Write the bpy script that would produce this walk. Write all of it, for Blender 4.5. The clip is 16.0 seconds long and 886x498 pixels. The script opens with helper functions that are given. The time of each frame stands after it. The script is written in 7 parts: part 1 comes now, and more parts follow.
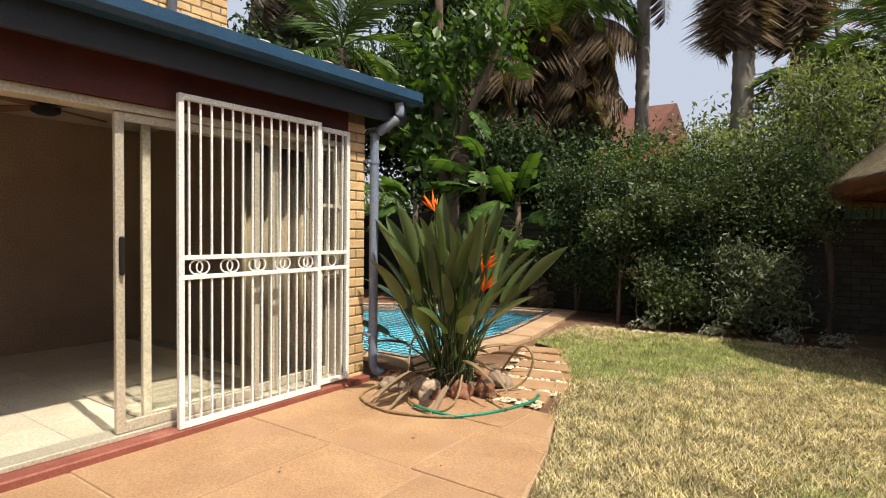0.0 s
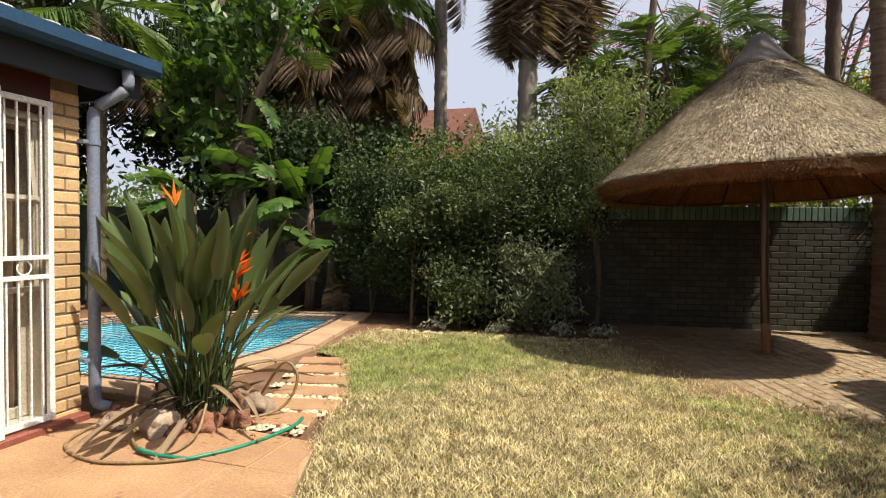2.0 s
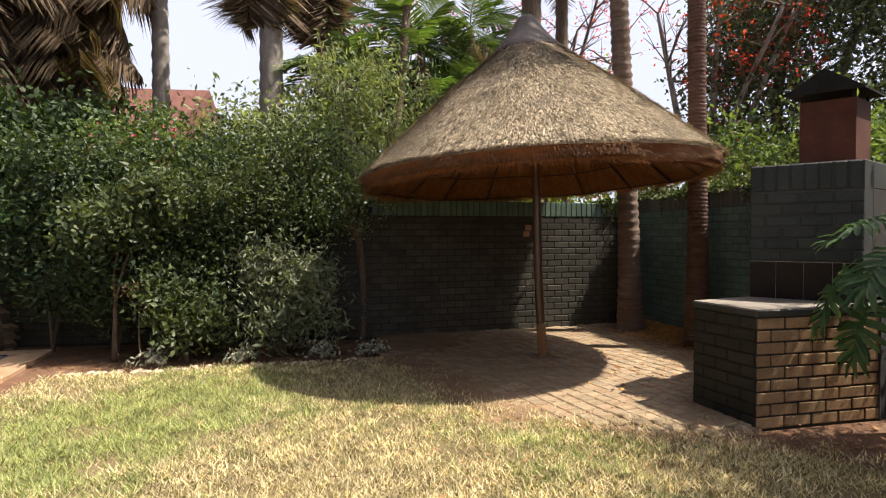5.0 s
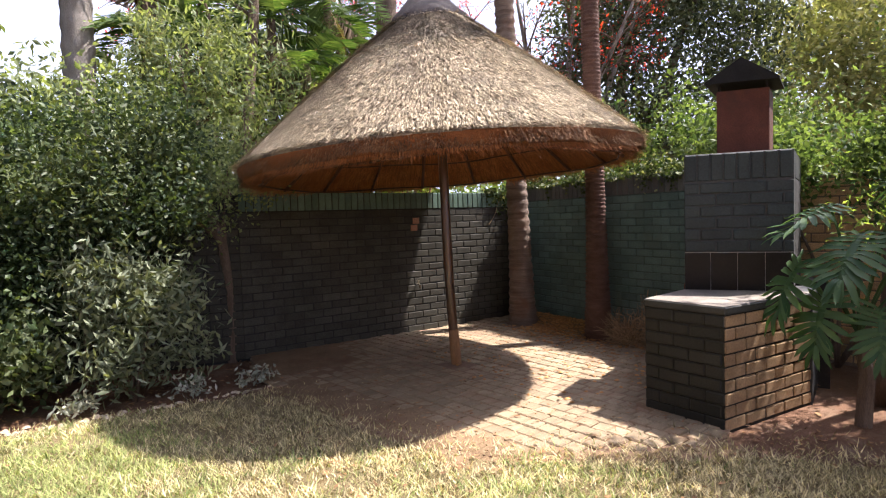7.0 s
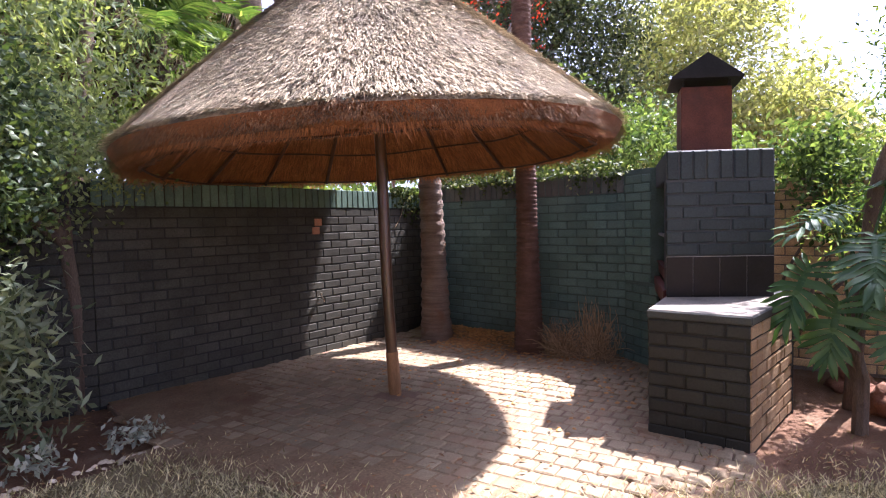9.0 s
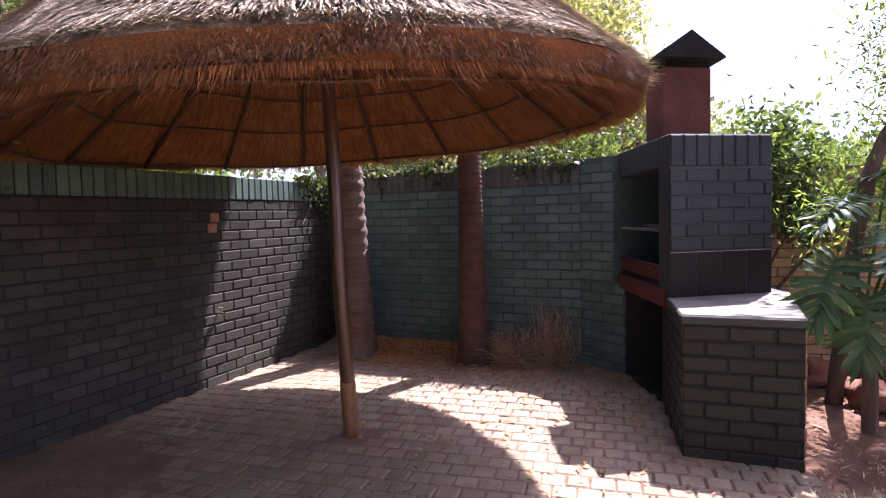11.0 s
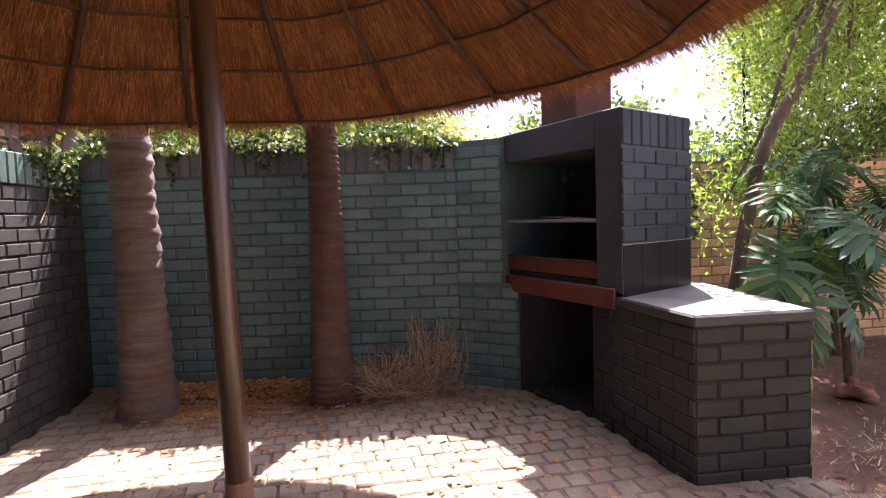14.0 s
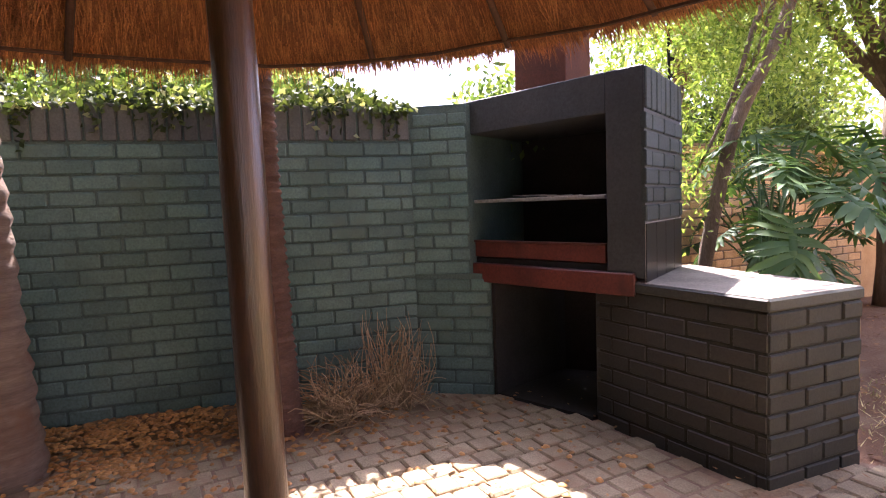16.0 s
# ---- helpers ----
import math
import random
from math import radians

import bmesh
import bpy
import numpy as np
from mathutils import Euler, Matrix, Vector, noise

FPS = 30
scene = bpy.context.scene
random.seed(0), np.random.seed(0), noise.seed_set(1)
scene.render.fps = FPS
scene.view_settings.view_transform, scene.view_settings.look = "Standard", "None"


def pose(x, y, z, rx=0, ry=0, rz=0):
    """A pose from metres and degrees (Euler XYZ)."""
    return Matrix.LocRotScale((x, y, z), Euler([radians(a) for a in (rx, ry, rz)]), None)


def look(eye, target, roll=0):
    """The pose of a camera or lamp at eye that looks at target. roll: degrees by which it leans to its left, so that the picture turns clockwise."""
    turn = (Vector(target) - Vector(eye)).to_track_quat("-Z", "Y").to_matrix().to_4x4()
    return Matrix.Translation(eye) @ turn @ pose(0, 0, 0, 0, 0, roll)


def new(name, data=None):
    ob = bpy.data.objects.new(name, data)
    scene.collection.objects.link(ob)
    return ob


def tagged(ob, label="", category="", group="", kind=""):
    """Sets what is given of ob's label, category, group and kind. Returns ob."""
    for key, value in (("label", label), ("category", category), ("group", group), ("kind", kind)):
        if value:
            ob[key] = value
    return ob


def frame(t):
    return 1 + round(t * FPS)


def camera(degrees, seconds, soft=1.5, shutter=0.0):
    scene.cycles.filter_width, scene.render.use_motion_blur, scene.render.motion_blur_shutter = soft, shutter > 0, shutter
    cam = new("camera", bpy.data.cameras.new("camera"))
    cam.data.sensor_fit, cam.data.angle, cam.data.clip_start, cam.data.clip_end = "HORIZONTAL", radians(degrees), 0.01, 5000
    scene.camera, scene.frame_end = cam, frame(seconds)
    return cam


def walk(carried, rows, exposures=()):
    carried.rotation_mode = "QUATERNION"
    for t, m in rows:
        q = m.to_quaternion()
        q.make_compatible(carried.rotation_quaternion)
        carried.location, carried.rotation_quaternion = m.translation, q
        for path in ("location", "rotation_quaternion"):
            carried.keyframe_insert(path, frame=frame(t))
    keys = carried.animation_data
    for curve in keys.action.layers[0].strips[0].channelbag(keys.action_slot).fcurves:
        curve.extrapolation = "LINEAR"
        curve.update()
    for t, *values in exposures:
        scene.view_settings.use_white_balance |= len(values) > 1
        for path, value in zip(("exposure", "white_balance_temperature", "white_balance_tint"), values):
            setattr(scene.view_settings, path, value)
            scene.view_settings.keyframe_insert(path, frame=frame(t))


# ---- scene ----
cam = camera(75.7, 16.0, 1.1)
PATH = [
    (0, (0.518, 0.59, 1.382), (-0.641, 2.219, 1.316), 0.7),
    (0.5, (0.583, 0.714, 1.376), (-0.459, 2.42, 1.32), 0.5),
    (1, (0.609, 0.853, 1.385), (-0.291, 2.638, 1.329), 0.5),
    (1.5, (0.603, 1.041, 1.397), (-0.149, 2.894, 1.336), 0.6),
    (2, (0.628, 1.268, 1.387), (0.036, 3.178, 1.325), 0.7),
    (2.5, (0.669, 1.505, 1.357), (0.201, 3.448, 1.302), 0.5),
    (3, (0.692, 1.803, 1.316), (0.35, 3.773, 1.268), 0.5),
    (3.5, (0.652, 2.005, 1.32), (0.437, 3.993, 1.271), 0.2),
    (4, (0.566, 2.239, 1.298), (0.509, 4.237, 1.251), 0.3),
    (4.5, (0.462, 2.438, 1.304), (0.564, 4.435, 1.258), 0.2),
    (5, (0.389, 2.699, 1.35), (0.653, 4.681, 1.298), -0.2),
    (7.5, (-0.347, 4.021, 1.455), (0.642, 5.757, 1.361), -1.2),
    (8, (-0.504, 4.35, 1.355), (0.624, 6.0, 1.289), -0.3),
    (8.5, (-0.537, 4.687, 1.366), (0.701, 6.256, 1.303), -0.4),
    (9, (-0.504, 5.041, 1.412), (0.835, 6.523, 1.318), -1.2),
    (11.5, (-0.381, 6.628, 1.388), (1.393, 7.545, 1.285), -1.3),
    (12, (-0.302, 6.933, 1.362), (1.552, 7.676, 1.263), -1.3),
    (12.5, (-0.177, 7.195, 1.388), (1.734, 7.775, 1.276), -1.5),
    (13, (-0.039, 7.442, 1.368), (1.911, 7.869, 1.258), -1.5),
    (13.5, (0.092, 7.638, 1.348), (2.07, 7.909, 1.235), -1.7),
    (14, (0.264, 7.855, 1.312), (2.256, 7.989, 1.199), -1.8),
    (14.5, (0.427, 8.059, 1.296), (2.423, 8.091, 1.167), -2.0),
    (15, (0.628, 8.223, 1.294), (2.617, 8.094, 1.13), -2.3),
    (15.5, (0.811, 8.421, 1.274), (2.785, 8.149, 1.107), -2.3),
    (16, (0.989, 8.641, 1.249), (2.938, 8.221, 1.094), -2.1),
]
EXPOSURES = [(0, 0.44, 5900, 12), (1.5, 0.50, 5950, 14), (3.5, 0.88, 6000, 17), (5, 1.04, 5900, 20), (7.5, 1.84, 5350, 27), (9, 2.14, 5100, 33), (11.5, 2.06, 5150, 45), (13, 2.44, 5250, 43), (14.5, 2.82, 5350, 36), (16, 3.04, 5500, 35)]
walk(cam, [(t, look(eye, target, roll)) for t, eye, target, roll in PATH], EXPOSURES)

# ---- light ----
SUN_DIR = Vector((-0.575, 0.085, -1.0)).normalized()
world = bpy.data.worlds.new("sky")
scene.world = world
world.use_nodes = True
wn = world.node_tree
sky = wn.nodes.new("ShaderNodeTexSky")
sky.sky_type = "NISHITA"
sky.sun_disc = False
sky.sun_elevation = math.asin(-SUN_DIR.z)
sky.sun_rotation = math.atan2(-SUN_DIR.x, -SUN_DIR.y)
sky.air_density, sky.dust_density, sky.ozone_density = 1.0, 8.0, 0.6
haze = wn.nodes.new("ShaderNodeHueSaturation")
haze.inputs["Saturation"].default_value = 0.4
wn.links.new(sky.outputs[0], haze.inputs["Color"])
wn.links.new(haze.outputs[0], wn.nodes["Background"].inputs[0])
wn.nodes["Background"].inputs[1].default_value = 0.062
sun_data = bpy.data.lights.new("sun", "SUN")
sun_data.energy, sun_data.angle, sun_data.color = 5.0, radians(0.55), (1.0, 0.89, 0.64)
sun = new("sun", sun_data)
sun.rotation_euler = SUN_DIR.to_track_quat("-Z", "Y").to_euler()
sun.location = (10, -2, 20)


# ---- materials ----
def nodes_of(name):
    m = bpy.data.materials.new(name)
    m.use_nodes = True
    nt = m.node_tree
    return m, nt, nt.nodes["Principled BSDF"]


def noise_node(nt, scale, detail=4.0, rough=0.6, stretch=None):
    g = nt.nodes.new("ShaderNodeNewGeometry")
    n = nt.nodes.new("ShaderNodeTexNoise")
    n.inputs["Scale"].default_value = scale
    n.inputs["Detail"].default_value = detail
    n.inputs["Roughness"].default_value = rough
    if stretch:
        mp = nt.nodes.new("ShaderNodeMapping")
        mp.inputs["Scale"].default_value = stretch
        nt.links.new(g.outputs["Position"], mp.inputs[0])
        nt.links.new(mp.outputs[0], n.inputs["Vector"])
    else:
        nt.links.new(g.outputs["Position"], n.inputs["Vector"])
    return n.outputs["Fac"]


def ramp(nt, fac, stops):
    r = nt.nodes.new("ShaderNodeValToRGB")
    while len(r.color_ramp.elements) < len(stops):
        r.color_ramp.elements.new(0.5)
    for e, (p, c) in zip(r.color_ramp.elements, stops):
        e.position, e.color = p, (*c, 1)
    nt.links.new(fac, r.inputs[0])
    return r.outputs[0]


def mixed(nt, a, b, fac, blend="MIX"):
    m = nt.nodes.new("ShaderNodeMix")
    m.data_type, m.blend_type = "RGBA", blend
    for key, v in ((0, fac), (6, a), (7, b)):
        if isinstance(v, (int, float)):
            m.inputs[key].default_value = v
        elif isinstance(v, tuple):
            m.inputs[key].default_value = (*v, 1)
        else:
            nt.links.new(v, m.inputs[key])
    return m.outputs[2]


def grey(v):
    return (v, v, v)


def surface(name, c1, c2, scale=3.0, fine=60.0, rough=0.8, bump=0.25, metal=0.0, vary=0.25, stain=None, stain_at=0.6,
            stretch=None, spec=0.4, depth=0.004, island=False, fine_mix=0.35):
    """Two colours mixed by a coarse noise, fine grain over it, an optional stain, bump from the grain; single pieces vary."""
    m, nt, b = nodes_of(name)
    col = ramp(nt, noise_node(nt, scale, 5, 0.6, stretch), [(0.3, c1), (0.7, c2)])
    grain = noise_node(nt, fine, 3, 0.7, stretch)
    g = ramp(nt, grain, [(0.3, grey(1 - fine_mix)), (0.7, grey(1 + fine_mix * 0.4))])
    col = mixed(nt, col, g, 1.0, "MULTIPLY")
    if vary:
        if island:
            rnd = nt.nodes.new("ShaderNodeNewGeometry").outputs["Random Per Island"]
        else:
            rnd = nt.nodes.new("ShaderNodeObjectInfo").outputs["Random"]
        v = ramp(nt, rnd, [(0.0, grey(1 - vary)), (1.0, grey(1 + vary * 0.6))])
        col = mixed(nt, col, v, 1.0, "MULTIPLY")
    if stain:
        s = ramp(nt, noise_node(nt, scale * 0.6 + 0.7, 6, 0.65), [(stain_at - 0.08, grey(0)), (stain_at + 0.1, grey(1))])
        col = mixed(nt, col, stain, s)
    nt.links.new(col, b.inputs["Base Color"])
    b.inputs["Roughness"].default_value = rough
    b.inputs["Metallic"].default_value = metal
    b.inputs["Specular IOR Level"].default_value = spec
    if bump:
        bp = nt.nodes.new("ShaderNodeBump")
        bp.inputs["Strength"].default_value = bump
        bp.inputs["Distance"].default_value = depth
        nt.links.new(grain, bp.inputs["Height"])
        nt.links.new(bp.outputs[0], b.inputs["Normal"])
    return m


def leaf_material(name, c1, c2, through_mix=0.35, rough=0.55, spec=0.22, dry=None, dry_at=0.85, patch=(1.3, 0.75, 1.2)):
    """Leaves: colour varies from leaf to leaf; some light passes through."""
    m, nt, b = nodes_of(name)
    rnd = nt.nodes.new("ShaderNodeNewGeometry").outputs["Random Per Island"]
    stops = [(0.0, c1), (0.8, c2)]
    if dry:
        stops = [(0.0, c1), (dry_at - 0.05, c2), (dry_at + 0.05, dry)]
    col = ramp(nt, rnd, stops)
    spots = ramp(nt, noise_node(nt, patch[0], 4), [(0.32, grey(patch[1])), (0.68, grey(patch[2]))])
    col = mixed(nt, col, spots, 1.0, "MULTIPLY")
    nt.links.new(col, b.inputs["Base Color"])
    b.inputs["Roughness"].default_value = rough
    b.inputs["Specular IOR Level"].default_value = spec
    t = nt.nodes.new("ShaderNodeBsdfTranslucent")
    warm = mixed(nt, col, (1.5, 1.5, 0.5), 1.0, "MULTIPLY")
    nt.links.new(warm, t.inputs[0])
    mx = nt.nodes.new("ShaderNodeMixShader")
    mx.inputs[0].default_value = through_mix
    nt.links.new(b.outputs[0], mx.inputs[1])
    nt.links.new(t.outputs[0], mx.inputs[2])
    nt.links.new(mx.outputs[0], nt.nodes["Material Output"].inputs[0])
    return m


SOIL = surface("soil", (0.125, 0.062, 0.033), (0.2, 0.108, 0.06), 2.5, 90, 0.95, 0.8, depth=0.012, vary=0, stain=(0.20, 0.13, 0.08))
LAWN_BASE = surface("lawn_base", (0.18, 0.135, 0.06), (0.32, 0.25, 0.125), 1.6, 120, 0.95, 1.0, depth=0.015, vary=0, stain=(0.20, 0.115, 0.055), stain_at=0.66, fine_mix=0.6)
SLAB = surface("patio_slab", (0.332, 0.184, 0.094), (0.437, 0.267, 0.143), 2.2, 70, 0.75, 0.15, vary=0.1, stain=(0.33, 0.19, 0.12), stain_at=0.6)
SLAB_JOINT = surface("slab_joint", (0.361, 0.233, 0.131), (0.456, 0.32, 0.189), 8, 90, 0.9, 0.4, vary=0)
STEP_RED = surface("red_step_paint", (0.20, 0.055, 0.04), (0.28, 0.09, 0.06), 4, 60, 0.6, 0.15, vary=0, stain=(0.3, 0.16, 0.1), stain_at=0.65)
PAVER = surface("paver", (0.26, 0.198, 0.125), (0.375, 0.297, 0.19), 6, 120, 0.9, 0.5, vary=0.2, stain=(0.25, 0.16, 0.095), stain_at=0.58)
PAVER_SAND = surface("paver_sand", (0.17, 0.105, 0.07), (0.25, 0.16, 0.105), 7, 120, 0.95, 0.6, vary=0)
GREEN_BRICK = surface("green_brick", (0.09, 0.15, 0.138), (0.135, 0.205, 0.19), 3, 80, 0.62, 0.25, vary=0.2, stain=(0.09, 0.125, 0.105), stain_at=0.62, spec=0.3)
GREEN_MORTAR = surface("green_mortar", (0.055, 0.088, 0.08), (0.078, 0.115, 0.107), 8, 90, 0.85, 0.4, vary=0)
CHARCOAL_BRICK = surface("charcoal_brick", (0.053, 0.05, 0.04), (0.09, 0.085, 0.069), 3, 80, 0.75, 0.25, vary=0.22, stain=(0.06, 0.06, 0.05), stain_at=0.62, spec=0.15)
CHARCOAL_MORTAR = surface("charcoal_mortar", (0.02, 0.021, 0.019), (0.032, 0.033, 0.03), 8, 90, 0.85, 0.4, vary=0)
SOLDIER = surface("dark_soldier_brick", (0.08, 0.083, 0.08), (0.12, 0.123, 0.118), 4, 80, 0.6, 0.25, vary=0.25)
SOLDIER_GREEN = surface("pale_green_soldier_brick", (0.10, 0.155, 0.12), (0.145, 0.21, 0.165), 4, 80, 0.7, 0.25, vary=0.2, spec=0.2)
GREY_BRICK = surface("grey_green_brick", (0.024, 0.023, 0.018), (0.036, 0.034, 0.027), 3, 80, 0.65, 0.25, vary=0.15, spec=0.25)
BRAAI_BRICK = surface("braai_brick", (0.027, 0.036, 0.036), (0.04, 0.05, 0.05), 3, 80, 0.65, 0.25, vary=0.15, spec=0.25)
DARK_PLASTER = surface("dark_plaster", (0.030, 0.032, 0.034), (0.048, 0.05, 0.052), 3, 60, 0.65, 0.2, vary=0)
# Soot in the fire box; also the painted shade of the recess below.
SOOT_SHADE = surface("soot_shade", (0.018, 0.016, 0.015), (0.032, 0.028, 0.026), 5, 60, 0.9, 0.2, vary=0)
CEMENT = surface("cement_top", (0.17, 0.145, 0.118), (0.29, 0.255, 0.215), 5, 80, 0.8, 0.2, vary=0, stain=(0.25, 0.22, 0.19), stain_at=0.62)
BLACK_TILE = surface("black_tile", (0.008, 0.007, 0.007), (0.014, 0.012, 0.012), 3, 40, 0.4, 0.0, vary=0.1, spec=0.2)
GROUT = surface("grout", (0.30, 0.28, 0.26), (0.4, 0.38, 0.35), 9, 80, 0.9, 0.1, vary=0)
RUST_STEEL = surface("rust_steel", (0.075, 0.022, 0.014), (0.12, 0.04, 0.023), 5, 90, 0.75, 0.3, metal=0.2, vary=0, stain=(0.05, 0.02, 0.015))
OXBLOOD = surface("oxblood_paint", (0.10, 0.022, 0.016), (0.15, 0.035, 0.024), 4, 70, 0.5, 0.2, vary=0, stain=(0.05, 0.015, 0.012))
BLACK_STEEL = surface("black_steel", (0.008, 0.008, 0.009), (0.018, 0.017, 0.017), 6, 70, 0.75, 0.2, vary=0, spec=0.2)
GRID_STEEL = surface("grid_steel", (0.30, 0.28, 0.26), (0.45, 0.42, 0.4), 9, 60, 0.45, 0.2, metal=0.7, vary=0)
YELLOW_BRICK = surface("yellow_brick", (0.52, 0.33, 0.15), (0.66, 0.46, 0.24), 7, 90, 0.85, 0.4, vary=0.25)
YELLOW_MORTAR = surface("brick_mortar", (0.16, 0.12, 0.09), (0.26, 0.20, 0.15), 9, 90, 0.95, 0.4, vary=0)
MAROON = surface("maroon_beam", (0.060, 0.012, 0.012), (0.09, 0.02, 0.018), 4, 60, 0.6, 0.1, vary=0)
FASCIA = surface("fascia_paint", (0.018, 0.02, 0.028), (0.028, 0.031, 0.04), 4, 70, 0.5, 0.1, vary=0)
GUTTER_BLUE = surface("gutter_blue", (0.018, 0.052, 0.11), (0.028, 0.075, 0.15), 3, 60, 0.4, 0.1, vary=0, stain=(0.06, 0.10, 0.14), stain_at=0.68)
PIPE_BLUE = surface("pipe_blue_grey", (0.16, 0.19, 0.27), (0.22, 0.26, 0.35), 4, 60, 0.45, 0.1, vary=0, stain=(0.25, 0.25, 0.28))
ROOF_TILE = surface("roof_tile", (0.30, 0.27, 0.24), (0.45, 0.41, 0.37), 5, 60, 0.85, 0.4, vary=0.25)
WHITE_STEEL = surface("white_gate_paint", (0.78, 0.77, 0.74), (0.84, 0.83, 0.80), 6, 60, 0.35, 0.05, vary=0, stain=(0.66, 0.60, 0.52), stain_at=0.72)
ALU = surface("aluminium_frame", (0.52, 0.46, 0.36), (0.60, 0.54, 0.43), 5, 60, 0.4, 0.05, metal=0.3, vary=0)
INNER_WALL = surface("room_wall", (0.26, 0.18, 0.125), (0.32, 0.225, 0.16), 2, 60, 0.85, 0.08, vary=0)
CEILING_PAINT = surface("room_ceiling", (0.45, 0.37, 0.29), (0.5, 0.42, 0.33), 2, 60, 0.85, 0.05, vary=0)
FLOOR_TILE = surface("floor_tile", (0.60, 0.52, 0.40), (0.70, 0.62, 0.50), 3, 60, 0.3, 0.03, vary=0.06)
FAN_WOOD = surface("fan_wood", (0.10, 0.045, 0.02), (0.16, 0.075, 0.035), 4, 60, 0.5, 0.1, vary=0, stretch=(6, 1, 1))
CURTAIN = surface("curtain", (0.30, 0.24, 0.17), (0.38, 0.31, 0.22), 6, 90, 0.9, 0.1, vary=0)
RUG = surface("striped_mat", (0.30, 0.26, 0.22), (0.42, 0.37, 0.32), 30, 90, 0.95, 0.4, vary=0)
POLE_WOOD = surface("pole_wood", (0.055, 0.026, 0.013), (0.11, 0.052, 0.024), 4, 40, 0.3, 0.3, vary=0, stretch=(6, 6, 0.5), stain=(0.09, 0.04, 0.02), spec=0.7)
POLE_BASE = surface("pole_base_wood", (0.22, 0.11, 0.045), (0.32, 0.17, 0.075), 5, 50, 0.7, 0.3, vary=0, stretch=(6, 6, 0.6))
RAFTER = surface("rafter_pole", (0.07, 0.032, 0.017), (0.12, 0.055, 0.028), 5, 60, 0.7, 0.3, vary=0.2)
THATCH = surface("thatch", (0.46, 0.37, 0.24), (0.80, 0.675, 0.475), 3.4, 34, 0.95, 0.9, depth=0.02, vary=0.8, island=True, stain=(0.20, 0.165, 0.135), stain_at=0.64, fine_mix=0.6)
THATCH_BASE = surface("thatch_base", (0.31, 0.24, 0.155), (0.54, 0.435, 0.295), 4.0, 40, 0.95, 1.0, depth=0.03, vary=0, stain=(0.12, 0.09, 0.07), stain_at=0.6, fine_mix=0.7)
# Underside reeds and their base are coloured brighter for sun bounced off the paving.
REED_BOUNCE_LIT = surface("reed_under_bounce_lit", (0.33, 0.118, 0.03), (0.57, 0.23, 0.065), 6, 130, 0.8, 0.8, depth=0.012, vary=0.5, island=True, fine_mix=0.5)
EAVE_REED = surface("eave_reed", (0.17, 0.08, 0.032), (0.36, 0.19, 0.085), 6, 130, 0.85, 0.8, depth=0.012, vary=0.6, island=True, fine_mix=0.5)
REED_BASE = surface("reed_base", (0.2, 0.072, 0.022), (0.33, 0.125, 0.038), 5, 130, 0.85, 0.9, depth=0.02, vary=0, fine_mix=0.6)
RIDGE_CAP = surface("ridge_cap", (0.10, 0.085, 0.078), (0.15, 0.13, 0.12), 5, 70, 0.9, 0.6, depth=0.015, vary=0)
PALM_BARK = surface("palm_bark", (0.12, 0.08, 0.058), (0.27, 0.202, 0.158), 5, 70, 0.9, 0.7, depth=0.015, vary=0, stretch=(0.4, 0.4, 5), stain=(0.16, 0.09, 0.055))
PALM_BARK_DARK = surface("dark_palm_bark", (0.092, 0.045, 0.031), (0.185, 0.105, 0.077), 5, 70, 0.9, 0.8, depth=0.02, vary=0, stretch=(1, 1, 3))
BARK = surface("bark", (0.11, 0.075, 0.05), (0.20, 0.145, 0.105), 6, 60, 0.9, 0.8, depth=0.02, vary=0, stretch=(3, 3, 0.6))
BARK_GREY = surface("grey_bark", (0.22, 0.19, 0.165), (0.36, 0.32, 0.28), 5, 60, 0.9, 0.8, depth=0.02, vary=0, stretch=(2, 2, 0.8))
TWIG = surface("dry_twig", (0.34, 0.22, 0.12), (0.55, 0.4, 0.24), 9, 60, 0.9, 0.2, vary=0.5, island=True)
ROCK = surface("rock", (0.2, 0.075, 0.04), (0.36, 0.18, 0.11), 5, 60, 0.85, 0.6, depth=0.02, vary=0.35)
PALE_ROCK = surface("pale_rock", (0.3, 0.21, 0.15), (0.46, 0.35, 0.26), 6, 60, 0.85, 0.6, depth=0.02, vary=0.3)
PEBBLE = surface("pebble", (0.55, 0.42, 0.27), (0.72, 0.60, 0.43), 12, 60, 0.7, 0.2, vary=0.4, island=True)
COPING = surface("coping", (0.4, 0.245, 0.135), (0.53, 0.36, 0.22), 3, 70, 0.85, 0.3, vary=0.2, stain=(0.36, 0.23, 0.15))
POOL_PLASTER = surface("pool_plaster", (0.16, 0.46, 0.6), (0.24, 0.58, 0.7), 2, 40, 0.6, 0.1, vary=0)
POOL_TILE = surface("pool_tile", (0.02, 0.09, 0.20), (0.03, 0.13, 0.28), 6, 40, 0.25, 0.05, vary=0.4)
NET = surface("pool_net", (0.015, 0.03, 0.06), (0.03, 0.05, 0.09), 6, 40, 0.7, 0.0, vary=0)
HOSE_BROWN = surface("brown_hose", (0.22, 0.15, 0.07), (0.30, 0.21, 0.11), 6, 40, 0.5, 0.1, vary=0)
HOSE_GREEN = surface("green_hose", (0.015, 0.17, 0.10), (0.02, 0.23, 0.14), 6, 40, 0.4, 0.05, vary=0)
BRASS = surface("tap_brass", (0.35, 0.30, 0.22), (0.5, 0.45, 0.36), 9, 40, 0.4, 0.1, metal=0.8, vary=0)
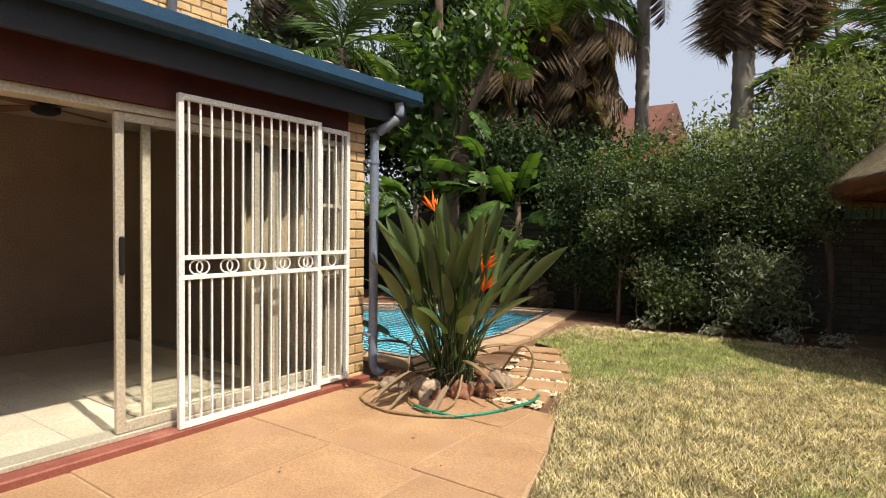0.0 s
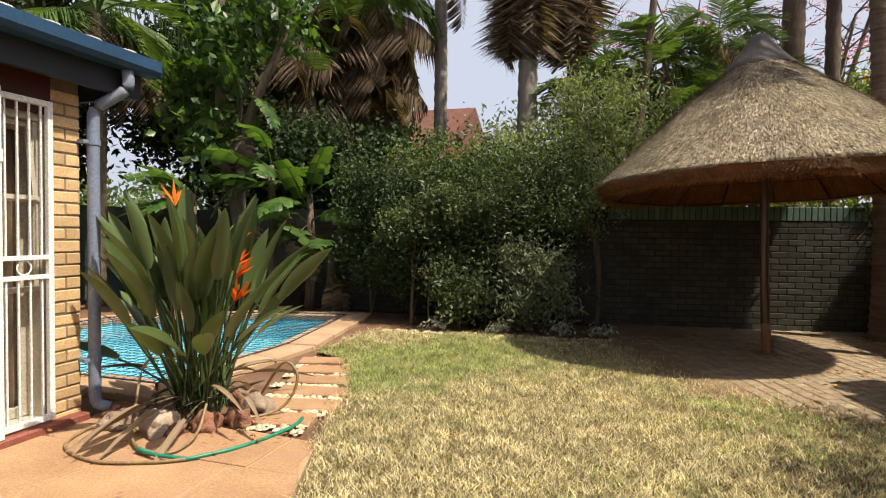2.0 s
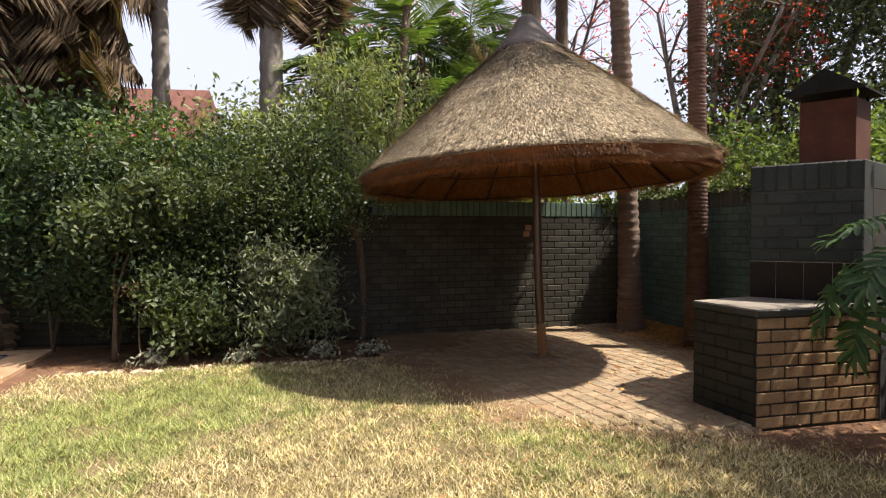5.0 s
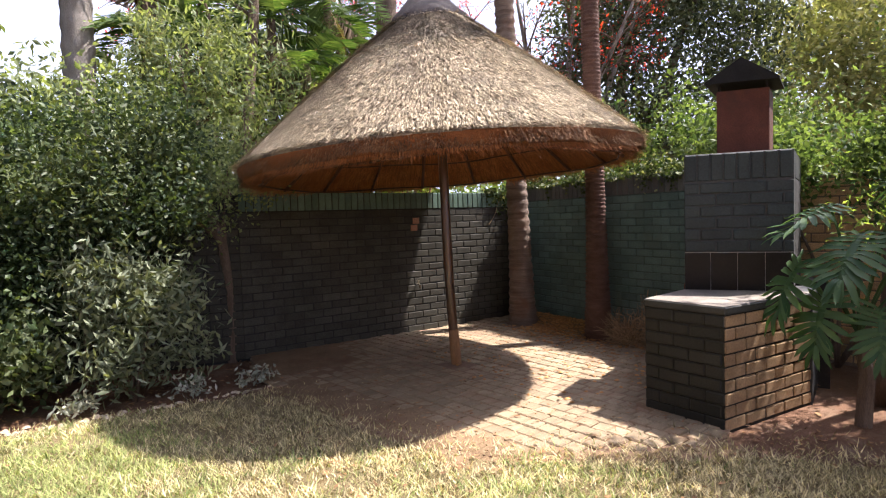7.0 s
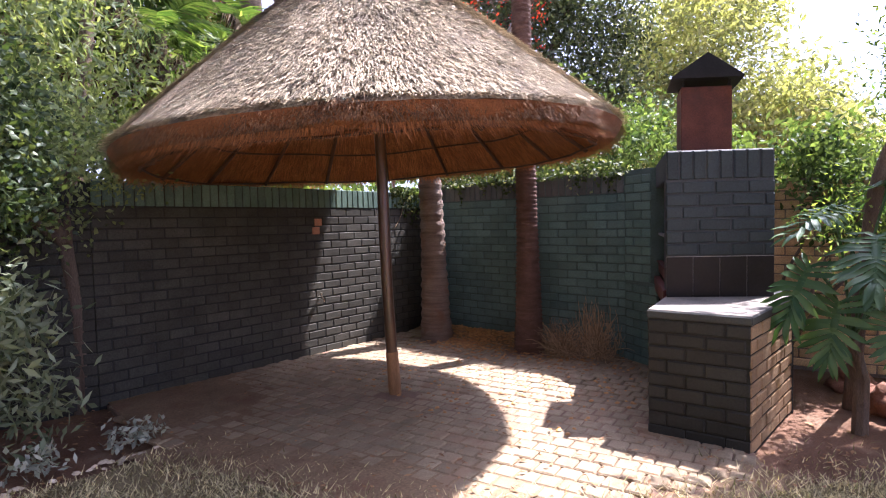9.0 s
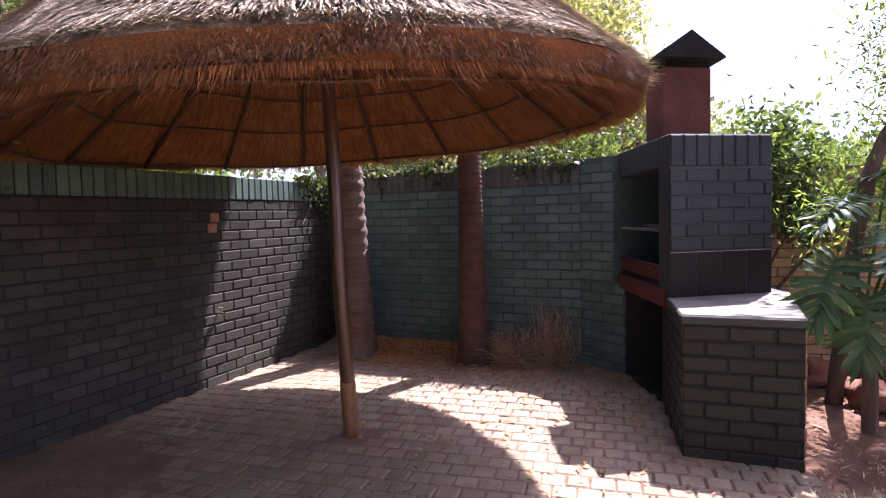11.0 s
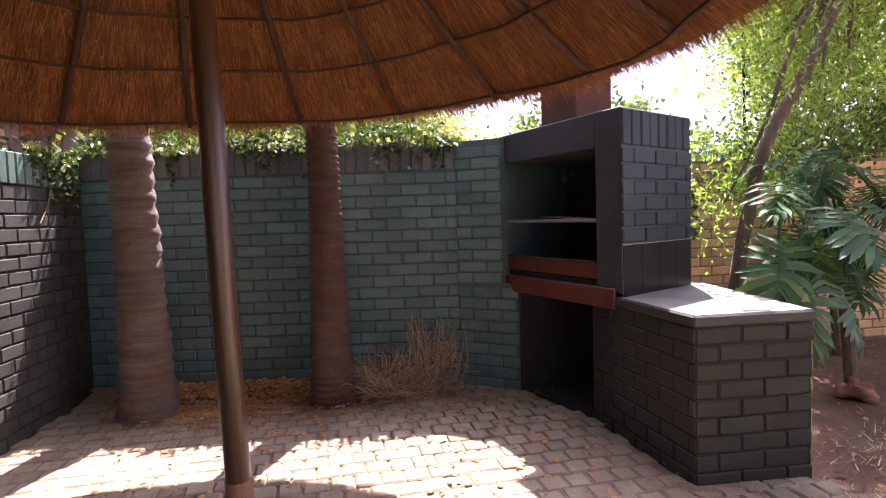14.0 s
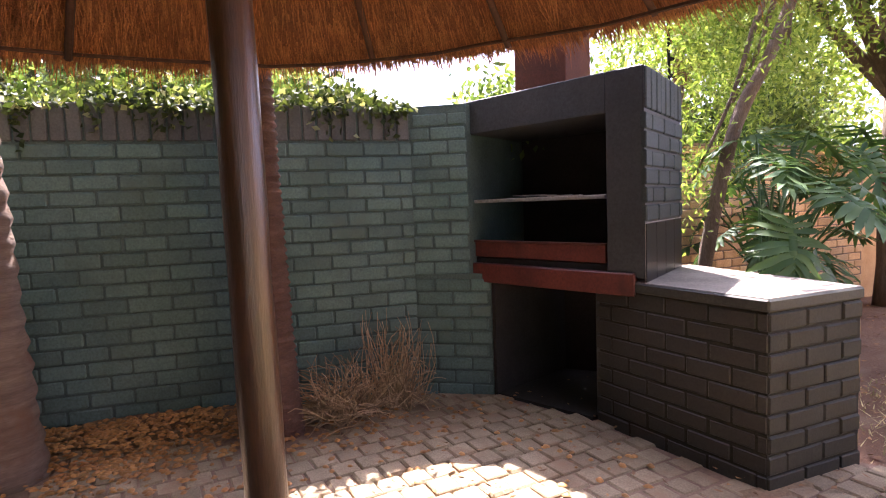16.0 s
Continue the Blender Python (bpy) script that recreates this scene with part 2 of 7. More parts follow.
FALLEN = surface("fallen_leaf", (0.22, 0.10, 0.04), (0.42, 0.24, 0.10), 3, 60, 0.8, 0.2, vary=0.5, island=True)
BERRY = surface("palm_berry", (0.36, 0.15, 0.035), (0.52, 0.27, 0.08), 5, 60, 0.6, 0.1, vary=0.4, island=True)
NEIGHBOUR_WALL = surface("neighbour_wall", (0.28, 0.22, 0.17), (0.36, 0.29, 0.23), 2, 60, 0.85, 0.1, vary=0)
NEIGHBOUR_ROOF = surface("neighbour_roof", (0.1, 0.038, 0.028), (0.16, 0.065, 0.045), 4, 60, 0.85, 0.4, vary=0.2)
CARPORT = surface("carport_sheet", (0.30, 0.27, 0.24), (0.42, 0.38, 0.34), 3, 60, 0.7, 0.1, vary=0)

GRASS = leaf_material("grass_blades", (0.10, 0.08, 0.03), (0.76, 0.65, 0.40), 0.25, 0.7, 0.15, patch=(5.0, 0.55, 1.25))
GRASS_GREEN = leaf_material("green_grass_blades", (0.10, 0.15, 0.04), (0.42, 0.44, 0.18), 0.25, 0.7, 0.15, patch=(5.0, 0.6, 1.25))
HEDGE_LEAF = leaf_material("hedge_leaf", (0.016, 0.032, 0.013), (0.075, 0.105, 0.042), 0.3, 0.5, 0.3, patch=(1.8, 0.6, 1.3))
# Lighter copy of HEDGE_LEAF; sun on the leaves is put into this colour.
HEDGE_SUNLIT = leaf_material("sunlit_hedge_leaf", (0.034, 0.058, 0.024), (0.115, 0.14, 0.06), 0.32, 0.5, 0.28, patch=(2.5, 0.65, 1.25))
GREY_LEAF = leaf_material("grey_green_leaf", (0.085, 0.105, 0.062), (0.21, 0.235, 0.15), 0.25, 0.5, 0.25)
TREE_LEAF = leaf_material("tree_leaf", (0.042, 0.078, 0.03), (0.16, 0.22, 0.085), 0.4, patch=(1.3, 0.65, 1.25))
DARK_LEAF = leaf_material("dark_tree_leaf", (0.014, 0.027, 0.012), (0.05, 0.078, 0.03), 0.25)
# Paled so that sun and haze on this foliage sit in the leaf colour.
HAZY_LEAF = leaf_material("hazy_tree_leaf", (0.09, 0.125, 0.062), (0.29, 0.335, 0.18), 0.45, patch=(1.6, 0.65, 1.25))
PALE_GREY_LEAF = leaf_material("silver_leaf", (0.2, 0.21, 0.17), (0.45, 0.46, 0.38), 0.2)
# Greyed leaf for the distant tree: the haze before it is in this colour.
HAZE_GREY_LEAF = leaf_material("haze_grey_leaf", (0.035, 0.05, 0.03), (0.12, 0.14, 0.085), 0.35)
BRIGHT_LEAF = leaf_material("bright_leaf", (0.075, 0.135, 0.03), (0.27, 0.35, 0.10), 0.5)
PALE_LEAF = leaf_material("pale_tree_leaf", (0.17, 0.195, 0.09), (0.42, 0.42, 0.24), 0.42)
IVY = leaf_material("ivy_leaf", (0.02, 0.036, 0.012), (0.085, 0.11, 0.04), 0.25, dry=(0.36, 0.37, 0.22), dry_at=0.9)
STRELITZIA = leaf_material("strelitzia_leaf", (0.03, 0.055, 0.018), (0.085, 0.12, 0.04), 0.15, 0.35, 0.5)
BANANA = leaf_material("banana_leaf", (0.035, 0.08, 0.015), (0.1, 0.17, 0.035), 0.4, 0.4, 0.5)
PHILO = leaf_material("philodendron_leaf", (0.03, 0.075, 0.03), (0.085, 0.145, 0.06), 0.35, 0.5, 0.28)
PALM_LEAF = leaf_material("palm_leaflet", (0.05, 0.10, 0.025), (0.14, 0.20, 0.06), 0.35)
DEAD_FROND = leaf_material("dead_frond", (0.05, 0.036, 0.026), (0.25, 0.185, 0.125), 0.2, 0.8, 0.1)
ORANGE = leaf_material("orange_petal", (0.75, 0.13, 0.015), (0.85, 0.27, 0.03), 0.4)
RED_FLOWER = leaf_material("red_blossom", (0.62, 0.035, 0.02), (0.75, 0.10, 0.06), 0.4)
PINK_FLOWER = leaf_material("pink_blossom", (0.45, 0.06, 0.10), (0.55, 0.14, 0.20), 0.4)

SKY_HAZE, nt_h, b_h = nodes_of("bright_haze")
em = nt_h.nodes.new("ShaderNodeEmission")
em.inputs[0].default_value = (0.90, 0.94, 1.0, 1)
em.inputs[1].default_value = 0.5
nt_h.links.new(em.outputs[0], nt_h.nodes["Material Output"].inputs[0])

# water and glass
WATER, nt_w, b_w = nodes_of("pool_water")
b_w.inputs["Base Color"].default_value = (0.75, 0.95, 1.0, 1)
b_w.inputs["Roughness"].default_value = 0.02
b_w.inputs["IOR"].default_value = 1.33
b_w.inputs["Transmission Weight"].default_value = 1.0
bp_w = nt_w.nodes.new("ShaderNodeBump")
bp_w.inputs["Strength"].default_value = 0.25
bp_w.inputs["Distance"].default_value = 0.03
nt_w.links.new(noise_node(nt_w, 5.0, 3), bp_w.inputs["Height"])
nt_w.links.new(bp_w.outputs[0], b_w.inputs["Normal"])
GLASS, nt_g, b_g = nodes_of("window_glass")
b_g.inputs["Base Color"].default_value = (0.93, 0.95, 0.93, 1)
b_g.inputs["Roughness"].default_value = 0.02
b_g.inputs["Transmission Weight"].default_value = 1.0
b_g.inputs["IOR"].default_value = 1.15


# ---- mesh tools ----
rng = np.random.default_rng(7)
Z = Vector((0, 0, 1))


def root(name, loc, label, category, group="", kind=""):
    """An empty at a thing's base."""
    e = new(name)
    e.empty_display_size = 0.1
    e.matrix_basis = Matrix.Translation(loc)
    return tagged(e, label, category, group, kind)


def attach(ob, parent):
    if parent is not None:
        ob.parent = parent
        top = parent.data is None
        ob.matrix_parent_inverse = parent.matrix_basis.inverted() if top else Matrix()
    return ob


def finish(me, material, smooth=False):
    if material is not None:
        me.materials.append(material)
    if smooth:
        me.polygons.foreach_set("use_smooth", [True] * len(me.polygons))
    me.update()
    return me


def part(name, bm, material, parent=None, label="", smooth=False):
    me = bpy.data.meshes.new(name)
    bmesh.ops.recalc_face_normals(bm, faces=bm.faces)
    bm.to_mesh(me)
    bm.free()
    finish(me, material, smooth)
    ob = attach(new(name, me), parent)
    if label:
        ob["label"] = label
    return ob


def raw(name, verts, faces, material, parent=None, label="", smooth=False):
    me = bpy.data.meshes.new(name)
    me.from_pydata([tuple(v) for v in verts], [], faces)
    finish(me, material, smooth)
    ob = attach(new(name, me), parent)
    if label:
        ob["label"] = label
    return ob


def tris_mesh(name, verts, tris, material, smooth=False):
    """A big mesh from arrays of vertices (n, 3) and triangles (m, 3)."""
    me = bpy.data.meshes.new(name)
    verts, tris = np.asarray(verts, np.float32), np.asarray(tris, np.int32)
    me.vertices.add(len(verts))
    me.vertices.foreach_set("co", verts.ravel())
    me.loops.add(tris.size)
    me.loops.foreach_set("vertex_index", tris.ravel())
    me.polygons.add(len(tris))
    me.polygons.foreach_set("loop_start", np.arange(0, tris.size, 3, dtype=np.int32))
    me.update(calc_edges=True)
    return finish(me, material, smooth)


def bevelled(bm, width, segments=1):
    if width > 0:
        bmesh.ops.bevel(bm, geom=bm.edges[:], offset=width, segments=segments, affect="EDGES", profile=0.6)
    return bm


def box_bm(lo, hi, bevel=0.0, bm=None):
    own = bm is None
    b = bmesh.new()
    bmesh.ops.create_cube(b, size=1)
    for v in b.verts:
        v.co = Vector([lo[i] + (v.co[i] + 0.5) * (hi[i] - lo[i]) for i in range(3)])
    bevelled(b, bevel)
    if own:
        return b
    join_bm(bm, b)
    return bm


def join_bm(bm, other):
    me = bpy.data.meshes.new("tmp")
    other.to_mesh(me)
    other.free()
    bm.from_mesh(me)
    bpy.data.meshes.remove(me)


def prism_bm(poly, z0, z1, bevel=0.0):
    """A solid over a plan polygon."""
    bm = bmesh.new()
    low = [bm.verts.new((x, y, z0)) for x, y in poly]
    high = [bm.verts.new((x, y, z1)) for x, y in poly]
    bm.faces.new(low[::-1])
    bm.faces.new(high)
    n = len(poly)
    for i in range(n):
        bm.faces.new((low[i], low[(i + 1) % n], high[(i + 1) % n], high[i]))
    return bevelled(bm, bevel)


def tube_bm(points, radii, sides=8, bm=None, wobble=0.0):
    """A tube along a line of points."""
    bm = bmesh.new() if bm is None else bm
    pts = [Vector(p) for p in points]
    rings = []
    for i, p in enumerate(pts):
        d = (pts[min(i + 1, len(pts) - 1)] - pts[max(i - 1, 0)]).normalized()
        a = d.cross(Vector((0.3, 0.9, 0.2)) if abs(d.z) > 0.8 else Z).normalized()
        b = d.cross(a)
        r = radii[i] if hasattr(radii, "__len__") else radii
        ring = []
        for k in range(sides):
            t = 2 * math.pi * k / sides
            rr = r * (1 + wobble * noise.noise(p * 5 + Vector((k * 2.1, 0, 0))))
            ring.append(bm.verts.new(p + (a * math.cos(t) + b * math.sin(t)) * rr))
        rings.append(ring)
    for r1, r2 in zip(rings, rings[1:]):
        for k in range(sides):
            bm.faces.new((r1[k], r1[(k + 1) % sides], r2[(k + 1) % sides], r2[k]))
    bm.faces.new(rings[0][::-1])
    bm.faces.new(rings[-1])
    return bm


def smooth_line(points, steps=6):
    """A soft curve through points."""
    p = [np.array(q, float) for q in points]
    p = [2 * p[0] - p[1]] + p + [2 * p[-1] - p[-2]]
    out = []
    for i in range(1, len(p) - 2):
        for k in range(steps):
            t = k / steps
            out.append(0.5 * (2 * p[i] + (p[i + 1] - p[i - 1]) * t + (2 * p[i - 1] - 5 * p[i] + 4 * p[i + 1] - p[i + 2]) * t * t
                              + (3 * p[i] - p[i - 1] - 3 * p[i + 1] + p[i + 2]) * t ** 3))
    out.append(p[-2])
    return [tuple(q) for q in out]


def leaf_cloud(name, centres, length, width, material, droop=0.3, spread=1.0, up=0.4):
    """Many small folded leaves at the centres given: four corners and two triangles each."""
    n = len(centres)
    c = np.asarray(centres, float)
    d = rng.normal(size=(n, 3)) * spread
    d[:, 2] -= droop
    d /= np.linalg.norm(d, axis=1)[:, None]
    w = rng.normal(size=(n, 3))
    w[:, 2] *= 1 - up
    s = np.cross(d, w)
    s /= np.linalg.norm(s, axis=1)[:, None] + 1e-6
    nrm = np.cross(s, d)
    L = length * rng.uniform(0.6, 1.3, (n, 1))
    W = width * rng.uniform(0.7, 1.25, (n, 1))
    v = np.empty((n, 4, 3))
    v[:, 0] = c - d * L * 0.5
    v[:, 1] = c + s * W * 0.5 + nrm * W * 0.18
    v[:, 2] = c + d * L * 0.5
    v[:, 3] = c - s * W * 0.5 + nrm * W * 0.18
    base = (np.arange(n) * 4)[:, None]
    t = np.concatenate([base + np.array([[0, 1, 2]]), base + np.array([[0, 2, 3]])])
    return tris_mesh(name, v.reshape(-1, 3), t, material)


def clumped(blobs, count, clump=0.16, shell=0.55, per=14):
    """Places for leaves: small clumps near the skins of the blobs (x, y, z, rx, ry, rz)."""
    blobs = np.array(blobs, float)
    vol = (blobs[:, 3] * blobs[:, 4] * blobs[:, 5]) ** 0.75
    k = max(1, count // per)
    which = rng.choice(len(blobs), k, p=vol / vol.sum())
    d = rng.normal(size=(k, 3))
    d /= np.linalg.norm(d, axis=1)[:, None]
    r = rng.uniform(shell, 1.05, (k, 1)) * rng.uniform(0.85, 1.1, (k, 1))
    c = blobs[which, :3] + d * r * blobs[which, 3:6]
    pts = np.repeat(c, per, axis=0) + rng.normal(size=(k * per, 3)) * clump
    return pts[pts[:, 2] > 0.03]


def brick_mesh(name, l, d, h, material, bevel=0.006):
    """One brick: its face towards -y at y = 0, its body behind; centred in x, from z = 0."""
    bm = box_bm((-l / 2, 0, 0), (l / 2, d, h), bevel)
    me = bpy.data.meshes.new(name)
    bm.to_mesh(me)
    bm.free()
    return finish(me, material)


def lay_bricks(parent, a, b, z0, courses, material, course=0.0865, length=0.222, gap=0.011, proud=0.009, first=0.0, limit=10000,
               keep=None, name="brick", jitter=0.0025, swap=None):
    """Courses of bricks in running bond on the face from plan point a to b (the face lies to the right of a->b)."""
    a, b = Vector((*a, 0)), Vector((*b, 0))
    u = (b - a).normalized()
    total = (b - a).length
    ang = math.atan2(u.y, u.x)
    h = course - gap
    pool = [brick_mesh(name, length, 0.03, h, material, bv) for bv in (0.005, 0.007, 0.009)]
    r = random.Random(int(total * 1000) + courses)
    made, rest = 0, []
    for c in range(courses):
        x = first - (length + gap) * (0.5 if c % 2 else 0.0)
        while x < total - 0.01:
            x0, x1 = max(x, 0.0), min(x + length, total)
            x += length + gap
            if x1 - x0 < 0.03:
                continue
            mid = a + u * ((x0 + x1) / 2) + Z * (z0 + c * course)
            if keep and not keep(mid, (x0 + x1) / 2, z0 + c * course):
                continue
            out = proud + r.uniform(-jitter, jitter)
            m = Matrix.Translation(mid) @ Matrix.Rotation(ang, 4, "Z") @ Matrix.Translation((0, -out, 0)) @ Matrix.Rotation(r.gauss(0, 0.006), 4, "Y")
            m = m @ Matrix.Diagonal(((x1 - x0) / length, 1, 1, 1))
            if made < limit:
                o = new(name, r.choice(pool))
                o.parent = parent
                o.matrix_basis = m
                made += 1
            else:
                rest.append(m)
    if rest:
        v0 = np.array([p.co for p in pool[0].vertices])
        f0 = [tuple(p.vertices) for p in pool[0].polygons]
        vs, fs = [], []
        for m in rest:
            mm = np.array(m)
            k = len(vs) * len(v0)
            vs.append(v0 @ mm[:3, :3].T + mm[:3, 3])
            fs += [tuple(i + k for i in f) for f in f0]
        tagged(raw("brickwork", np.concatenate(vs), fs, material, parent), kind="stuff")


def wall_solid(name, a, b, height, thick, material, label, side=-1):
    """A wall's body between two plan points, its face on the line a-b, its thickness behind it."""
    a, b = Vector((*a, 0)), Vector((*b, 0))
    u = (b - a).normalized()
    n = Vector((-u.y, u.x, 0)) * thick
    ob = part(name, prism_bm([(p.x, p.y) for p in (a, b, b + n, a + n)], -0.2, height), material)
    return tagged(ob, label, "wall", kind="structure")


def sky_backdrop():
    """The bright haze low in the sky, far beyond the gardens."""
    v, f = [], []
    for k in range(64):
        a = 2 * math.pi * k / 64
        v += [(220 * math.cos(a), 220 * math.sin(a), -8), (220 * math.cos(a), 220 * math.sin(a), 120)]
        f.append((2 * k, 2 * k + 1, (2 * k + 3) % 128, (2 * k + 2) % 128))
    tagged(raw("backdrop", v, f, SKY_HAZE), "plain bright hazy sky at the horizon", "sky", kind="structure")


sky_backdrop()


# ---- ground, lawn, patio, pool ----
POOL = [(-3.30, 5.35), (-3.22, 7.2), (-3.62, 9.40), (-4.75, 9.25), (-6.6, 7.9), (-6.9, 5.35)]


def inside(poly, x, y):
    """Whether plan points lie in a polygon (arrays)."""
    x, y = np.asarray(x), np.asarray(y)
    hit = np.zeros(x.shape, bool)
    for (x0, y0), (x1, y1) in zip(poly, poly[1:] + poly[:1]):
        cross = (y0 > y) != (y1 > y)
        hit ^= cross & (x < (x1 - x0) * (y - y0) / ((y1 - y0) or 1e-9) + x0)
    return hit


def sheet_with_hole(name, outer, hole, z, material):
    bm = bmesh.new()
    loops = []
    for poly in (outer, hole):
        vs = [bm.verts.new((x, y, z)) for x, y in poly]
        loops += [bm.edges.new((vs[i], vs[(i + 1) % len(vs)])) for i in range(len(vs))]
    bmesh.ops.triangle_fill(bm, edges=loops, use_beauty=True)
    for f in bm.faces:
        f.normal_update()
        if f.normal.z < 0:
            f.normal_flip()
    me = bpy.data.meshes.new(name)
    bm.to_mesh(me)
    bm.free()
    return new(name, finish(me, material))


tagged(sheet_with_hole("ground", [(-300, -300), (300, -300), (300, 300), (-300, 300)], POOL, -0.03, SOIL),
       "bare reddish garden soil with dry litter", "ground", kind="structure")

LAWN = [(-0.9, -7), (-0.78, 3.2), (-0.98, 3.9), (-1.2, 4.5), (-1.38, 5.0), (-1.5, 5.5), (-1.75, 6.1), (-2.1, 6.7), (-2.62, 7.0), (-2.66, 8.55),
        (-1.7, 8.62), (-0.4, 8.74), (0.45, 8.86), (0.72, 8.2), (0.9, 7.5), (1.2, 7.0), (1.5, 6.62), (2.3, 6.15), (2.95, 5.9), (3.6, 5.2), (3.9, 4.0), (4.0, -7)]


def lawn_height(x, y):
    return 0.006 + 0.012 * math.sin(x * 2.1 + 0.5) * math.cos(y * 1.7)


def make_lawn():
    bm = bmesh.new()
    vs = [bm.verts.new((x, y, 0)) for x, y in LAWN]
    bm.faces.new(vs)
    bmesh.ops.triangulate(bm, faces=bm.faces[:])
    for _ in range(4):
        bmesh.ops.subdivide_edges(bm, edges=[e for e in bm.edges if e.calc_length() > 0.35], cuts=1)
        bmesh.ops.triangulate(bm, faces=bm.faces[:])
    for v in bm.verts:
        v.co.z = lawn_height(v.co.x, v.co.y) - 0.008
    ob = part("lawn", bm, LAWN_BASE, smooth=True)
    return tagged(ob, "short dry yellow-green lawn with thin patches", "lawn", kind="structure")


make_lawn()


def grass_blades():
    """Short blades over the lawn, thicker where it is watered."""
    n = 540000
    x, y = rng.uniform(-2.7, 4.0, n), rng.uniform(0.2, 8.9, n)
    k = inside(LAWN, x, y)
    edge = inside(LAWN, x + rng.normal(0, 0.06 + 0.14 * (x > 0.3), n), y + rng.normal(0, 0.06 + 0.14 * (x > 0.3), n))
    k = (k | edge) & ~((x < -0.75) & (y < 4.4) & ~inside(LAWN, x, y)) & (x > -2.7)
    x, y = x[k], y[k]
    far = np.hypot(x - 0.6, y - 3)
    k = rng.uniform(size=len(x)) < np.clip(1.15 - far * 0.09, 0.35, 1)
    x, y = x[k], y[k]
    green = np.exp(-(((x + 1.3) / 1.3) ** 2 + ((y - 7.1) / 1.1) ** 2)) + 0.3 * np.sin(x * 1.9 + y * 0.8) * np.sin(y * 1.3) + 0.25 * np.sin(x * 7.3 + 2 * np.sin(y * 4.1)) * np.sin(y * 6.1 + 2 * np.sin(x * 3.7)) + rng.normal(0, 0.2, len(x))
    bare = np.sin(x * 3.1 + 1.7 * np.sin(y * 2.3)) * np.sin(y * 3.7 + 1.3 * np.sin(x * 2.9)) + 0.5 * np.sin(x * 9.0 + y * 5.0)
    k = rng.uniform(size=len(x)) > np.clip((bare - 0.45) * 0.9, 0, 0.72)
    x, y, green = x[k], y[k], green[k]
    for name, pick, mat, hgt in (("dry_grass", green < 0.42, GRASS, 0.024), ("green_grass", green >= 0.42, GRASS_GREEN, 0.030)):
        px, py = x[pick], y[pick]
        m = len(px)
        a = rng.uniform(0, 2 * math.pi, m)
        lean = rng.uniform(0.3, 2.2, m)
        h = hgt * rng.uniform(0.4, 1.7, m)
        w = rng.uniform(0.0018, 0.0052, m)
        z = 0.002 + 0.012 * np.sin(px * 2.1 + 0.5) * np.cos(py * 1.7) + 0.012 * ~inside(LAWN, px, py)
        v = np.empty((m, 3, 3))
        v[:, 0] = np.stack([px - np.sin(a) * w, py + np.cos(a) * w, z], 1)
        v[:, 1] = np.stack([px + np.sin(a) * w, py - np.cos(a) * w, z], 1)
        v[:, 2] = np.stack([px + np.cos(a) * h * lean, py + np.sin(a) * h * lean, z + h], 1)
        ob = new(name, tris_mesh(name, v.reshape(-1, 3), np.arange(m * 3).reshape(-1, 3), mat))
        tagged(ob, "short mown grass blades, mostly dry", "grass", kind="stuff")


grass_blades()


def patio():
    bed = part("patio", prism_bm([(-3.08, -7), (-0.88, -7), (-0.80, 3.2), (-1.0, 3.9), (-1.24, 4.55), (-2.0, 4.62), (-3.08, 4.4)], -0.1, -0.004), SLAB_JOINT)
    tagged(bed, "terracotta coloured cast slabs with pale joints", "patio", kind="structure")
    xs = [-3.06, -2.30, -1.52]
    ys = [-6.9, -5.6, -4.3, -3.0, -1.7, -0.4, 0.75, 1.95, 3.14]

    def right(y):
        return -0.8 - max(0, (y - 3.2)) * 0.32 + 0.02 * math.sin(y * 7)
    rows = list(zip(ys, ys[1:])) + [(3.14, 4.06), (4.06, 4.56)]
    for i, (y0, y1) in enumerate(rows):
        shift = 0.25 if i % 2 else 0
        cols = [xs[0], xs[1] + shift * 0.6, xs[2] + (0.0 if i == 8 else shift * 0.4), None]
        for x0, x1 in zip(cols, cols[1:]):
            g = 0.007
            top = [(x0 + g, y1 - g), (x0 + g, y0 + g)]
            if x1 is None:
                steps = [y0 + g + (y1 - y0 - 2 * g) * k / 5 for k in range(6)]
                poly = top + [(right(y) + 0.015 * math.sin(y * 13), y) for y in steps]
            else:
                poly = top + [(x1 - g, y0 + g), (x1 - g, y1 - g)]
            part("slab", prism_bm(poly, -0.05, 0.003 + 0.003 * math.sin(i * 2.3 + x0 * 3), 0.004), SLAB, bed)


patio()


def offset_poly(poly, d):
    """A plan polygon grown outwards by d (given clockwise or not)."""
    c = Vector((sum(p[0] for p in poly) / len(poly), sum(p[1] for p in poly) / len(poly)))
    out = []
    n = len(poly)
    for i in range(n):
        p0, p1, p2 = Vector(poly[i - 1]), Vector(poly[i]), Vector(poly[(i + 1) % n])
        n1 = Vector(((p1 - p0).y, -(p1 - p0).x)).normalized()
        n2 = Vector(((p2 - p1).y, -(p2 - p1).x)).normalized()
        if n1.dot(p1 - c) < 0:
            n1 = -n1
        if n2.dot(p1 - c) < 0:
            n2 = -n2
        m = (n1 + n2).normalized()
        out.append(tuple(p1 + m * (d / max(0.4, m.dot(n1)))))
    return out


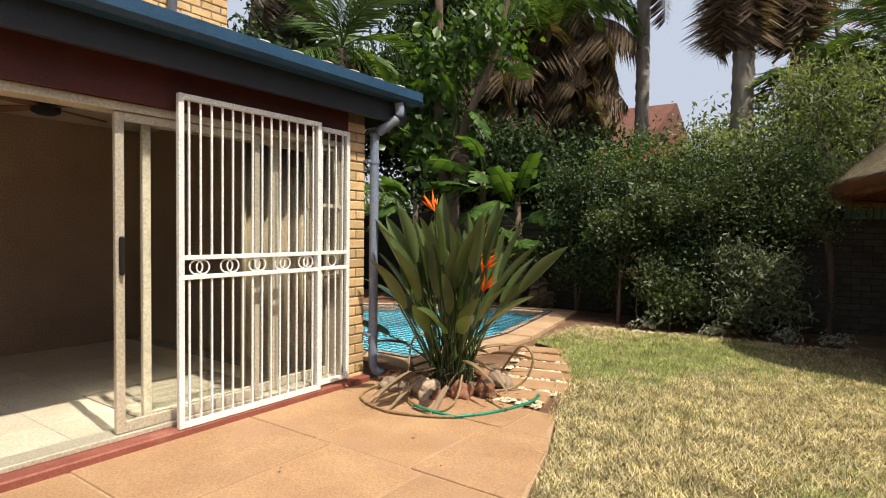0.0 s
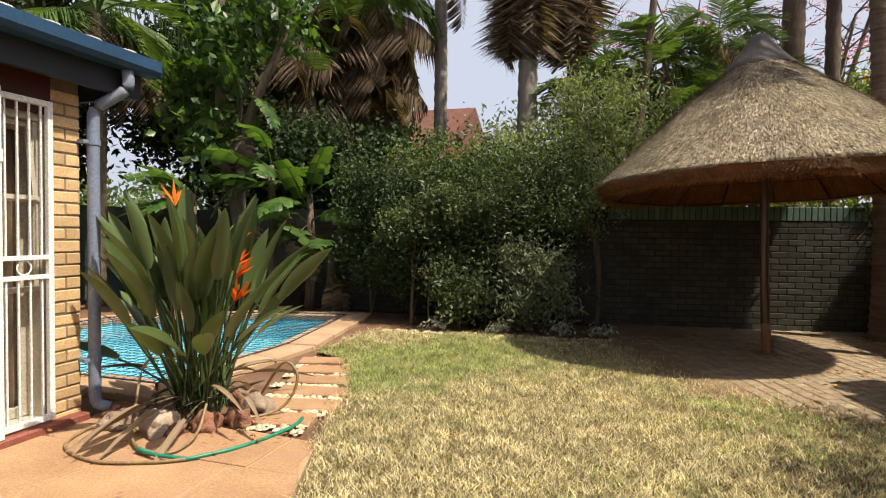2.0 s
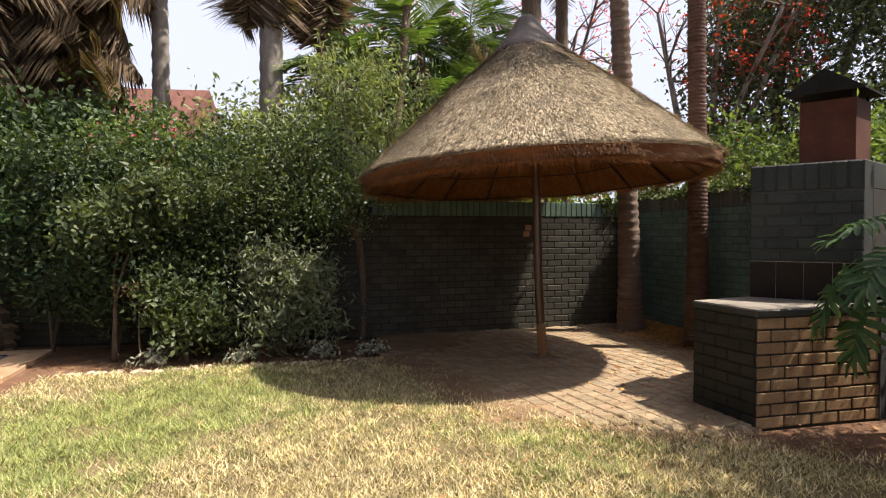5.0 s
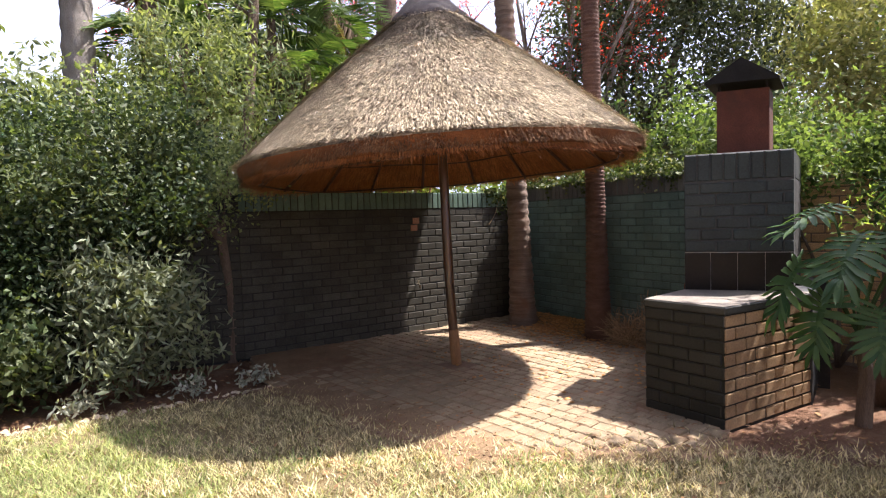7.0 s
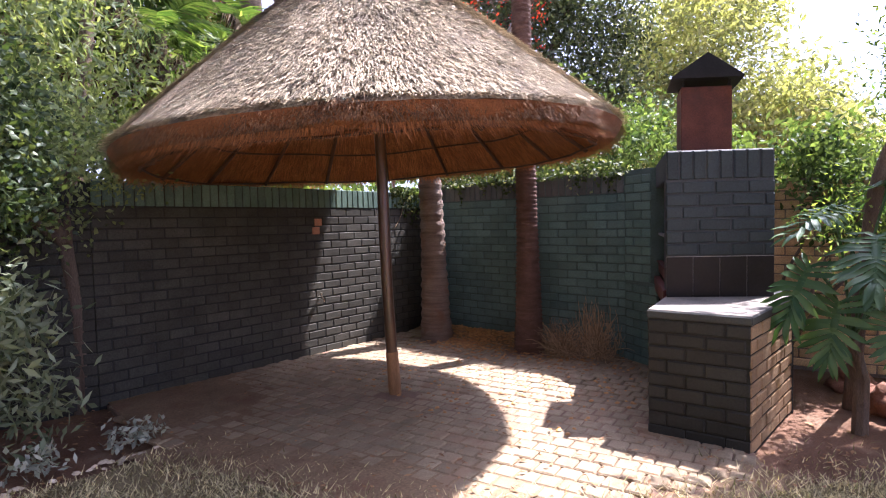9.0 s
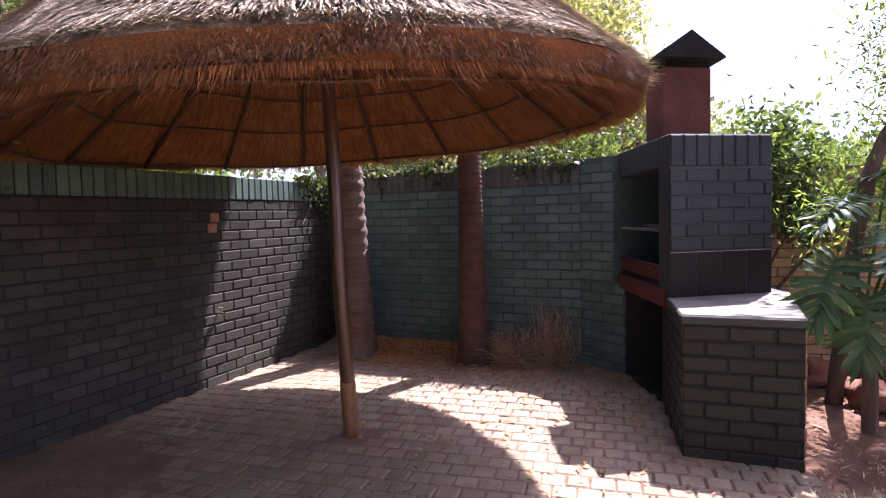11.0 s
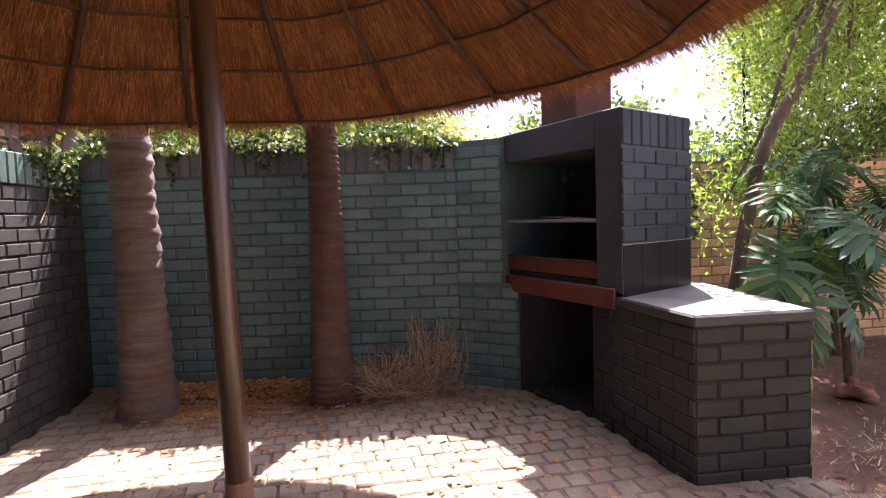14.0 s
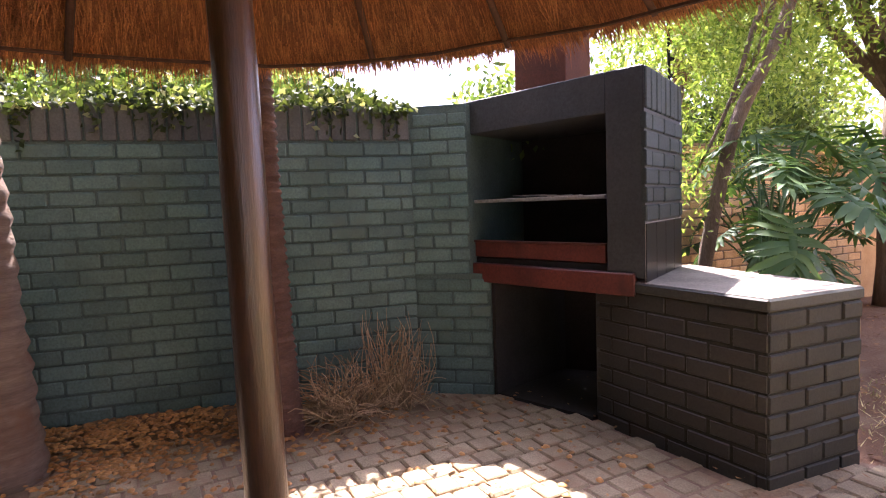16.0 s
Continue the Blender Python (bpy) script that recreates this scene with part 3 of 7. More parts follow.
def pool():
    p = root("swimming_pool", (-4.8, 7.2, 0), "small blue garden pool under a dark safety net", "pool")
    bm = bmesh.new()
    top = [bm.verts.new((x, y, 0.0)) for x, y in POOL]
    low = [bm.verts.new((x + (-4.9 - x) * 0.1, y + (7.3 - y) * 0.1, -1.3)) for x, y in POOL]
    n = len(POOL)
    for i in range(n):
        bm.faces.new((top[i], top[(i + 1) % n], low[(i + 1) % n], low[i]))
    bm.faces.new(low)
    part("basin", bm, POOL_PLASTER, p, "pale blue plaster basin")
    bm = bmesh.new()
    bm.faces.new([bm.verts.new((x, y, -0.11)) for x, y in offset_poly(POOL, -0.012)])
    w = part("water", bm, WATER, p, "clear rippled water")
    w.visible_shadow = False
    # waterline tiles
    for i in range(n):
        a, b = Vector((*POOL[i], 0)), Vector((*POOL[(i + 1) % n], 0))
        u = (b - a).normalized()
        inward = Vector((-u.y, u.x, 0))
        if inward.dot(Vector((-4.9, 7.3, 0)) - a) < 0:
            inward = -inward
        k = int((b - a).length / 0.15)
        for j in range(k):
            c = a + u * (0.08 + j * 0.15) + inward * 0.006
            q = [c - u * 0.07, c + u * 0.07]
            verts = [q[0] + Z * -0.17, q[1] + Z * -0.17, q[1] + Z * -0.02, q[0] + Z * -0.02]
            verts += [v - inward * 0.01 for v in verts]
            raw("tile", verts, [(0, 1, 2, 3), (7, 6, 5, 4), (0, 4, 5, 1), (1, 5, 6, 2), (2, 6, 7, 3), (3, 7, 4, 0)], POOL_TILE, p)
    # coping slabs
    outer = offset_poly(POOL, 0.44)
    lip = offset_poly(POOL, -0.02)
    for i in range(n):
        a0, a1 = Vector(lip[i]), Vector(lip[(i + 1) % n])
        b0, b1 = Vector(outer[i]), Vector(outer[(i + 1) % n])
        k = max(1, round((b1 - b0).length / 0.75))
        for j in range(k):
            g = 0.006
            t0, t1 = j / k + g, (j + 1) / k - g
            quad = [a0.lerp(a1, t0), a0.lerp(a1, t1), b0.lerp(b1, t1), b0.lerp(b1, t0)]
            part("coping_slab", prism_bm([tuple(q) for q in quad], -0.06, 0.022 + 0.006 * math.sin(i + j * 1.7), 0.008), COPING, p)
    # safety net: cords along both ways and a hem
    bm = bmesh.new()
    span = [min(q[0] for q in POOL), max(q[0] for q in POOL), min(q[1] for q in POOL), max(q[1] for q in POOL)]
    wide = offset_poly(POOL, 0.1)

    def cord(p0, p1):
        d = (p1 - p0)
        if d.length < 0.2:
            return
        tube_bm([p0 + Z * 0.03, p0.lerp(p1, 0.5) + Z * -0.0, p1 + Z * 0.03], 0.0035, 3, bm)
    for axis in (0, 1):
        t = span[axis * 2] + 0.05
        while t < span[axis * 2 + 1]:
            hits = []
            for (x0, y0), (x1, y1) in zip(wide, wide[1:] + wide[:1]):
                u0, u1, v0, v1 = (x0, x1, y0, y1) if axis == 0 else (y0, y1, x0, x1)
                if (u0 - t) * (u1 - t) < 0:
                    hits.append(v0 + (v1 - v0) * (t - u0) / (u1 - u0))
            if len(hits) == 2:
                q = [Vector((t, h, 0.0)) if axis == 0 else Vector((h, t, 0.0)) for h in hits]
                cord(*q)
            t += 0.115
    for (x0, y0), (x1, y1) in zip(wide, wide[1:] + wide[:1]):
        tube_bm([(x0, y0, 0.035), (x1, y1, 0.035)], 0.008, 4, bm)
    part("net", bm, NET, p, "dark cord safety net")


pool()


# ---- paved circle under the thatch ----
PAVED = [(0.5, 10.2), (0.5, 9.3), (0.72, 8.3), (0.9, 7.6), (1.25, 7.05), (1.55, 6.62), (2.3, 6.18), (2.95, 6.2), (3.1, 6.3), (2.99, 6.9), (3.9, 7.2),
         (4.5, 7.6), (4.66, 8.05), (4.42, 10.86)]
bed = part("paving", prism_bm(PAVED, -0.1, 0.004), PAVER_SAND)
tagged(bed, "worn brown clay pavers laid in running bond with sandy joints", "paving", kind="structure")


def pavers():
    me = [brick_mesh("paver", 0.118, 0.128, 0.03, PAVER, bv) for bv in (0.006, 0.009, 0.012)]
    ang = radians(-74)
    ca, sa = math.cos(ang), math.sin(ang)
    r = random.Random(5)
    near, far = [], []
    for j in range(-40, 40):
        for i in range(-40, 40):
            x, y = (i + (0.5 if j % 2 else 0)) * 0.125, j * 0.135
            wx, wy = 2.6 + x * ca - y * sa, 8.4 + x * sa + y * ca
            if not inside(PAVED, wx, wy) or (math.hypot(wx - 2.3, wy - 8.75) < 0.13) or math.hypot(wx - 4.0, wy - 10.2) < 0.25 or math.hypot(wx - 4.2, wy - 8.96) < 0.25:
                continue
            rim = 0.5 + 0.5 * noise.noise(Vector((wx * 2.1, wy * 2.1, 3)))
            if not inside(PAVED, wx + (wx - 2.9) * 0.10 * rim, wy + (wy - 8.6) * 0.10 * rim) and wy < 8.9 and wx < 2.6:
                continue
            m = pose(wx, wy, -0.016 + r.uniform(-0.003, 0.004) + 0.006 * math.sin(wx * 3 + wy * 2), r.gauss(0, 0.7), r.gauss(0, 0.7), -74 + r.gauss(0, 1.2)) @ Matrix.Translation((0, -0.064, 0))
            (near if 2.3 < wx < 4.2 and 7.1 < wy < 9.3 and len(near) < 300 else far).append(m)
    for m in near:
        o = new("paver", r.choice(me))
        o.parent = bed
        o.matrix_basis = m
    v0 = np.array([p.co for p in me[1].vertices])
    f0 = [tuple(p.vertices) for p in me[1].polygons]
    vs, fs = [], []
    for m in far:
        mm = np.array(m)
        k = len(vs) * len(v0)
        vs.append(v0 @ mm[:3, :3].T + mm[:3, 3])
        fs += [tuple(i + k for i in f) for f in f0]
    ob = raw("pavers", np.concatenate(vs), fs, PAVER_FAR, bed)
    tagged(ob, kind="stuff")


def bank_height(x, y):
    """The rise of the soil against the east wall."""
    near = np.clip(1 - (4.42 + (10.875 - y) * 0.085 - x) / 0.42, 0, 1)
    return 0.10 * near ** 1.5 * np.clip((y - 8.5) * 1.5, 0, 1)


def swept_sand():
    """Reddish sand that lies over the pavers on the lawn side and banks up against the east wall."""
    n = 140
    rim, core = offset_poly(PAVED, 0.22), offset_poly(PAVED, -0.10)
    xs, ys = np.linspace(0.25, 4.7, n), np.linspace(5.9, 10.9, n)
    v, f, ids = [], [], {}
    for i, x in enumerate(xs):
        for j, y in enumerate(ys):
            q = noise.noise(Vector((x * 1.7, y * 1.7, 0))) * 0.6 + noise.noise(Vector((x * 6, y * 6, 2))) * 0.4
            lie = 1.75 + 0.25 * math.sin(y * 1.9) - x
            z = 0.008 + 0.017 * max(-0.6, min(1.0, lie * 1.1)) + 0.007 * q + float(bank_height(x, y)) * (1 + 0.5 * q)
            if x < 3.0 and y < 9.0 and not inside(core, x, y):
                z = (0.012 if inside(PAVED, x, y) else -0.002) + 0.014 * q
            ids[i, j] = len(v)
            v.append((x, y, z))
    for i in range(n - 1):
        for j in range(n - 1):
            cx, cy = (xs[i] + xs[i + 1]) / 2, (ys[j] + ys[j + 1]) / 2
            if inside(PAVED, cx, cy) or (cx < 2.9 and cy < 9.0 and inside(rim, cx, cy)):
                f.append((ids[i, j], ids[i + 1, j], ids[i + 1, j + 1], ids[i, j + 1]))
    ob = raw("sand", v, f, SAND, bed, smooth=True)
    tagged(ob, kind="stuff")


SAND = surface("swept_sand", (0.19, 0.118, 0.06), (0.29, 0.195, 0.108), 2.4, 70, 0.95, 0.7, depth=0.01, vary=0, stain=(0.17, 0.09, 0.05), fine_mix=0.45)
swept_sand()
PAVER_FAR = surface("paver_joined", (0.24, 0.178, 0.107), (0.355, 0.272, 0.168), 6, 120, 0.9, 0.5, vary=0.2, island=True, stain=(0.25, 0.16, 0.095), stain_at=0.58)


# ---- garden walls ----
W1A, W1B, W2B, W3B = (0.45, 10.20), (4.42, 10.875), (4.66, 8.04), (4.42, 7.57)
wall_back = wall_solid("wall_north", W1A, W1B, 1.80, 0.22, CHARCOAL_MORTAR, "charcoal painted brick garden wall with green top course")
wall_left = wall_solid("wall_north_west", (-9.0, 10.5), (0.45, 10.22), 1.75, 0.22, CHARCOAL_MORTAR, "dark painted garden wall behind the shrubs")
wall_side = wall_solid("wall_east", W1B, W2B, 1.88, 0.22, GREEN_MORTAR, "dark green painted brick garden wall with ivy on top")
wall_yellow = wall_solid("wall_east_far", (5.35, 7.3), (6.5, 2.4), 1.75, 0.22, YELLOW_MORTAR, "yellow face brick garden wall")
wall_rest = wall_solid("wall_south_east", (6.5, 2.4), (6.5, -8.0), 1.75, 0.22, YELLOW_BRICK, "yellow face brick garden wall")
wall_end = wall_solid("wall_south", (6.5, -8.0), (-9.0, -8.0), 1.8, 0.22, YELLOW_BRICK, "yellow face brick garden wall")
wall_west = wall_solid("wall_west", (-9.0, 4.4), (-9.0, 10.5), 1.8, 0.22, GREEN_MORTAR, "dark green painted brick garden wall")


# ---- thatched shade ----
POLE0 = Vector((2.31, 8.78, 0))
LEAN = Vector((-0.042, 0.028, 1.0)).normalized()


def thatch():
    t = root("thatched_shade", POLE0, "round thatched garden umbrella on one leaning wooden pole", "gazebo")
    up = LEAN
    side = up.cross(Vector((0, 1, 0))).normalized()
    fwd = up.cross(side)
    turn = Matrix((side, fwd, up)).transposed().to_4x4()

    def at(r, a, h):
        return POLE0 + side * (r * math.cos(a)) + fwd * (r * math.sin(a)) + up * h
    # pole
    stand = Vector((-0.043, 0.009, 1.0)).normalized()
    pts = [POLE0 + stand * h + side * 0.012 * math.sin(h * 2.2) for h in np.linspace(-0.05, 3.3, 24)]
    part("pole", tube_bm(pts, [0.047 - 0.003 * i / 23 for i in range(24)], 16, wobble=0.08), POLE_WOOD, t, "dark varnished pole", True)
    foot = [POLE0 + stand * h + side * 0.012 * math.sin(h * 2.2) for h in np.linspace(-0.03, 0.36, 5)]
    part("pole_foot", tube_bm(foot, [0.053, 0.053, 0.052, 0.051, 0.0505], 16, wobble=0.05), POLE_BASE, t, "paler worn foot of the pole", True)
    # outer skin: a slightly hollow cone with a rounded eave
    prof = [(0.36, 3.335), (0.65, 3.095), (0.94, 2.86), (1.22, 2.615), (1.48, 2.385), (1.69, 2.195), (1.83, 2.07), (1.895, 2.005)]
    inner = [(1.895, 2.005), (1.885, 1.975), (1.86, 1.935), (1.825, 1.90), (1.77, 1.90), (1.45, 2.15), (1.05, 2.48), (0.6, 2.86), (0.25, 3.14), (0.02, 3.26)]
    sides = 96

    def skin(name, rows, mat, amp, lbl):
        bm = bmesh.new()
        rings = []
        for k, (r, h) in enumerate(rows):
            ring = []
            for s in range(sides):
                a = 2 * math.pi * s / sides
                q = noise.noise(Vector((math.cos(a) * 3, math.sin(a) * 3, h * 2)))
                q2 = noise.noise(Vector((math.cos(a) * 11, math.sin(a) * 11, h * 5)))
                rr = r + (q * 0.035 + q2 * 0.014) * amp
                ring.append(bm.verts.new(at(rr, a, h + (q2 * 0.012 + q * 0.02) * amp)))
            rings.append(ring)
        for r1, r2 in zip(rings, rings[1:]):
            for s in range(sides):
                bm.faces.new((r1[s], r1[(s + 1) % sides], r2[(s + 1) % sides], r2[s]))
        return part(name, bm, mat, t, lbl, True)
    skin("thatch_layer", prof, THATCH_BASE, 1.0, "weathered grey-brown grass thatch")
    skin("reed_lining", inner, REED_BASE, 0.3, "orange-brown reeds seen from below")

    def straws(name, n, rows, mat, length, width, lift, hang):
        """Thin straws lying down the slope."""
        rows = np.array(rows)
        f = np.sqrt(rng.uniform(0.03, 1, n))
        r = f * rows[-1, 0] * 0.995
        order = np.argsort(rows[:, 0])
        h = np.interp(r, rows[order, 0], rows[order, 1])
        slope = (np.interp(r + 0.05, rows[order, 0], rows[order, 1]) - h) / 0.05
        slope = np.clip(slope, -1.2, -0.45)
        a = rng.uniform(0, 2 * math.pi, n)
        S, F, U = np.array(side), np.array(fwd), np.array(up)
        rad = np.cos(a)[:, None] * S + np.sin(a)[:, None] * F
        tan = -np.sin(a)[:, None] * S + np.cos(a)[:, None] * F
        down = rad + U * slope[:, None]
        down /= np.linalg.norm(down, axis=1)[:, None]
        nrm = U - down * (down @ U)[:, None]
        nrm /= np.linalg.norm(nrm, axis=1)[:, None]
        down = down + tan * rng.normal(0, 0.14, (n, 1)) + nrm * rng.normal(lift, 0.10, (n, 1))
        p = np.array(POLE0) + rad * r[:, None] + U * h[:, None] + nrm * (hang + rng.uniform(-0.004, 0.014, (n, 1)))
        L = length * rng.uniform(0.5, 1.4, (n, 1))
        W = width * rng.uniform(0.6, 1.5, (n, 1))
        v = np.empty((n, 3, 3))
        v[:, 0], v[:, 1], v[:, 2] = p - tan * W, p + tan * W, p + down * L
        ob = attach(new(name, tris_mesh(name, v.reshape(-1, 3), np.arange(n * 3).reshape(-1, 3), mat)), t)
        return tagged(ob, kind="stuff")
    top_rows = list(prof)
    straws("thatch_straw", 110000, top_rows, THATCH, 0.075, 0.0042, 0.24, 0.010)
    low_rows = [(r, h) for r, h in inner[4:]][::-1]
    straws("reed", 30000, low_rows, REED_BOUNCE_LIT, 0.16, 0.0028, -0.10, -0.012)

    # cut ends of straw all round the eave
    n = 26000
    a = rng.uniform(0, 2 * math.pi, n)
    S, F, U = np.array(side), np.array(fwd), np.array(up)
    rad = np.cos(a)[:, None] * S + np.sin(a)[:, None] * F
    tan = -np.sin(a)[:, None] * S + np.cos(a)[:, None] * F
    hh = rng.uniform(1.915, 2.01, n)
    wave = 0.02 * np.sin(a * 9) + 0.012 * np.sin(a * 23 + 1)
    p = np.array(POLE0) + rad * (1.865 + wave + rng.normal(0, 0.02, n))[:, None] + U * (hh + wave * 0.4)[:, None]
    d = rad * 0.45 - U * 0.6 + tan * rng.normal(0, 0.25, (n, 1)) + U * rng.normal(0, 0.12, (n, 1))
    L = rng.uniform(0.02, 0.055, (n, 1))
    v = np.empty((n, 3, 3))
    v[:, 0], v[:, 1], v[:, 2] = p - tan * 0.004, p + tan * 0.004, p + d * L
    tagged(attach(new("eave_fringe", tris_mesh("eave_fringe", v.reshape(-1, 3), np.arange(n * 3).reshape(-1, 3), EAVE_REED)), t), kind="stuff")
    n = 16000
    a = rng.uniform(0, 2 * math.pi, n)
    rad = np.cos(a)[:, None] * S + np.sin(a)[:, None] * F
    tan = -np.sin(a)[:, None] * S + np.cos(a)[:, None] * F
    rr = rng.uniform(1.66, 1.87, n)
    p = np.array(POLE0) + rad * rr[:, None] + U * (1.90 + (1.87 - rr) * 0.4)[:, None]
    d = rad * 0.55 - U * 0.85 + tan * rng.normal(0, 0.12, (n, 1))
    L = rng.uniform(0.02, 0.10, (n, 1)) * (0.6 + 0.5 * np.sin(a * 13 + np.sin(a * 5) * 2) ** 2)[:, None]
    v = np.empty((n, 3, 3))
    v[:, 0], v[:, 1], v[:, 2] = p - tan * 0.003, p + tan * 0.003, p + d * L
    tagged(attach(new("reed_fringe", tris_mesh("reed_fringe", v.reshape(-1, 3), np.arange(n * 3).reshape(-1, 3), REED_BOUNCE_LIT)), t), kind="stuff")
    # cap
    bm = bmesh.new()
    rows = [(0.0, 3.765), (0.06, 3.76), (0.11, 3.72), (0.155, 3.64), (0.235, 3.53), (0.325, 3.43), (0.405, 3.35), (0.40, 3.31)]
    rings = []
    for r, h in rows:
        rings.append([bm.verts.new(at(max(r, 0.003) * (1 + 0.08 * noise.noise(Vector((math.cos(k), math.sin(k), h)))), 2 * math.pi * k / 32, h)) for k in range(32)])
    for r1, r2 in zip(rings, rings[1:]):
        for k in range(32):
            bm.faces.new((r1[k], r1[(k + 1) % 32], r2[(k + 1) % 32], r2[k]))
    part("cap", bm, RIDGE_CAP, t, "grey mortar cap on the peak", True)
    # rafters and ring laths under the reeds
    for k in range(16):
        a = 2 * math.pi * k / 16 + 0.1
        part("rafter", tube_bm([at(0.06, a, 3.17), at(0.7, a, 2.70), at(1.2, a, 2.285), at(1.72, a, 1.885)], [0.022, 0.02, 0.018, 0.016], 6, wobble=0.1), RAFTER, t, smooth=True)
    for r, h in ((0.55, 2.84), (0.85, 2.60), (1.12, 2.37), (1.38, 2.155), (1.70, 1.905)):
        ring = [at(r * (1 + 0.012 * math.sin(k * 2.3)), 2 * math.pi * k / 40, h - 0.012 + 0.012 * math.sin(k * 0.9)) for k in range(41)]
        part("ring_lath", tube_bm(ring, 0.009, 5), RAFTER, t)
    for k in range(4):
        a = 2 * math.pi * k / 4 + 0.5
        part("brace", tube_bm([at(0.05, a, 2.35), at(0.62, a, 2.74)], 0.02, 6), RAFTER, t)


thatch()


# ---- house ----
def house():
    wall = part("wall_west_house", box_bm((-3.32, 4.2, -0.1), (-3.1, 4.42, 2.62)), YELLOW_MORTAR)
    tagged(wall, "yellow face brick corner of the house", "wall", kind="structure")
    lay_bricks(wall, (-3.1, 4.2), (-3.1, 4.42), 0.0, 27, YELLOW_BRICK, proud=0.008)
    end = part("wall_house_end", box_bm((-8.6, 4.2, -0.1), (-3.32, 4.42, 2.62)), YELLOW_MORTAR)
    tagged(end, "yellow face brick end wall of the house", "wall", kind="structure")
    lay_bricks(end, (-3.1, 4.42), (-6.0, 4.42), 0.0, 27, YELLOW_BRICK, limit=150)
    near = part("wall_house_front", box_bm((-3.32, -8.0, -0.1), (-3.1, -1.2, 2.62)), YELLOW_BRICK)
    tagged(near, "yellow face brick house wall", "wall", kind="structure")
    beam = part("lintel", box_bm((-3.34, -1.2, 2.145), (-3.085, 4.2, 2.62)), MAROON)
    tagged(beam, "dark maroon painted beam over the sliding door", "lintel", kind="structure")
    step = part("step", box_bm((-3.32, -1.2, -0.1), (-3.0, 4.42, 0.052), 0.01), STEP_RED)
    tagged(step, "red painted door step", "step", kind="structure")
    # room
    floor = part("floor_house", box_bm((-8.6, -4.0, -0.1), (-3.32, 4.2, 0.05)), GROUT)
    tagged(floor, "cream ceramic floor tiles", "floor", kind="structure")
    tile = brick_mesh("tile", 0.44, 0.44, 0.012, FLOOR_TILE, 0.002)
    for i in range(11):
        for j in range(18):
            o = new("tile", tile)
            o.parent = floor
            o.matrix_basis = Matrix.Translation((-3.56 - i * 0.447, -3.7 + j * 0.447 - 0.44, 0.042))
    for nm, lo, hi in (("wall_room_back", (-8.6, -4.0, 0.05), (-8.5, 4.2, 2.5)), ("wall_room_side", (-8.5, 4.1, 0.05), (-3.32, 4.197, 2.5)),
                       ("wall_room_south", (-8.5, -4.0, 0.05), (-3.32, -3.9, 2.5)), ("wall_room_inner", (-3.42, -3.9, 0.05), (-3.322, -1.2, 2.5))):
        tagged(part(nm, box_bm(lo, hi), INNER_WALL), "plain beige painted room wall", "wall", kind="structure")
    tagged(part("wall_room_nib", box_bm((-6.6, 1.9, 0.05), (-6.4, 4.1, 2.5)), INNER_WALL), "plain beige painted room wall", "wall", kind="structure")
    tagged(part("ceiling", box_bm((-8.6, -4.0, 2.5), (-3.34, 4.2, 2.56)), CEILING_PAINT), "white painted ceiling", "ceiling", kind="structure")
    # upper storey
    up = part("wall_upper_storey", box_bm((-8.6, -8.0, 2.62), (-5.2, 4.42, 6.2)), YELLOW_MORTAR)
    tagged(up, "yellow face brick upper storey", "wall", kind="structure")
    lay_bricks(up, (-5.2, 1.2), (-5.2, 4.42), 2.95, 30, YELLOW_BRICK, limit=300)
    tagged(part("roof_upper", prism_bm([(-9.0, -8.4), (-4.8, -8.4), (-4.8, 4.8), (-9.0, 4.8)], 6.2, 6.45, 0.02), ROOF_TILE), "flat upper roof", "roof", kind="structure")
    pipe = tube_bm([(-5.13, 3.75, 2.9), (-5.13, 3.75, 6.2)], 0.045, 10)
    tagged(part("vent_pipe", pipe, PIPE_BLUE, smooth=True), "grey pipe up the brick wall", "pipe")


house()


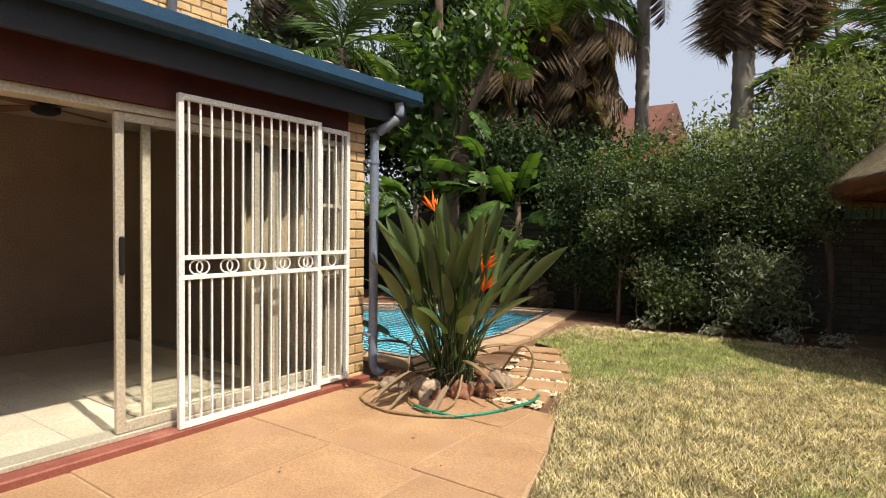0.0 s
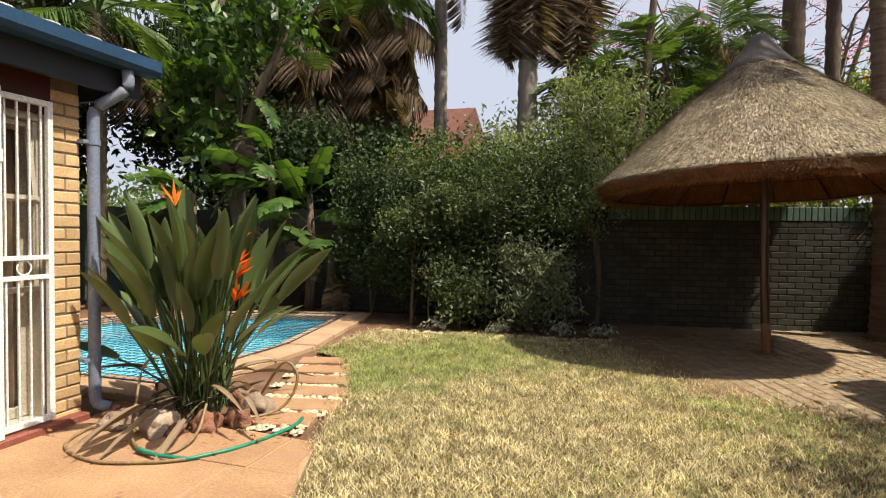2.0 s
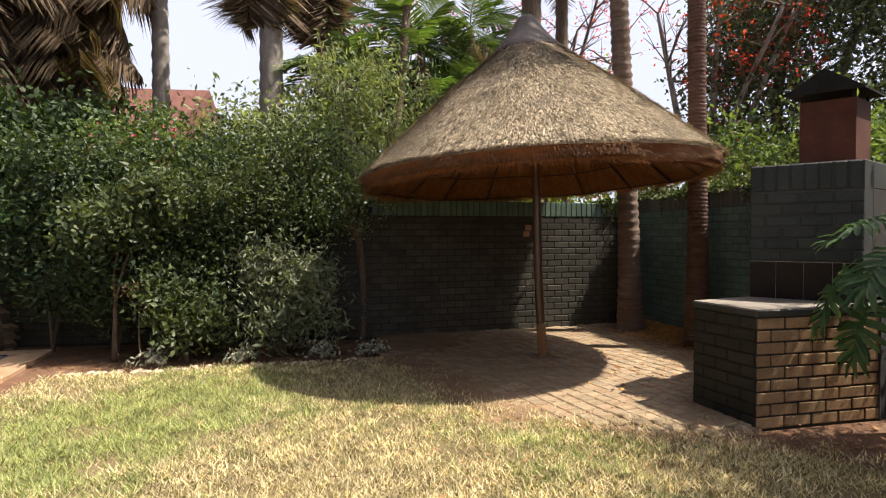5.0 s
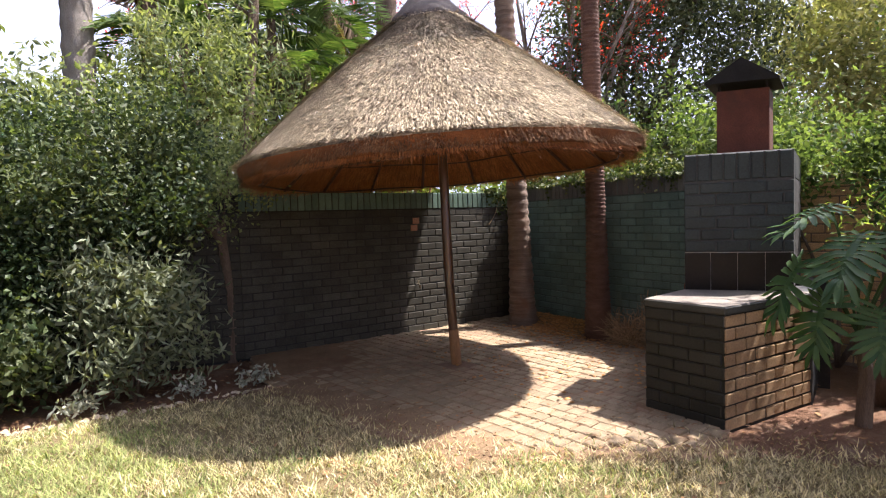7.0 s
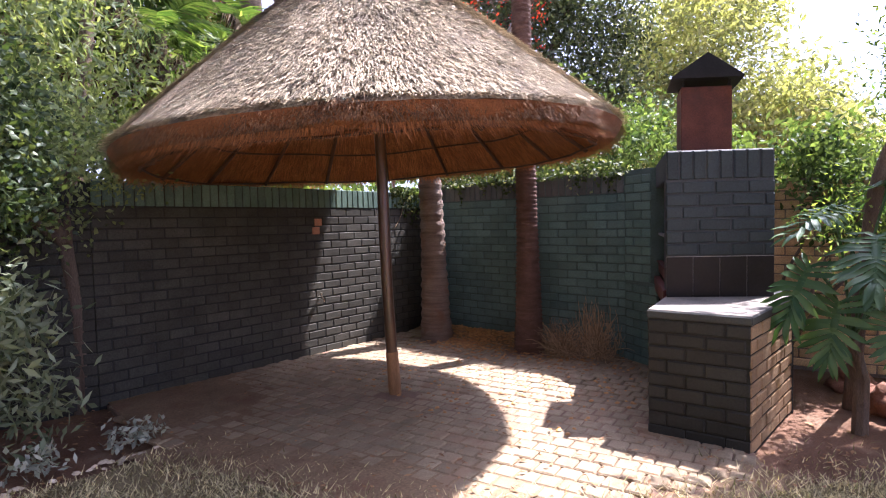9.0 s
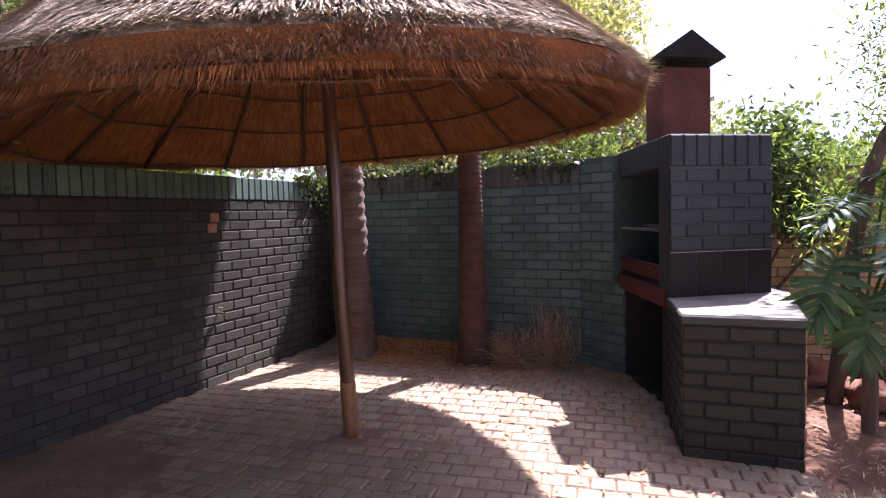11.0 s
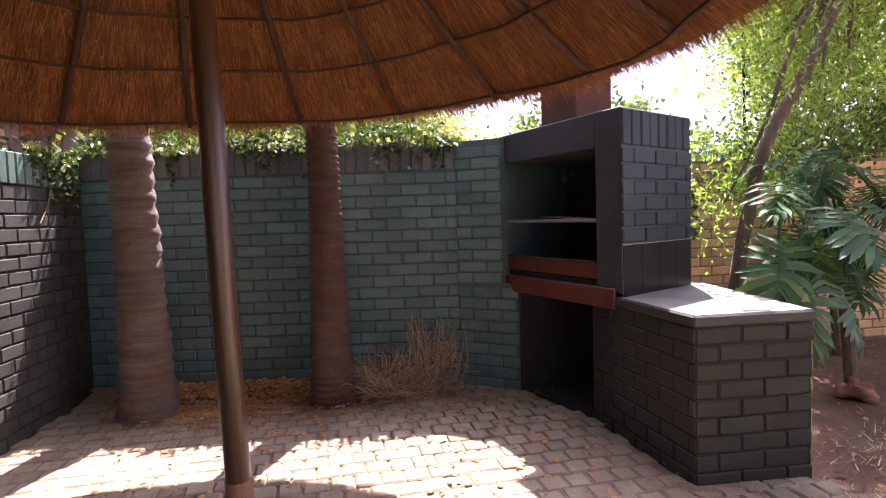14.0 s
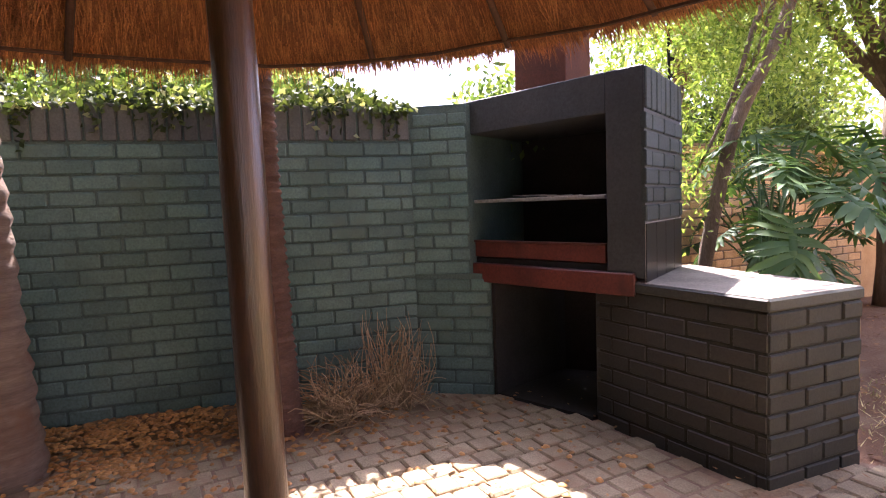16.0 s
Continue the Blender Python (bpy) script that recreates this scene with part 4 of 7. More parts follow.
def eaves():
    e = root("eaves", (-2.95, 0, 2.3), "low tiled eaves with blue gutter and dark fascia board", "roof", kind="structure")
    part("fascia", box_bm((-2.96, -8.0, 2.365), (-2.915, 4.80, 2.57), 0.004), FASCIA, e, "dark fascia board")
    part("soffit", box_bm((-3.34, -8.0, 2.55), (-2.96, 4.80, 2.58)), MAROON, e)
    part("barge_board", box_bm((-3.9, 4.78, 2.38), (-2.965, 4.82, 2.70), 0.004), FASCIA, e, "dark barge board")
    bm = bmesh.new()
    prof = [(-2.915, 2.655), (-2.915, 2.545), (-2.80, 2.545), (-2.775, 2.58), (-2.775, 2.66), (-2.79, 2.66), (-2.79, 2.59), (-2.81, 2.56), (-2.90, 2.56), (-2.90, 2.655)]
    rings = [[bm.verts.new((x, y, z)) for x, z in prof] for y in (-8.0, 4.86)]
    n = len(prof)
    for k in range(n):
        bm.faces.new((rings[0][k], rings[0][(k + 1) % n], rings[1][(k + 1) % n], rings[1][k]))
    bm.faces.new(rings[0])
    bm.faces.new(rings[1][::-1])
    box_bm((-2.912, 4.86, 2.54), (-2.775, 4.866, 2.662), 0, bm)
    part("gutter", bm, GUTTER_BLUE, e, "blue painted gutter")
    # roof tiles in rows up the slope
    me = bpy.data.meshes.new("roof_tile")
    bm = bmesh.new()
    pts = []
    for k in range(7):
        y = -0.15 + 0.05 * k
        pts.append((y, 0.028 * math.sin(k * math.pi / 3)))
    lo = [bm.verts.new((0, y, z)) for y, z in pts]
    hi = [bm.verts.new((-0.40, y, z + 0.10)) for y, z in pts]
    lo2 = [bm.verts.new((0, y, z - 0.018)) for y, z in pts]
    for k in range(6):
        bm.faces.new((lo[k], lo[k + 1], hi[k + 1], hi[k]))
        bm.faces.new((lo2[k], lo2[k + 1], lo[k + 1], lo[k]))
    bm.to_mesh(me)
    bm.free()
    finish(me, ROOF_TILE, True)
    for i in range(7):
        for j in range(30):
            o = new("roof_tile", me)
            o.parent = e
            o.matrix_parent_inverse = e.matrix_basis.inverted()
            o.matrix_basis = Matrix.Translation((-2.84 - i * 0.355, 4.72 - j * 0.3, 2.67 + i * 0.090))
    part("roof_deck", prism_bm([(-5.2, -8.0), (-2.95, -8.0), (-2.95, 4.78), (-5.2, 4.78)], 2.58, 2.60), ROOF_TILE, e)


eaves()


def downpipe():
    d = root("downpipe", (-3.04, 4.49, 0), "blue-grey painted rainwater downpipe at the house corner", "pipe")
    line = smooth_line([(-2.86, 4.62, 2.54), (-2.86, 4.62, 2.42), (-2.94, 4.56, 2.33), (-3.03, 4.50, 2.24), (-3.04, 4.49, 2.1)], 4)
    line += [(-3.04, 4.49, 1.2), (-3.04, 4.49, 0.22)] + smooth_line([(-3.04, 4.49, 0.16), (-3.03, 4.50, 0.09), (-2.97, 4.55, 0.05)], 3)
    part("pipe", tube_bm(line, 0.042, 14), PIPE_BLUE, d, smooth=True)
    for z in (2.0, 0.42):
        part("bracket", tube_bm([(-3.04, 4.49, z - 0.02), (-3.04, 4.49, z + 0.02)], 0.048, 14), PIPE_BLUE, d)
        part("bracket_arm", box_bm((-3.10, 4.40, z - 0.012), (-3.03, 4.46, z + 0.012)), PIPE_BLUE, d)


downpipe()


def tube_box(lo, hi, bm):
    return box_bm(lo, hi, 0.003, bm)


def ring_bm(c, r, w, bm, x):
    """A flat welded ring in the gate's plane."""
    pts = [(x, c[0] + r * math.cos(a), c[1] + r * math.sin(a)) for a in np.linspace(0, 2 * math.pi, 25)]
    return tube_bm(pts, w, 6, bm)


def gate(y0, y1, z0, z1, x, bars, rings, name, label, pair):
    g = root(name, (x, (y0 + y1) / 2, z0), label, "security gate", "white steel security gates")
    w = 0.038
    for nm, lo, hi in (("stile", (y0, z0), (y0 + w, z1)), ("stile", (y1 - w, z0), (y1, z1)), ("top_rail", (y0 + w, z1 - w), (y1 - w, z1)),
                       ("bottom_rail", (y0 + w, z0), (y1 - w, z0 + w)), ("middle_rail", (y0 + w, 1.165), (y1 - w, 1.195)), ("middle_rail", (y0 + w, 1.035), (y1 - w, 1.065))):
        part(nm, box_bm((x - 0.018, lo[0], lo[1]), (x + 0.018, hi[0], hi[1]), 0.003), WHITE_STEEL, g)
    for k in range(bars):
        y = y0 + w + (y1 - y0 - 2 * w) * (k + 0.5) / bars
        part("bar", box_bm((x - 0.006, y - 0.006, 1.195), (x + 0.006, y + 0.006, z1 - w)), WHITE_STEEL, g)
        part("bar", box_bm((x - 0.006, y - 0.006, z0 + w), (x + 0.006, y + 0.006, 1.035)), WHITE_STEEL, g)
    for k in range(rings):
        c = y0 + w + (y1 - y0 - 2 * w) * (k + 0.5) / rings
        for off in ((-0.022, 0.022) if pair else (0.0,)):
            part("ring", ring_bm((c + off, 1.115), 0.046, 0.006, bmesh.new(), x + off * 0.2), WHITE_STEEL, g)
    return g


sliding_gate = gate(2.60, 3.82, 0.055, 2.245, -3.02, 14, 5, "sliding_security_gate", "white steel bar security gate slid half open, ring pattern", True)
part("lock_plate", box_bm((-3.005, 3.785, 1.78), (-2.995, 3.825, 1.86), 0.003), WHITE_STEEL, sliding_gate)
fixed_gate = gate(3.80, 4.19, 0.07, 2.225, -3.065, 4, 1, "fixed_security_grille", "narrow fixed white steel bar grille beside the gate", False)


def sliding_door():
    d = root("door_1", (-3.2, 2.3, 0.05), "open aluminium framed glass sliding door in bronze-beige finish", "sliding door", kind="structure")
    part("head_track", box_bm((-3.29, -1.2, 2.09), (-3.12, 4.198, 2.143), 0.003), ALU, d)
    part("sill_track", box_bm((-3.29, -1.2, 0.053), (-3.12, 4.198, 0.085), 0.003), ALU, d)
    part("side_jamb", box_bm((-3.29, 4.15, 0.085), (-3.12, 4.197, 2.09), 0.003), ALU, d)
    for x, ys in ((-3.155, (2.27, 3.32)), (-3.225, (2.47, 3.55)), (-3.26, (3.50, 4.15))):
        leaf = part("leaf", box_bm((x - 0.018, ys[0], 0.09), (x + 0.018, ys[0] + 0.055, 2.085), 0.004), ALU, d)
        part("stile", box_bm((x - 0.018, ys[1] - 0.055, 0.09), (x + 0.018, ys[1], 2.085), 0.004), ALU, leaf)
        part("rail", box_bm((x - 0.016, ys[0] + 0.055, 0.09), (x + 0.016, ys[1] - 0.055, 0.16), 0.003), ALU, leaf)
        part("rail", box_bm((x - 0.016, ys[0] + 0.055, 2.03), (x + 0.016, ys[1] - 0.055, 2.085), 0.003), ALU, leaf)
        pane = part("pane", box_bm((x - 0.003, ys[0] + 0.055, 0.16), (x + 0.003, ys[1] - 0.055, 2.03)), GLASS, leaf, "clear glass pane")
        pane.visible_shadow = False
    part("handle", box_bm((-3.135, 2.285, 1.08), (-3.10, 2.31, 1.32), 0.008), BLACK_STEEL, d, "black pull handle")
    # tilted window sash behind the fixed grille
    w = root("window_1", (-3.2, 3.95, 1.0), "pale framed window with its sash pushed open", "window", kind="structure")
    for z in (0.95, 1.55):
        part("sill", box_bm((-3.17, 3.78, z), (-3.12, 4.15, z + 0.035), 0.003), ALU, w)
    for y in (3.78, 4.11):
        part("frame", box_bm((-3.17, y, 0.985), (-3.13, y + 0.035, 2.085), 0.003), ALU, w)
    sash = bmesh.new()
    for lo, hi in (((0, 0, 0), (0.025, 0.03, 0.52)), ((0, 0.28, 0), (0.025, 0.31, 0.52)), ((0, 0.03, 0), (0.025, 0.28, 0.03)), ((0, 0.03, 0.49), (0.025, 0.28, 0.52))):
        box_bm(lo, hi, 0, sash)
    bmesh.ops.transform(sash, matrix=Matrix.Translation((-3.115, 3.80, 1.56)) @ Matrix.Rotation(radians(-7), 4, "Y") , verts=sash.verts)
    part("sash", sash, ALU, w)


sliding_door()


def room_things():
    f = root("ceiling_fan", (-4.65, 2.45, 2.5), "dark wooden four-blade ceiling fan at rest", "ceiling fan")
    part("rod", tube_bm([(-4.65, 2.45, 2.5), (-4.65, 2.45, 2.36)], 0.015, 8), BLACK_STEEL, f)
    part("motor", tube_bm([(-4.65, 2.45, 2.38), (-4.65, 2.45, 2.36), (-4.65, 2.45, 2.27), (-4.65, 2.45, 2.25)], [0.05, 0.1, 0.1, 0.06], 20), BLACK_STEEL, f, smooth=True)
    for k in range(4):
        bm = prism_bm([(0.09, -0.03), (0.2, -0.055), (0.55, -0.07), (0.6, -0.04), (0.6, 0.04), (0.55, 0.07), (0.2, 0.055), (0.09, 0.03)], -0.005, 0.005, 0.002)
        bmesh.ops.transform(bm, matrix=Matrix.Translation((-4.65, 2.45, 2.31)) @ Matrix.Rotation(k * math.pi / 2 + 0.45, 4, "Z") @ Matrix.Rotation(0.15, 4, "X"), verts=bm.verts)
        part("blade", bm, FAN_WOOD, f)
    b = root("bar_counter", (-7.6, 1.2, 0.05), "reddish brown bar counter with a pale top", "counter")
    part("body", box_bm((-7.8, -0.6, 0.055), (-7.4, 1.9, 1.02), 0.01), OXBLOOD, b)
    part("top", box_bm((-7.9, -0.7, 1.02), (-7.3, 1.95, 1.07), 0.008), FLOOR_TILE, b)
    c = root("wall_cabinet", (-8.4, 1.0, 1.4), "dark wooden wall cabinet in the room's shade", "cabinet")
    part("body", box_bm((-8.497, 0.2, 1.35), (-8.2, 1.7, 2.0), 0.01), FAN_WOOD, c)
    for y in (0.2, 0.7, 1.2):
        part("door", box_bm((-8.198, y + 0.01, 1.37), (-8.18, y + 0.49, 1.98), 0.004), FAN_WOOD, c)
    # curtain behind the fixed glass
    bm = bmesh.new()
    top, low = [], []
    for k in range(60):
        y = 3.35 + 0.75 * k / 59
        x = -3.42 + 0.03 * math.sin(k * 0.95)
        top.append(bm.verts.new((x, y, 2.12)))
        low.append(bm.verts.new((x * 1.002, y, 0.08)))
    for k in range(59):
        bm.faces.new((low[k], low[k + 1], top[k + 1], top[k]))
    cur = part("curtain", bm, CURTAIN, smooth=True)
    so = cur.modifiers.new("thickness", "SOLIDIFY")
    so.thickness = 0.004
    tagged(cur, "light brown drawn curtain behind the glass", "curtain")
    rug = root("striped_rug", (-3.8, 3.0, 0.054), "grey striped woven floor mat inside the door", "rug")
    for k in range(12):
        part("stripe", box_bm((-4.3 + k * 0.075, 2.55, 0.0545), (-4.3 + k * 0.075 + 0.07, 3.6, 0.066), 0.003), RUG if k % 2 else CURTAIN, rug)


room_things()


# ---- braai and counter ----
HB = Vector((3.55, 7.06, 0))
HU = Vector((1.14, 0.68, 0)).normalized()
HN = Vector((0.52, -0.56, 0)).normalized()
HM = Matrix((HU, HN, Z)).transposed().to_4x4()
HM.translation = HB


def braai():
    b = root("braai", (4.2, 7.1, 0), "built-in brick barbecue with dark painted hood and chimney", "barbecue")

    def local(bm):
        bmesh.ops.transform(bm, matrix=HM, verts=bm.verts)
        return bm

    def lbox(name, lo, hi, mat, label="", bevel=0.006, par=None):
        return part(name, local(box_bm(lo, hi, bevel)), mat, par or b, label)
    W, D = 1.327, 0.76
    cheek = lbox("right_cheek", (0.0, 0.0, 0.84), (0.21, D, 1.9), DARK_PLASTER, "dark painted plaster hood side")
    lbox("left_cheek", (1.215, 0.0, 0.80), (W, D, 1.9), DARK_PLASTER)
    lbox("hood_head", (0.21, 0.0, 1.69), (1.215, D, 1.9), DARK_PLASTER, "dark painted plaster hood front")
    lbox("back_plate", (0.21, D - 0.05, 0.84), (1.215, D, 1.69), SOOT_SHADE, "sooty back of the fire box")
    lbox("inner_lining", (0.21, 0.06, 0.84), (0.225, D - 0.05, 1.69), SOOT_SHADE)
    lbox("inner_lining", (1.20, 0.06, 0.84), (1.215, D - 0.05, 1.69), SOOT_SHADE)
    lbox("fire_floor", (0.21, 0.03, 0.84), (1.215, D - 0.05, 0.90), SOOT_SHADE)
    lbox("front_beam", (0.05, -0.02, 0.745), (W - 0.06, 0.05, 0.865), OXBLOOD, "oxblood painted front beam")
    lbox("ash_tray", (0.225, 0.02, 0.905), (1.20, 0.05, 1.0), OXBLOOD, "oxblood steel ash tray front", 0.004)
    lbox("ash_tray_lip", (0.225, 0.005, 1.0), (1.20, 0.055, 1.012), RUST_STEEL, bevel=0.002)
    shelf = lbox("grill_shelf", (0.225, 0.02, 1.25), (1.20, 0.05, 1.272), GRID_STEEL, "steel grill shelf", 0.003)
    for k in range(22):
        lbox("grill_rod", (0.24 + k * 0.0445, 0.05, 1.257), (0.246 + k * 0.0445, D - 0.06, 1.263), GRID_STEEL, bevel=0, par=shelf)
    for k, s in enumerate((0.42, 0.5, 0.62, 0.7)):
        lbox("loose_grid", (s, 0.10 + 0.03 * (k % 2), 1.274 + 0.004 * k), (s + 0.22, 0.16 + 0.02 * k, 1.278 + 0.004 * k), GRID_STEEL, bevel=0, par=shelf)
    # brick cladding of the cheek, soldier course on top, black tiles below
    a, c = (3.55, 7.06), (3.55 + HN.x * D, 7.06 + HN.y * D)
    base = part("cheek_backing", prism_bm([(a[0] - HU.x * 0.004, a[1] - HU.y * 0.004), (c[0] - HU.x * 0.004, c[1] - HU.y * 0.004), c, a], 0.815, 1.895), DARK_PLASTER, b)
    lay_bricks(base, (a[0] - HU.x * 0.004, a[1] - HU.y * 0.004), (c[0] - HU.x * 0.004, c[1] - HU.y * 0.004), 1.13, 6, BRAAI_BRICK, course=0.0915, proud=0.012)
    sold = brick_mesh("soldier_brick", 0.083, 0.03, 0.205, BRAAI_BRICK, 0.006)
    ang = math.atan2(HN.y, HN.x)
    for k in range(8):
        p = Vector((*a, 0)) - HU * 0.004 + HN * (0.046 + k * 0.0945) + Z * 1.688
        o = new("soldier_brick", sold)
        o.parent = base
        o.matrix_basis = Matrix.Translation(p) @ Matrix.Rotation(ang, 4, "Z") @ Matrix.Translation((0, -0.011 - 0.002 * (k % 3), 0))
    grout = part("tile_grout", prism_bm([(a[0] - HU.x * 0.007, a[1] - HU.y * 0.007), (c[0] - HU.x * 0.007, c[1] - HU.y * 0.007), (c[0] - HU.x * 0.0045, c[1] - HU.y * 0.0045), (a[0] - HU.x * 0.0045, a[1] - HU.y * 0.0045)], 0.818, 1.122), GROUT, b)
    tile = brick_mesh("tile", 0.187, 0.008, 0.296, BLACK_TILE, 0.002)
    for k in range(4):
        p = Vector((*a, 0)) - HU * 0.007 + HN * (0.0945 + k * 0.1905) + Z * 0.822
        o = new("tile", tile)
        o.parent = grout
        o.matrix_basis = Matrix.Translation(p) @ Matrix.Rotation(ang, 4, "Z") @ Matrix.Translation((0, -0.005, 0))
    # piers and dark recess
    left = part("left_pier", prism_bm([(4.66, 8.04), (4.46, 7.59), (4.83, 6.95), (5.4, 7.4)], -0.1, 0.80), GREEN_MORTAR, b, "green painted brick pier")
    lay_bricks(left, (4.66, 8.04), (4.46, 7.59), 0.0, 9, GREEN_BRICK, first=-0.1)
    upper = part("upper_pier", prism_bm([(4.66, 8.04), (4.53, 7.70), (5.06, 7.12), (5.4, 7.4)], 0.80, 1.88), GREEN_MORTAR, b, "green painted brick pier")
    lay_bricks(upper, (4.66, 8.04), (4.53, 7.70), 0.80, 12, GREEN_BRICK, first=-0.1)
    part("right_pier", prism_bm([(3.86, 7.17), (3.62, 7.04), (4.10, 6.38), (4.55, 6.62)], -0.1, 0.815), DARK_PLASTER, b)
    # Recess back, side plate and floor are near-black: shade put into their colour.
    part("recess_back", prism_bm([(4.55, 6.62), (4.83, 6.95), (4.9, 6.88), (4.6, 6.55)], -0.1, 0.84), SOOT_SHADE, b, "dark recess under the fire box")
    part("recess_side_shade", prism_bm([(4.452, 7.586), (4.43, 7.573), (4.80, 6.933), (4.826, 6.948)], 0.0, 0.80), SOOT_SHADE, b, "near-black plate that paints shade on the recess side")
    part("recess_floor_shade", prism_bm([(3.88, 7.19), (4.45, 7.57), (4.82, 6.96), (4.56, 6.64), (4.12, 6.75)], -0.05, 0.024), SOOT_SHADE, b, "near-black sheet that paints shade on the recess floor")
    # chimney with a pitched cowl
    ch = lbox("chimney", (0.52, 0.16, 1.9), (0.90, 0.56, 2.47), RUST_STEEL, "rust-brown sheet steel chimney")
    for s, d in ((0.53, 0.17), (0.87, 0.17), (0.53, 0.53), (0.87, 0.53)):
        lbox("cowl_leg", (s, d, 2.47), (s + 0.02, d + 0.02, 2.56), BLACK_STEEL, bevel=0, par=ch)
    bm = bmesh.new()
    ps = [(0.43, 0.08, 2.52), (0.99, 0.08, 2.52), (0.99, 0.64, 2.52), (0.43, 0.64, 2.52)]
    lo = [bm.verts.new(p) for p in ps]
    lo2 = [bm.verts.new((p[0], p[1], p[2] + 0.015)) for p in ps]
    ri = [bm.verts.new((0.43, 0.36, 2.72)), bm.verts.new((0.99, 0.36, 2.72))]
    bm.faces.new(lo[::-1])
    for k in range(4):
        bm.faces.new((lo[k], lo[(k + 1) % 4], lo2[(k + 1) % 4], lo2[k]))
    bm.faces.new((lo2[3], lo2[0], ri[0]))
    bm.faces.new((lo2[1], lo2[2], ri[1]))
    bm.faces.new((lo2[0], lo2[1], ri[1], ri[0]))
    bm.faces.new((lo2[2], lo2[3], ri[0], ri[1]))
    part("cowl", local(bm), BLACK_STEEL, ch, "black pitched chimney cowl")


braai()


def counter():
    c = root("brick_counter", (3.4, 6.7, 0), "low painted brick worktop beside the barbecue with cement top", "counter")
    p0, p1, p2, p3 = (3.86, 7.165), (2.945, 6.88), (3.055, 6.30), (4.12, 6.40)
    body = part("body", prism_bm([p0, p1, p2, p3], -0.1, 0.77), COUNTER_JOINT, c, "grey-green painted brickwork")
    lay_bricks(body, p0, p1, -0.01, 9, DARK_COUNTER, proud=0.005, gap=0.008)
    lay_bricks(body, p1, p2, -0.01, 9, GREY_BRICK, proud=0.010, gap=0.009)
    lay_bricks(body, p2, p3, -0.01, 9, SIDE_BRICK, proud=0.009)
    part("top", prism_bm(offset_poly([p0, p1, p2, p3], 0.013), 0.765, 0.818, 0.008), CEMENT_GREEN, c, "painted cement edge of the top")
    part("screed", prism_bm(offset_poly([p0, p1, p2, p3], 0.002), 0.8175, 0.8215, 0.001), CEMENT, c, "pale worn cement top")


COUNTER_JOINT = surface("painted_joint", (0.021, 0.02, 0.016), (0.031, 0.029, 0.024), 8, 90, 0.85, 0.4, vary=0, spec=0.2)
DARK_COUNTER = surface("dark_counter_brick", (0.022, 0.02, 0.017), (0.033, 0.03, 0.026), 3, 80, 0.55, 0.25, vary=0.15)
SIDE_BRICK = surface("bare_side_brick", (0.25, 0.155, 0.075), (0.33, 0.22, 0.115), 4, 80, 0.8, 0.3, vary=0.2)
CEMENT_GREEN = surface("painted_cement", (0.032, 0.032, 0.027), (0.046, 0.046, 0.038), 4, 80, 0.6, 0.2, vary=0)
counter()


# ---- palms in the paving ----
def palm_trunk(t, base, top, r0, r1, mat, rings, seed, relief=1.0):
    r = random.Random(seed)
    pts, rad = [], []
    n = rings * 3
    for k in range(n + 1):
        f = k / n
        p = Vector(base).lerp(Vector(top), f)
        p += Vector((0.03 * math.sin(f * 5 + seed), 0.03 * math.cos(f * 4 + seed), 0))
        flare = 0.065 * math.exp(-f * n / rings * 3.2)
        step = (0.009, 0.003, -0.006)[k % 3] * (1 + r.uniform(-0.3, 0.3)) * relief
        pts.append(p)
        rad.append(r0 + (r1 - r0) * f + flare + step)
    return part("trunk", tube_bm(pts, rad, 18, wobble=0.06), mat, t, smooth=True)


def frond_mesh(name, length, leaflets, leaf_len, mat, droop=1.0, hang=0.3):
    """A feather frond along +x: midrib and leaflets both sides."""
    v, t = [], []

    def mid(f):
        return np.array([length * f * (1 - 0.25 * droop * f), 0, length * (0.35 * f - 0.75 * droop * f * f)])
    for k in range(10):
        a, b = mid(k / 10), mid((k + 1) / 10)
        w = 0.018 * (1 - k / 11)
        i = len(v)
        v += [a + [0, -w, 0], a + [0, w, 0], b + [0, w, 0], b + [0, -w, 0], a + [0, 0, -w], b + [0, 0, -w]]
        t += [(i, i + 3, i + 2), (i, i + 2, i + 1), (i, i + 4, i + 5), (i, i + 5, i + 3), (i + 1, i + 2, i + 5), (i + 1, i + 5, i + 4)]
    for k in range(leaflets):
        f = 0.12 + 0.88 * k / leaflets
        p = mid(f)
        L = leaf_len * (0.45 + 0.9 * math.sin(math.pi * min(1, f * 0.9 + 0.1))) * rng.uniform(0.8, 1.15)
        for s in (-1, 1):
            d = np.array([0.55 + rng.normal(0, 0.08), s * 0.85, -hang + rng.normal(0, 0.12)])
            d /= np.linalg.norm(d)
            w = np.array([0.016, 0, 0.008])
            q = p + d * L * 0.55
            e = p + d * L + np.array([0, 0, -0.25 * L * (hang + 0.2)])
            i = len(v)
            v += [p - w * 0.5, p + w * 0.5, q + w, q - w, e]
            t += [(i, i + 1, i + 2), (i, i + 2, i + 3), (i + 3, i + 2, i + 4)]
    return tris_mesh(name, np.array(v), np.array(t), mat)


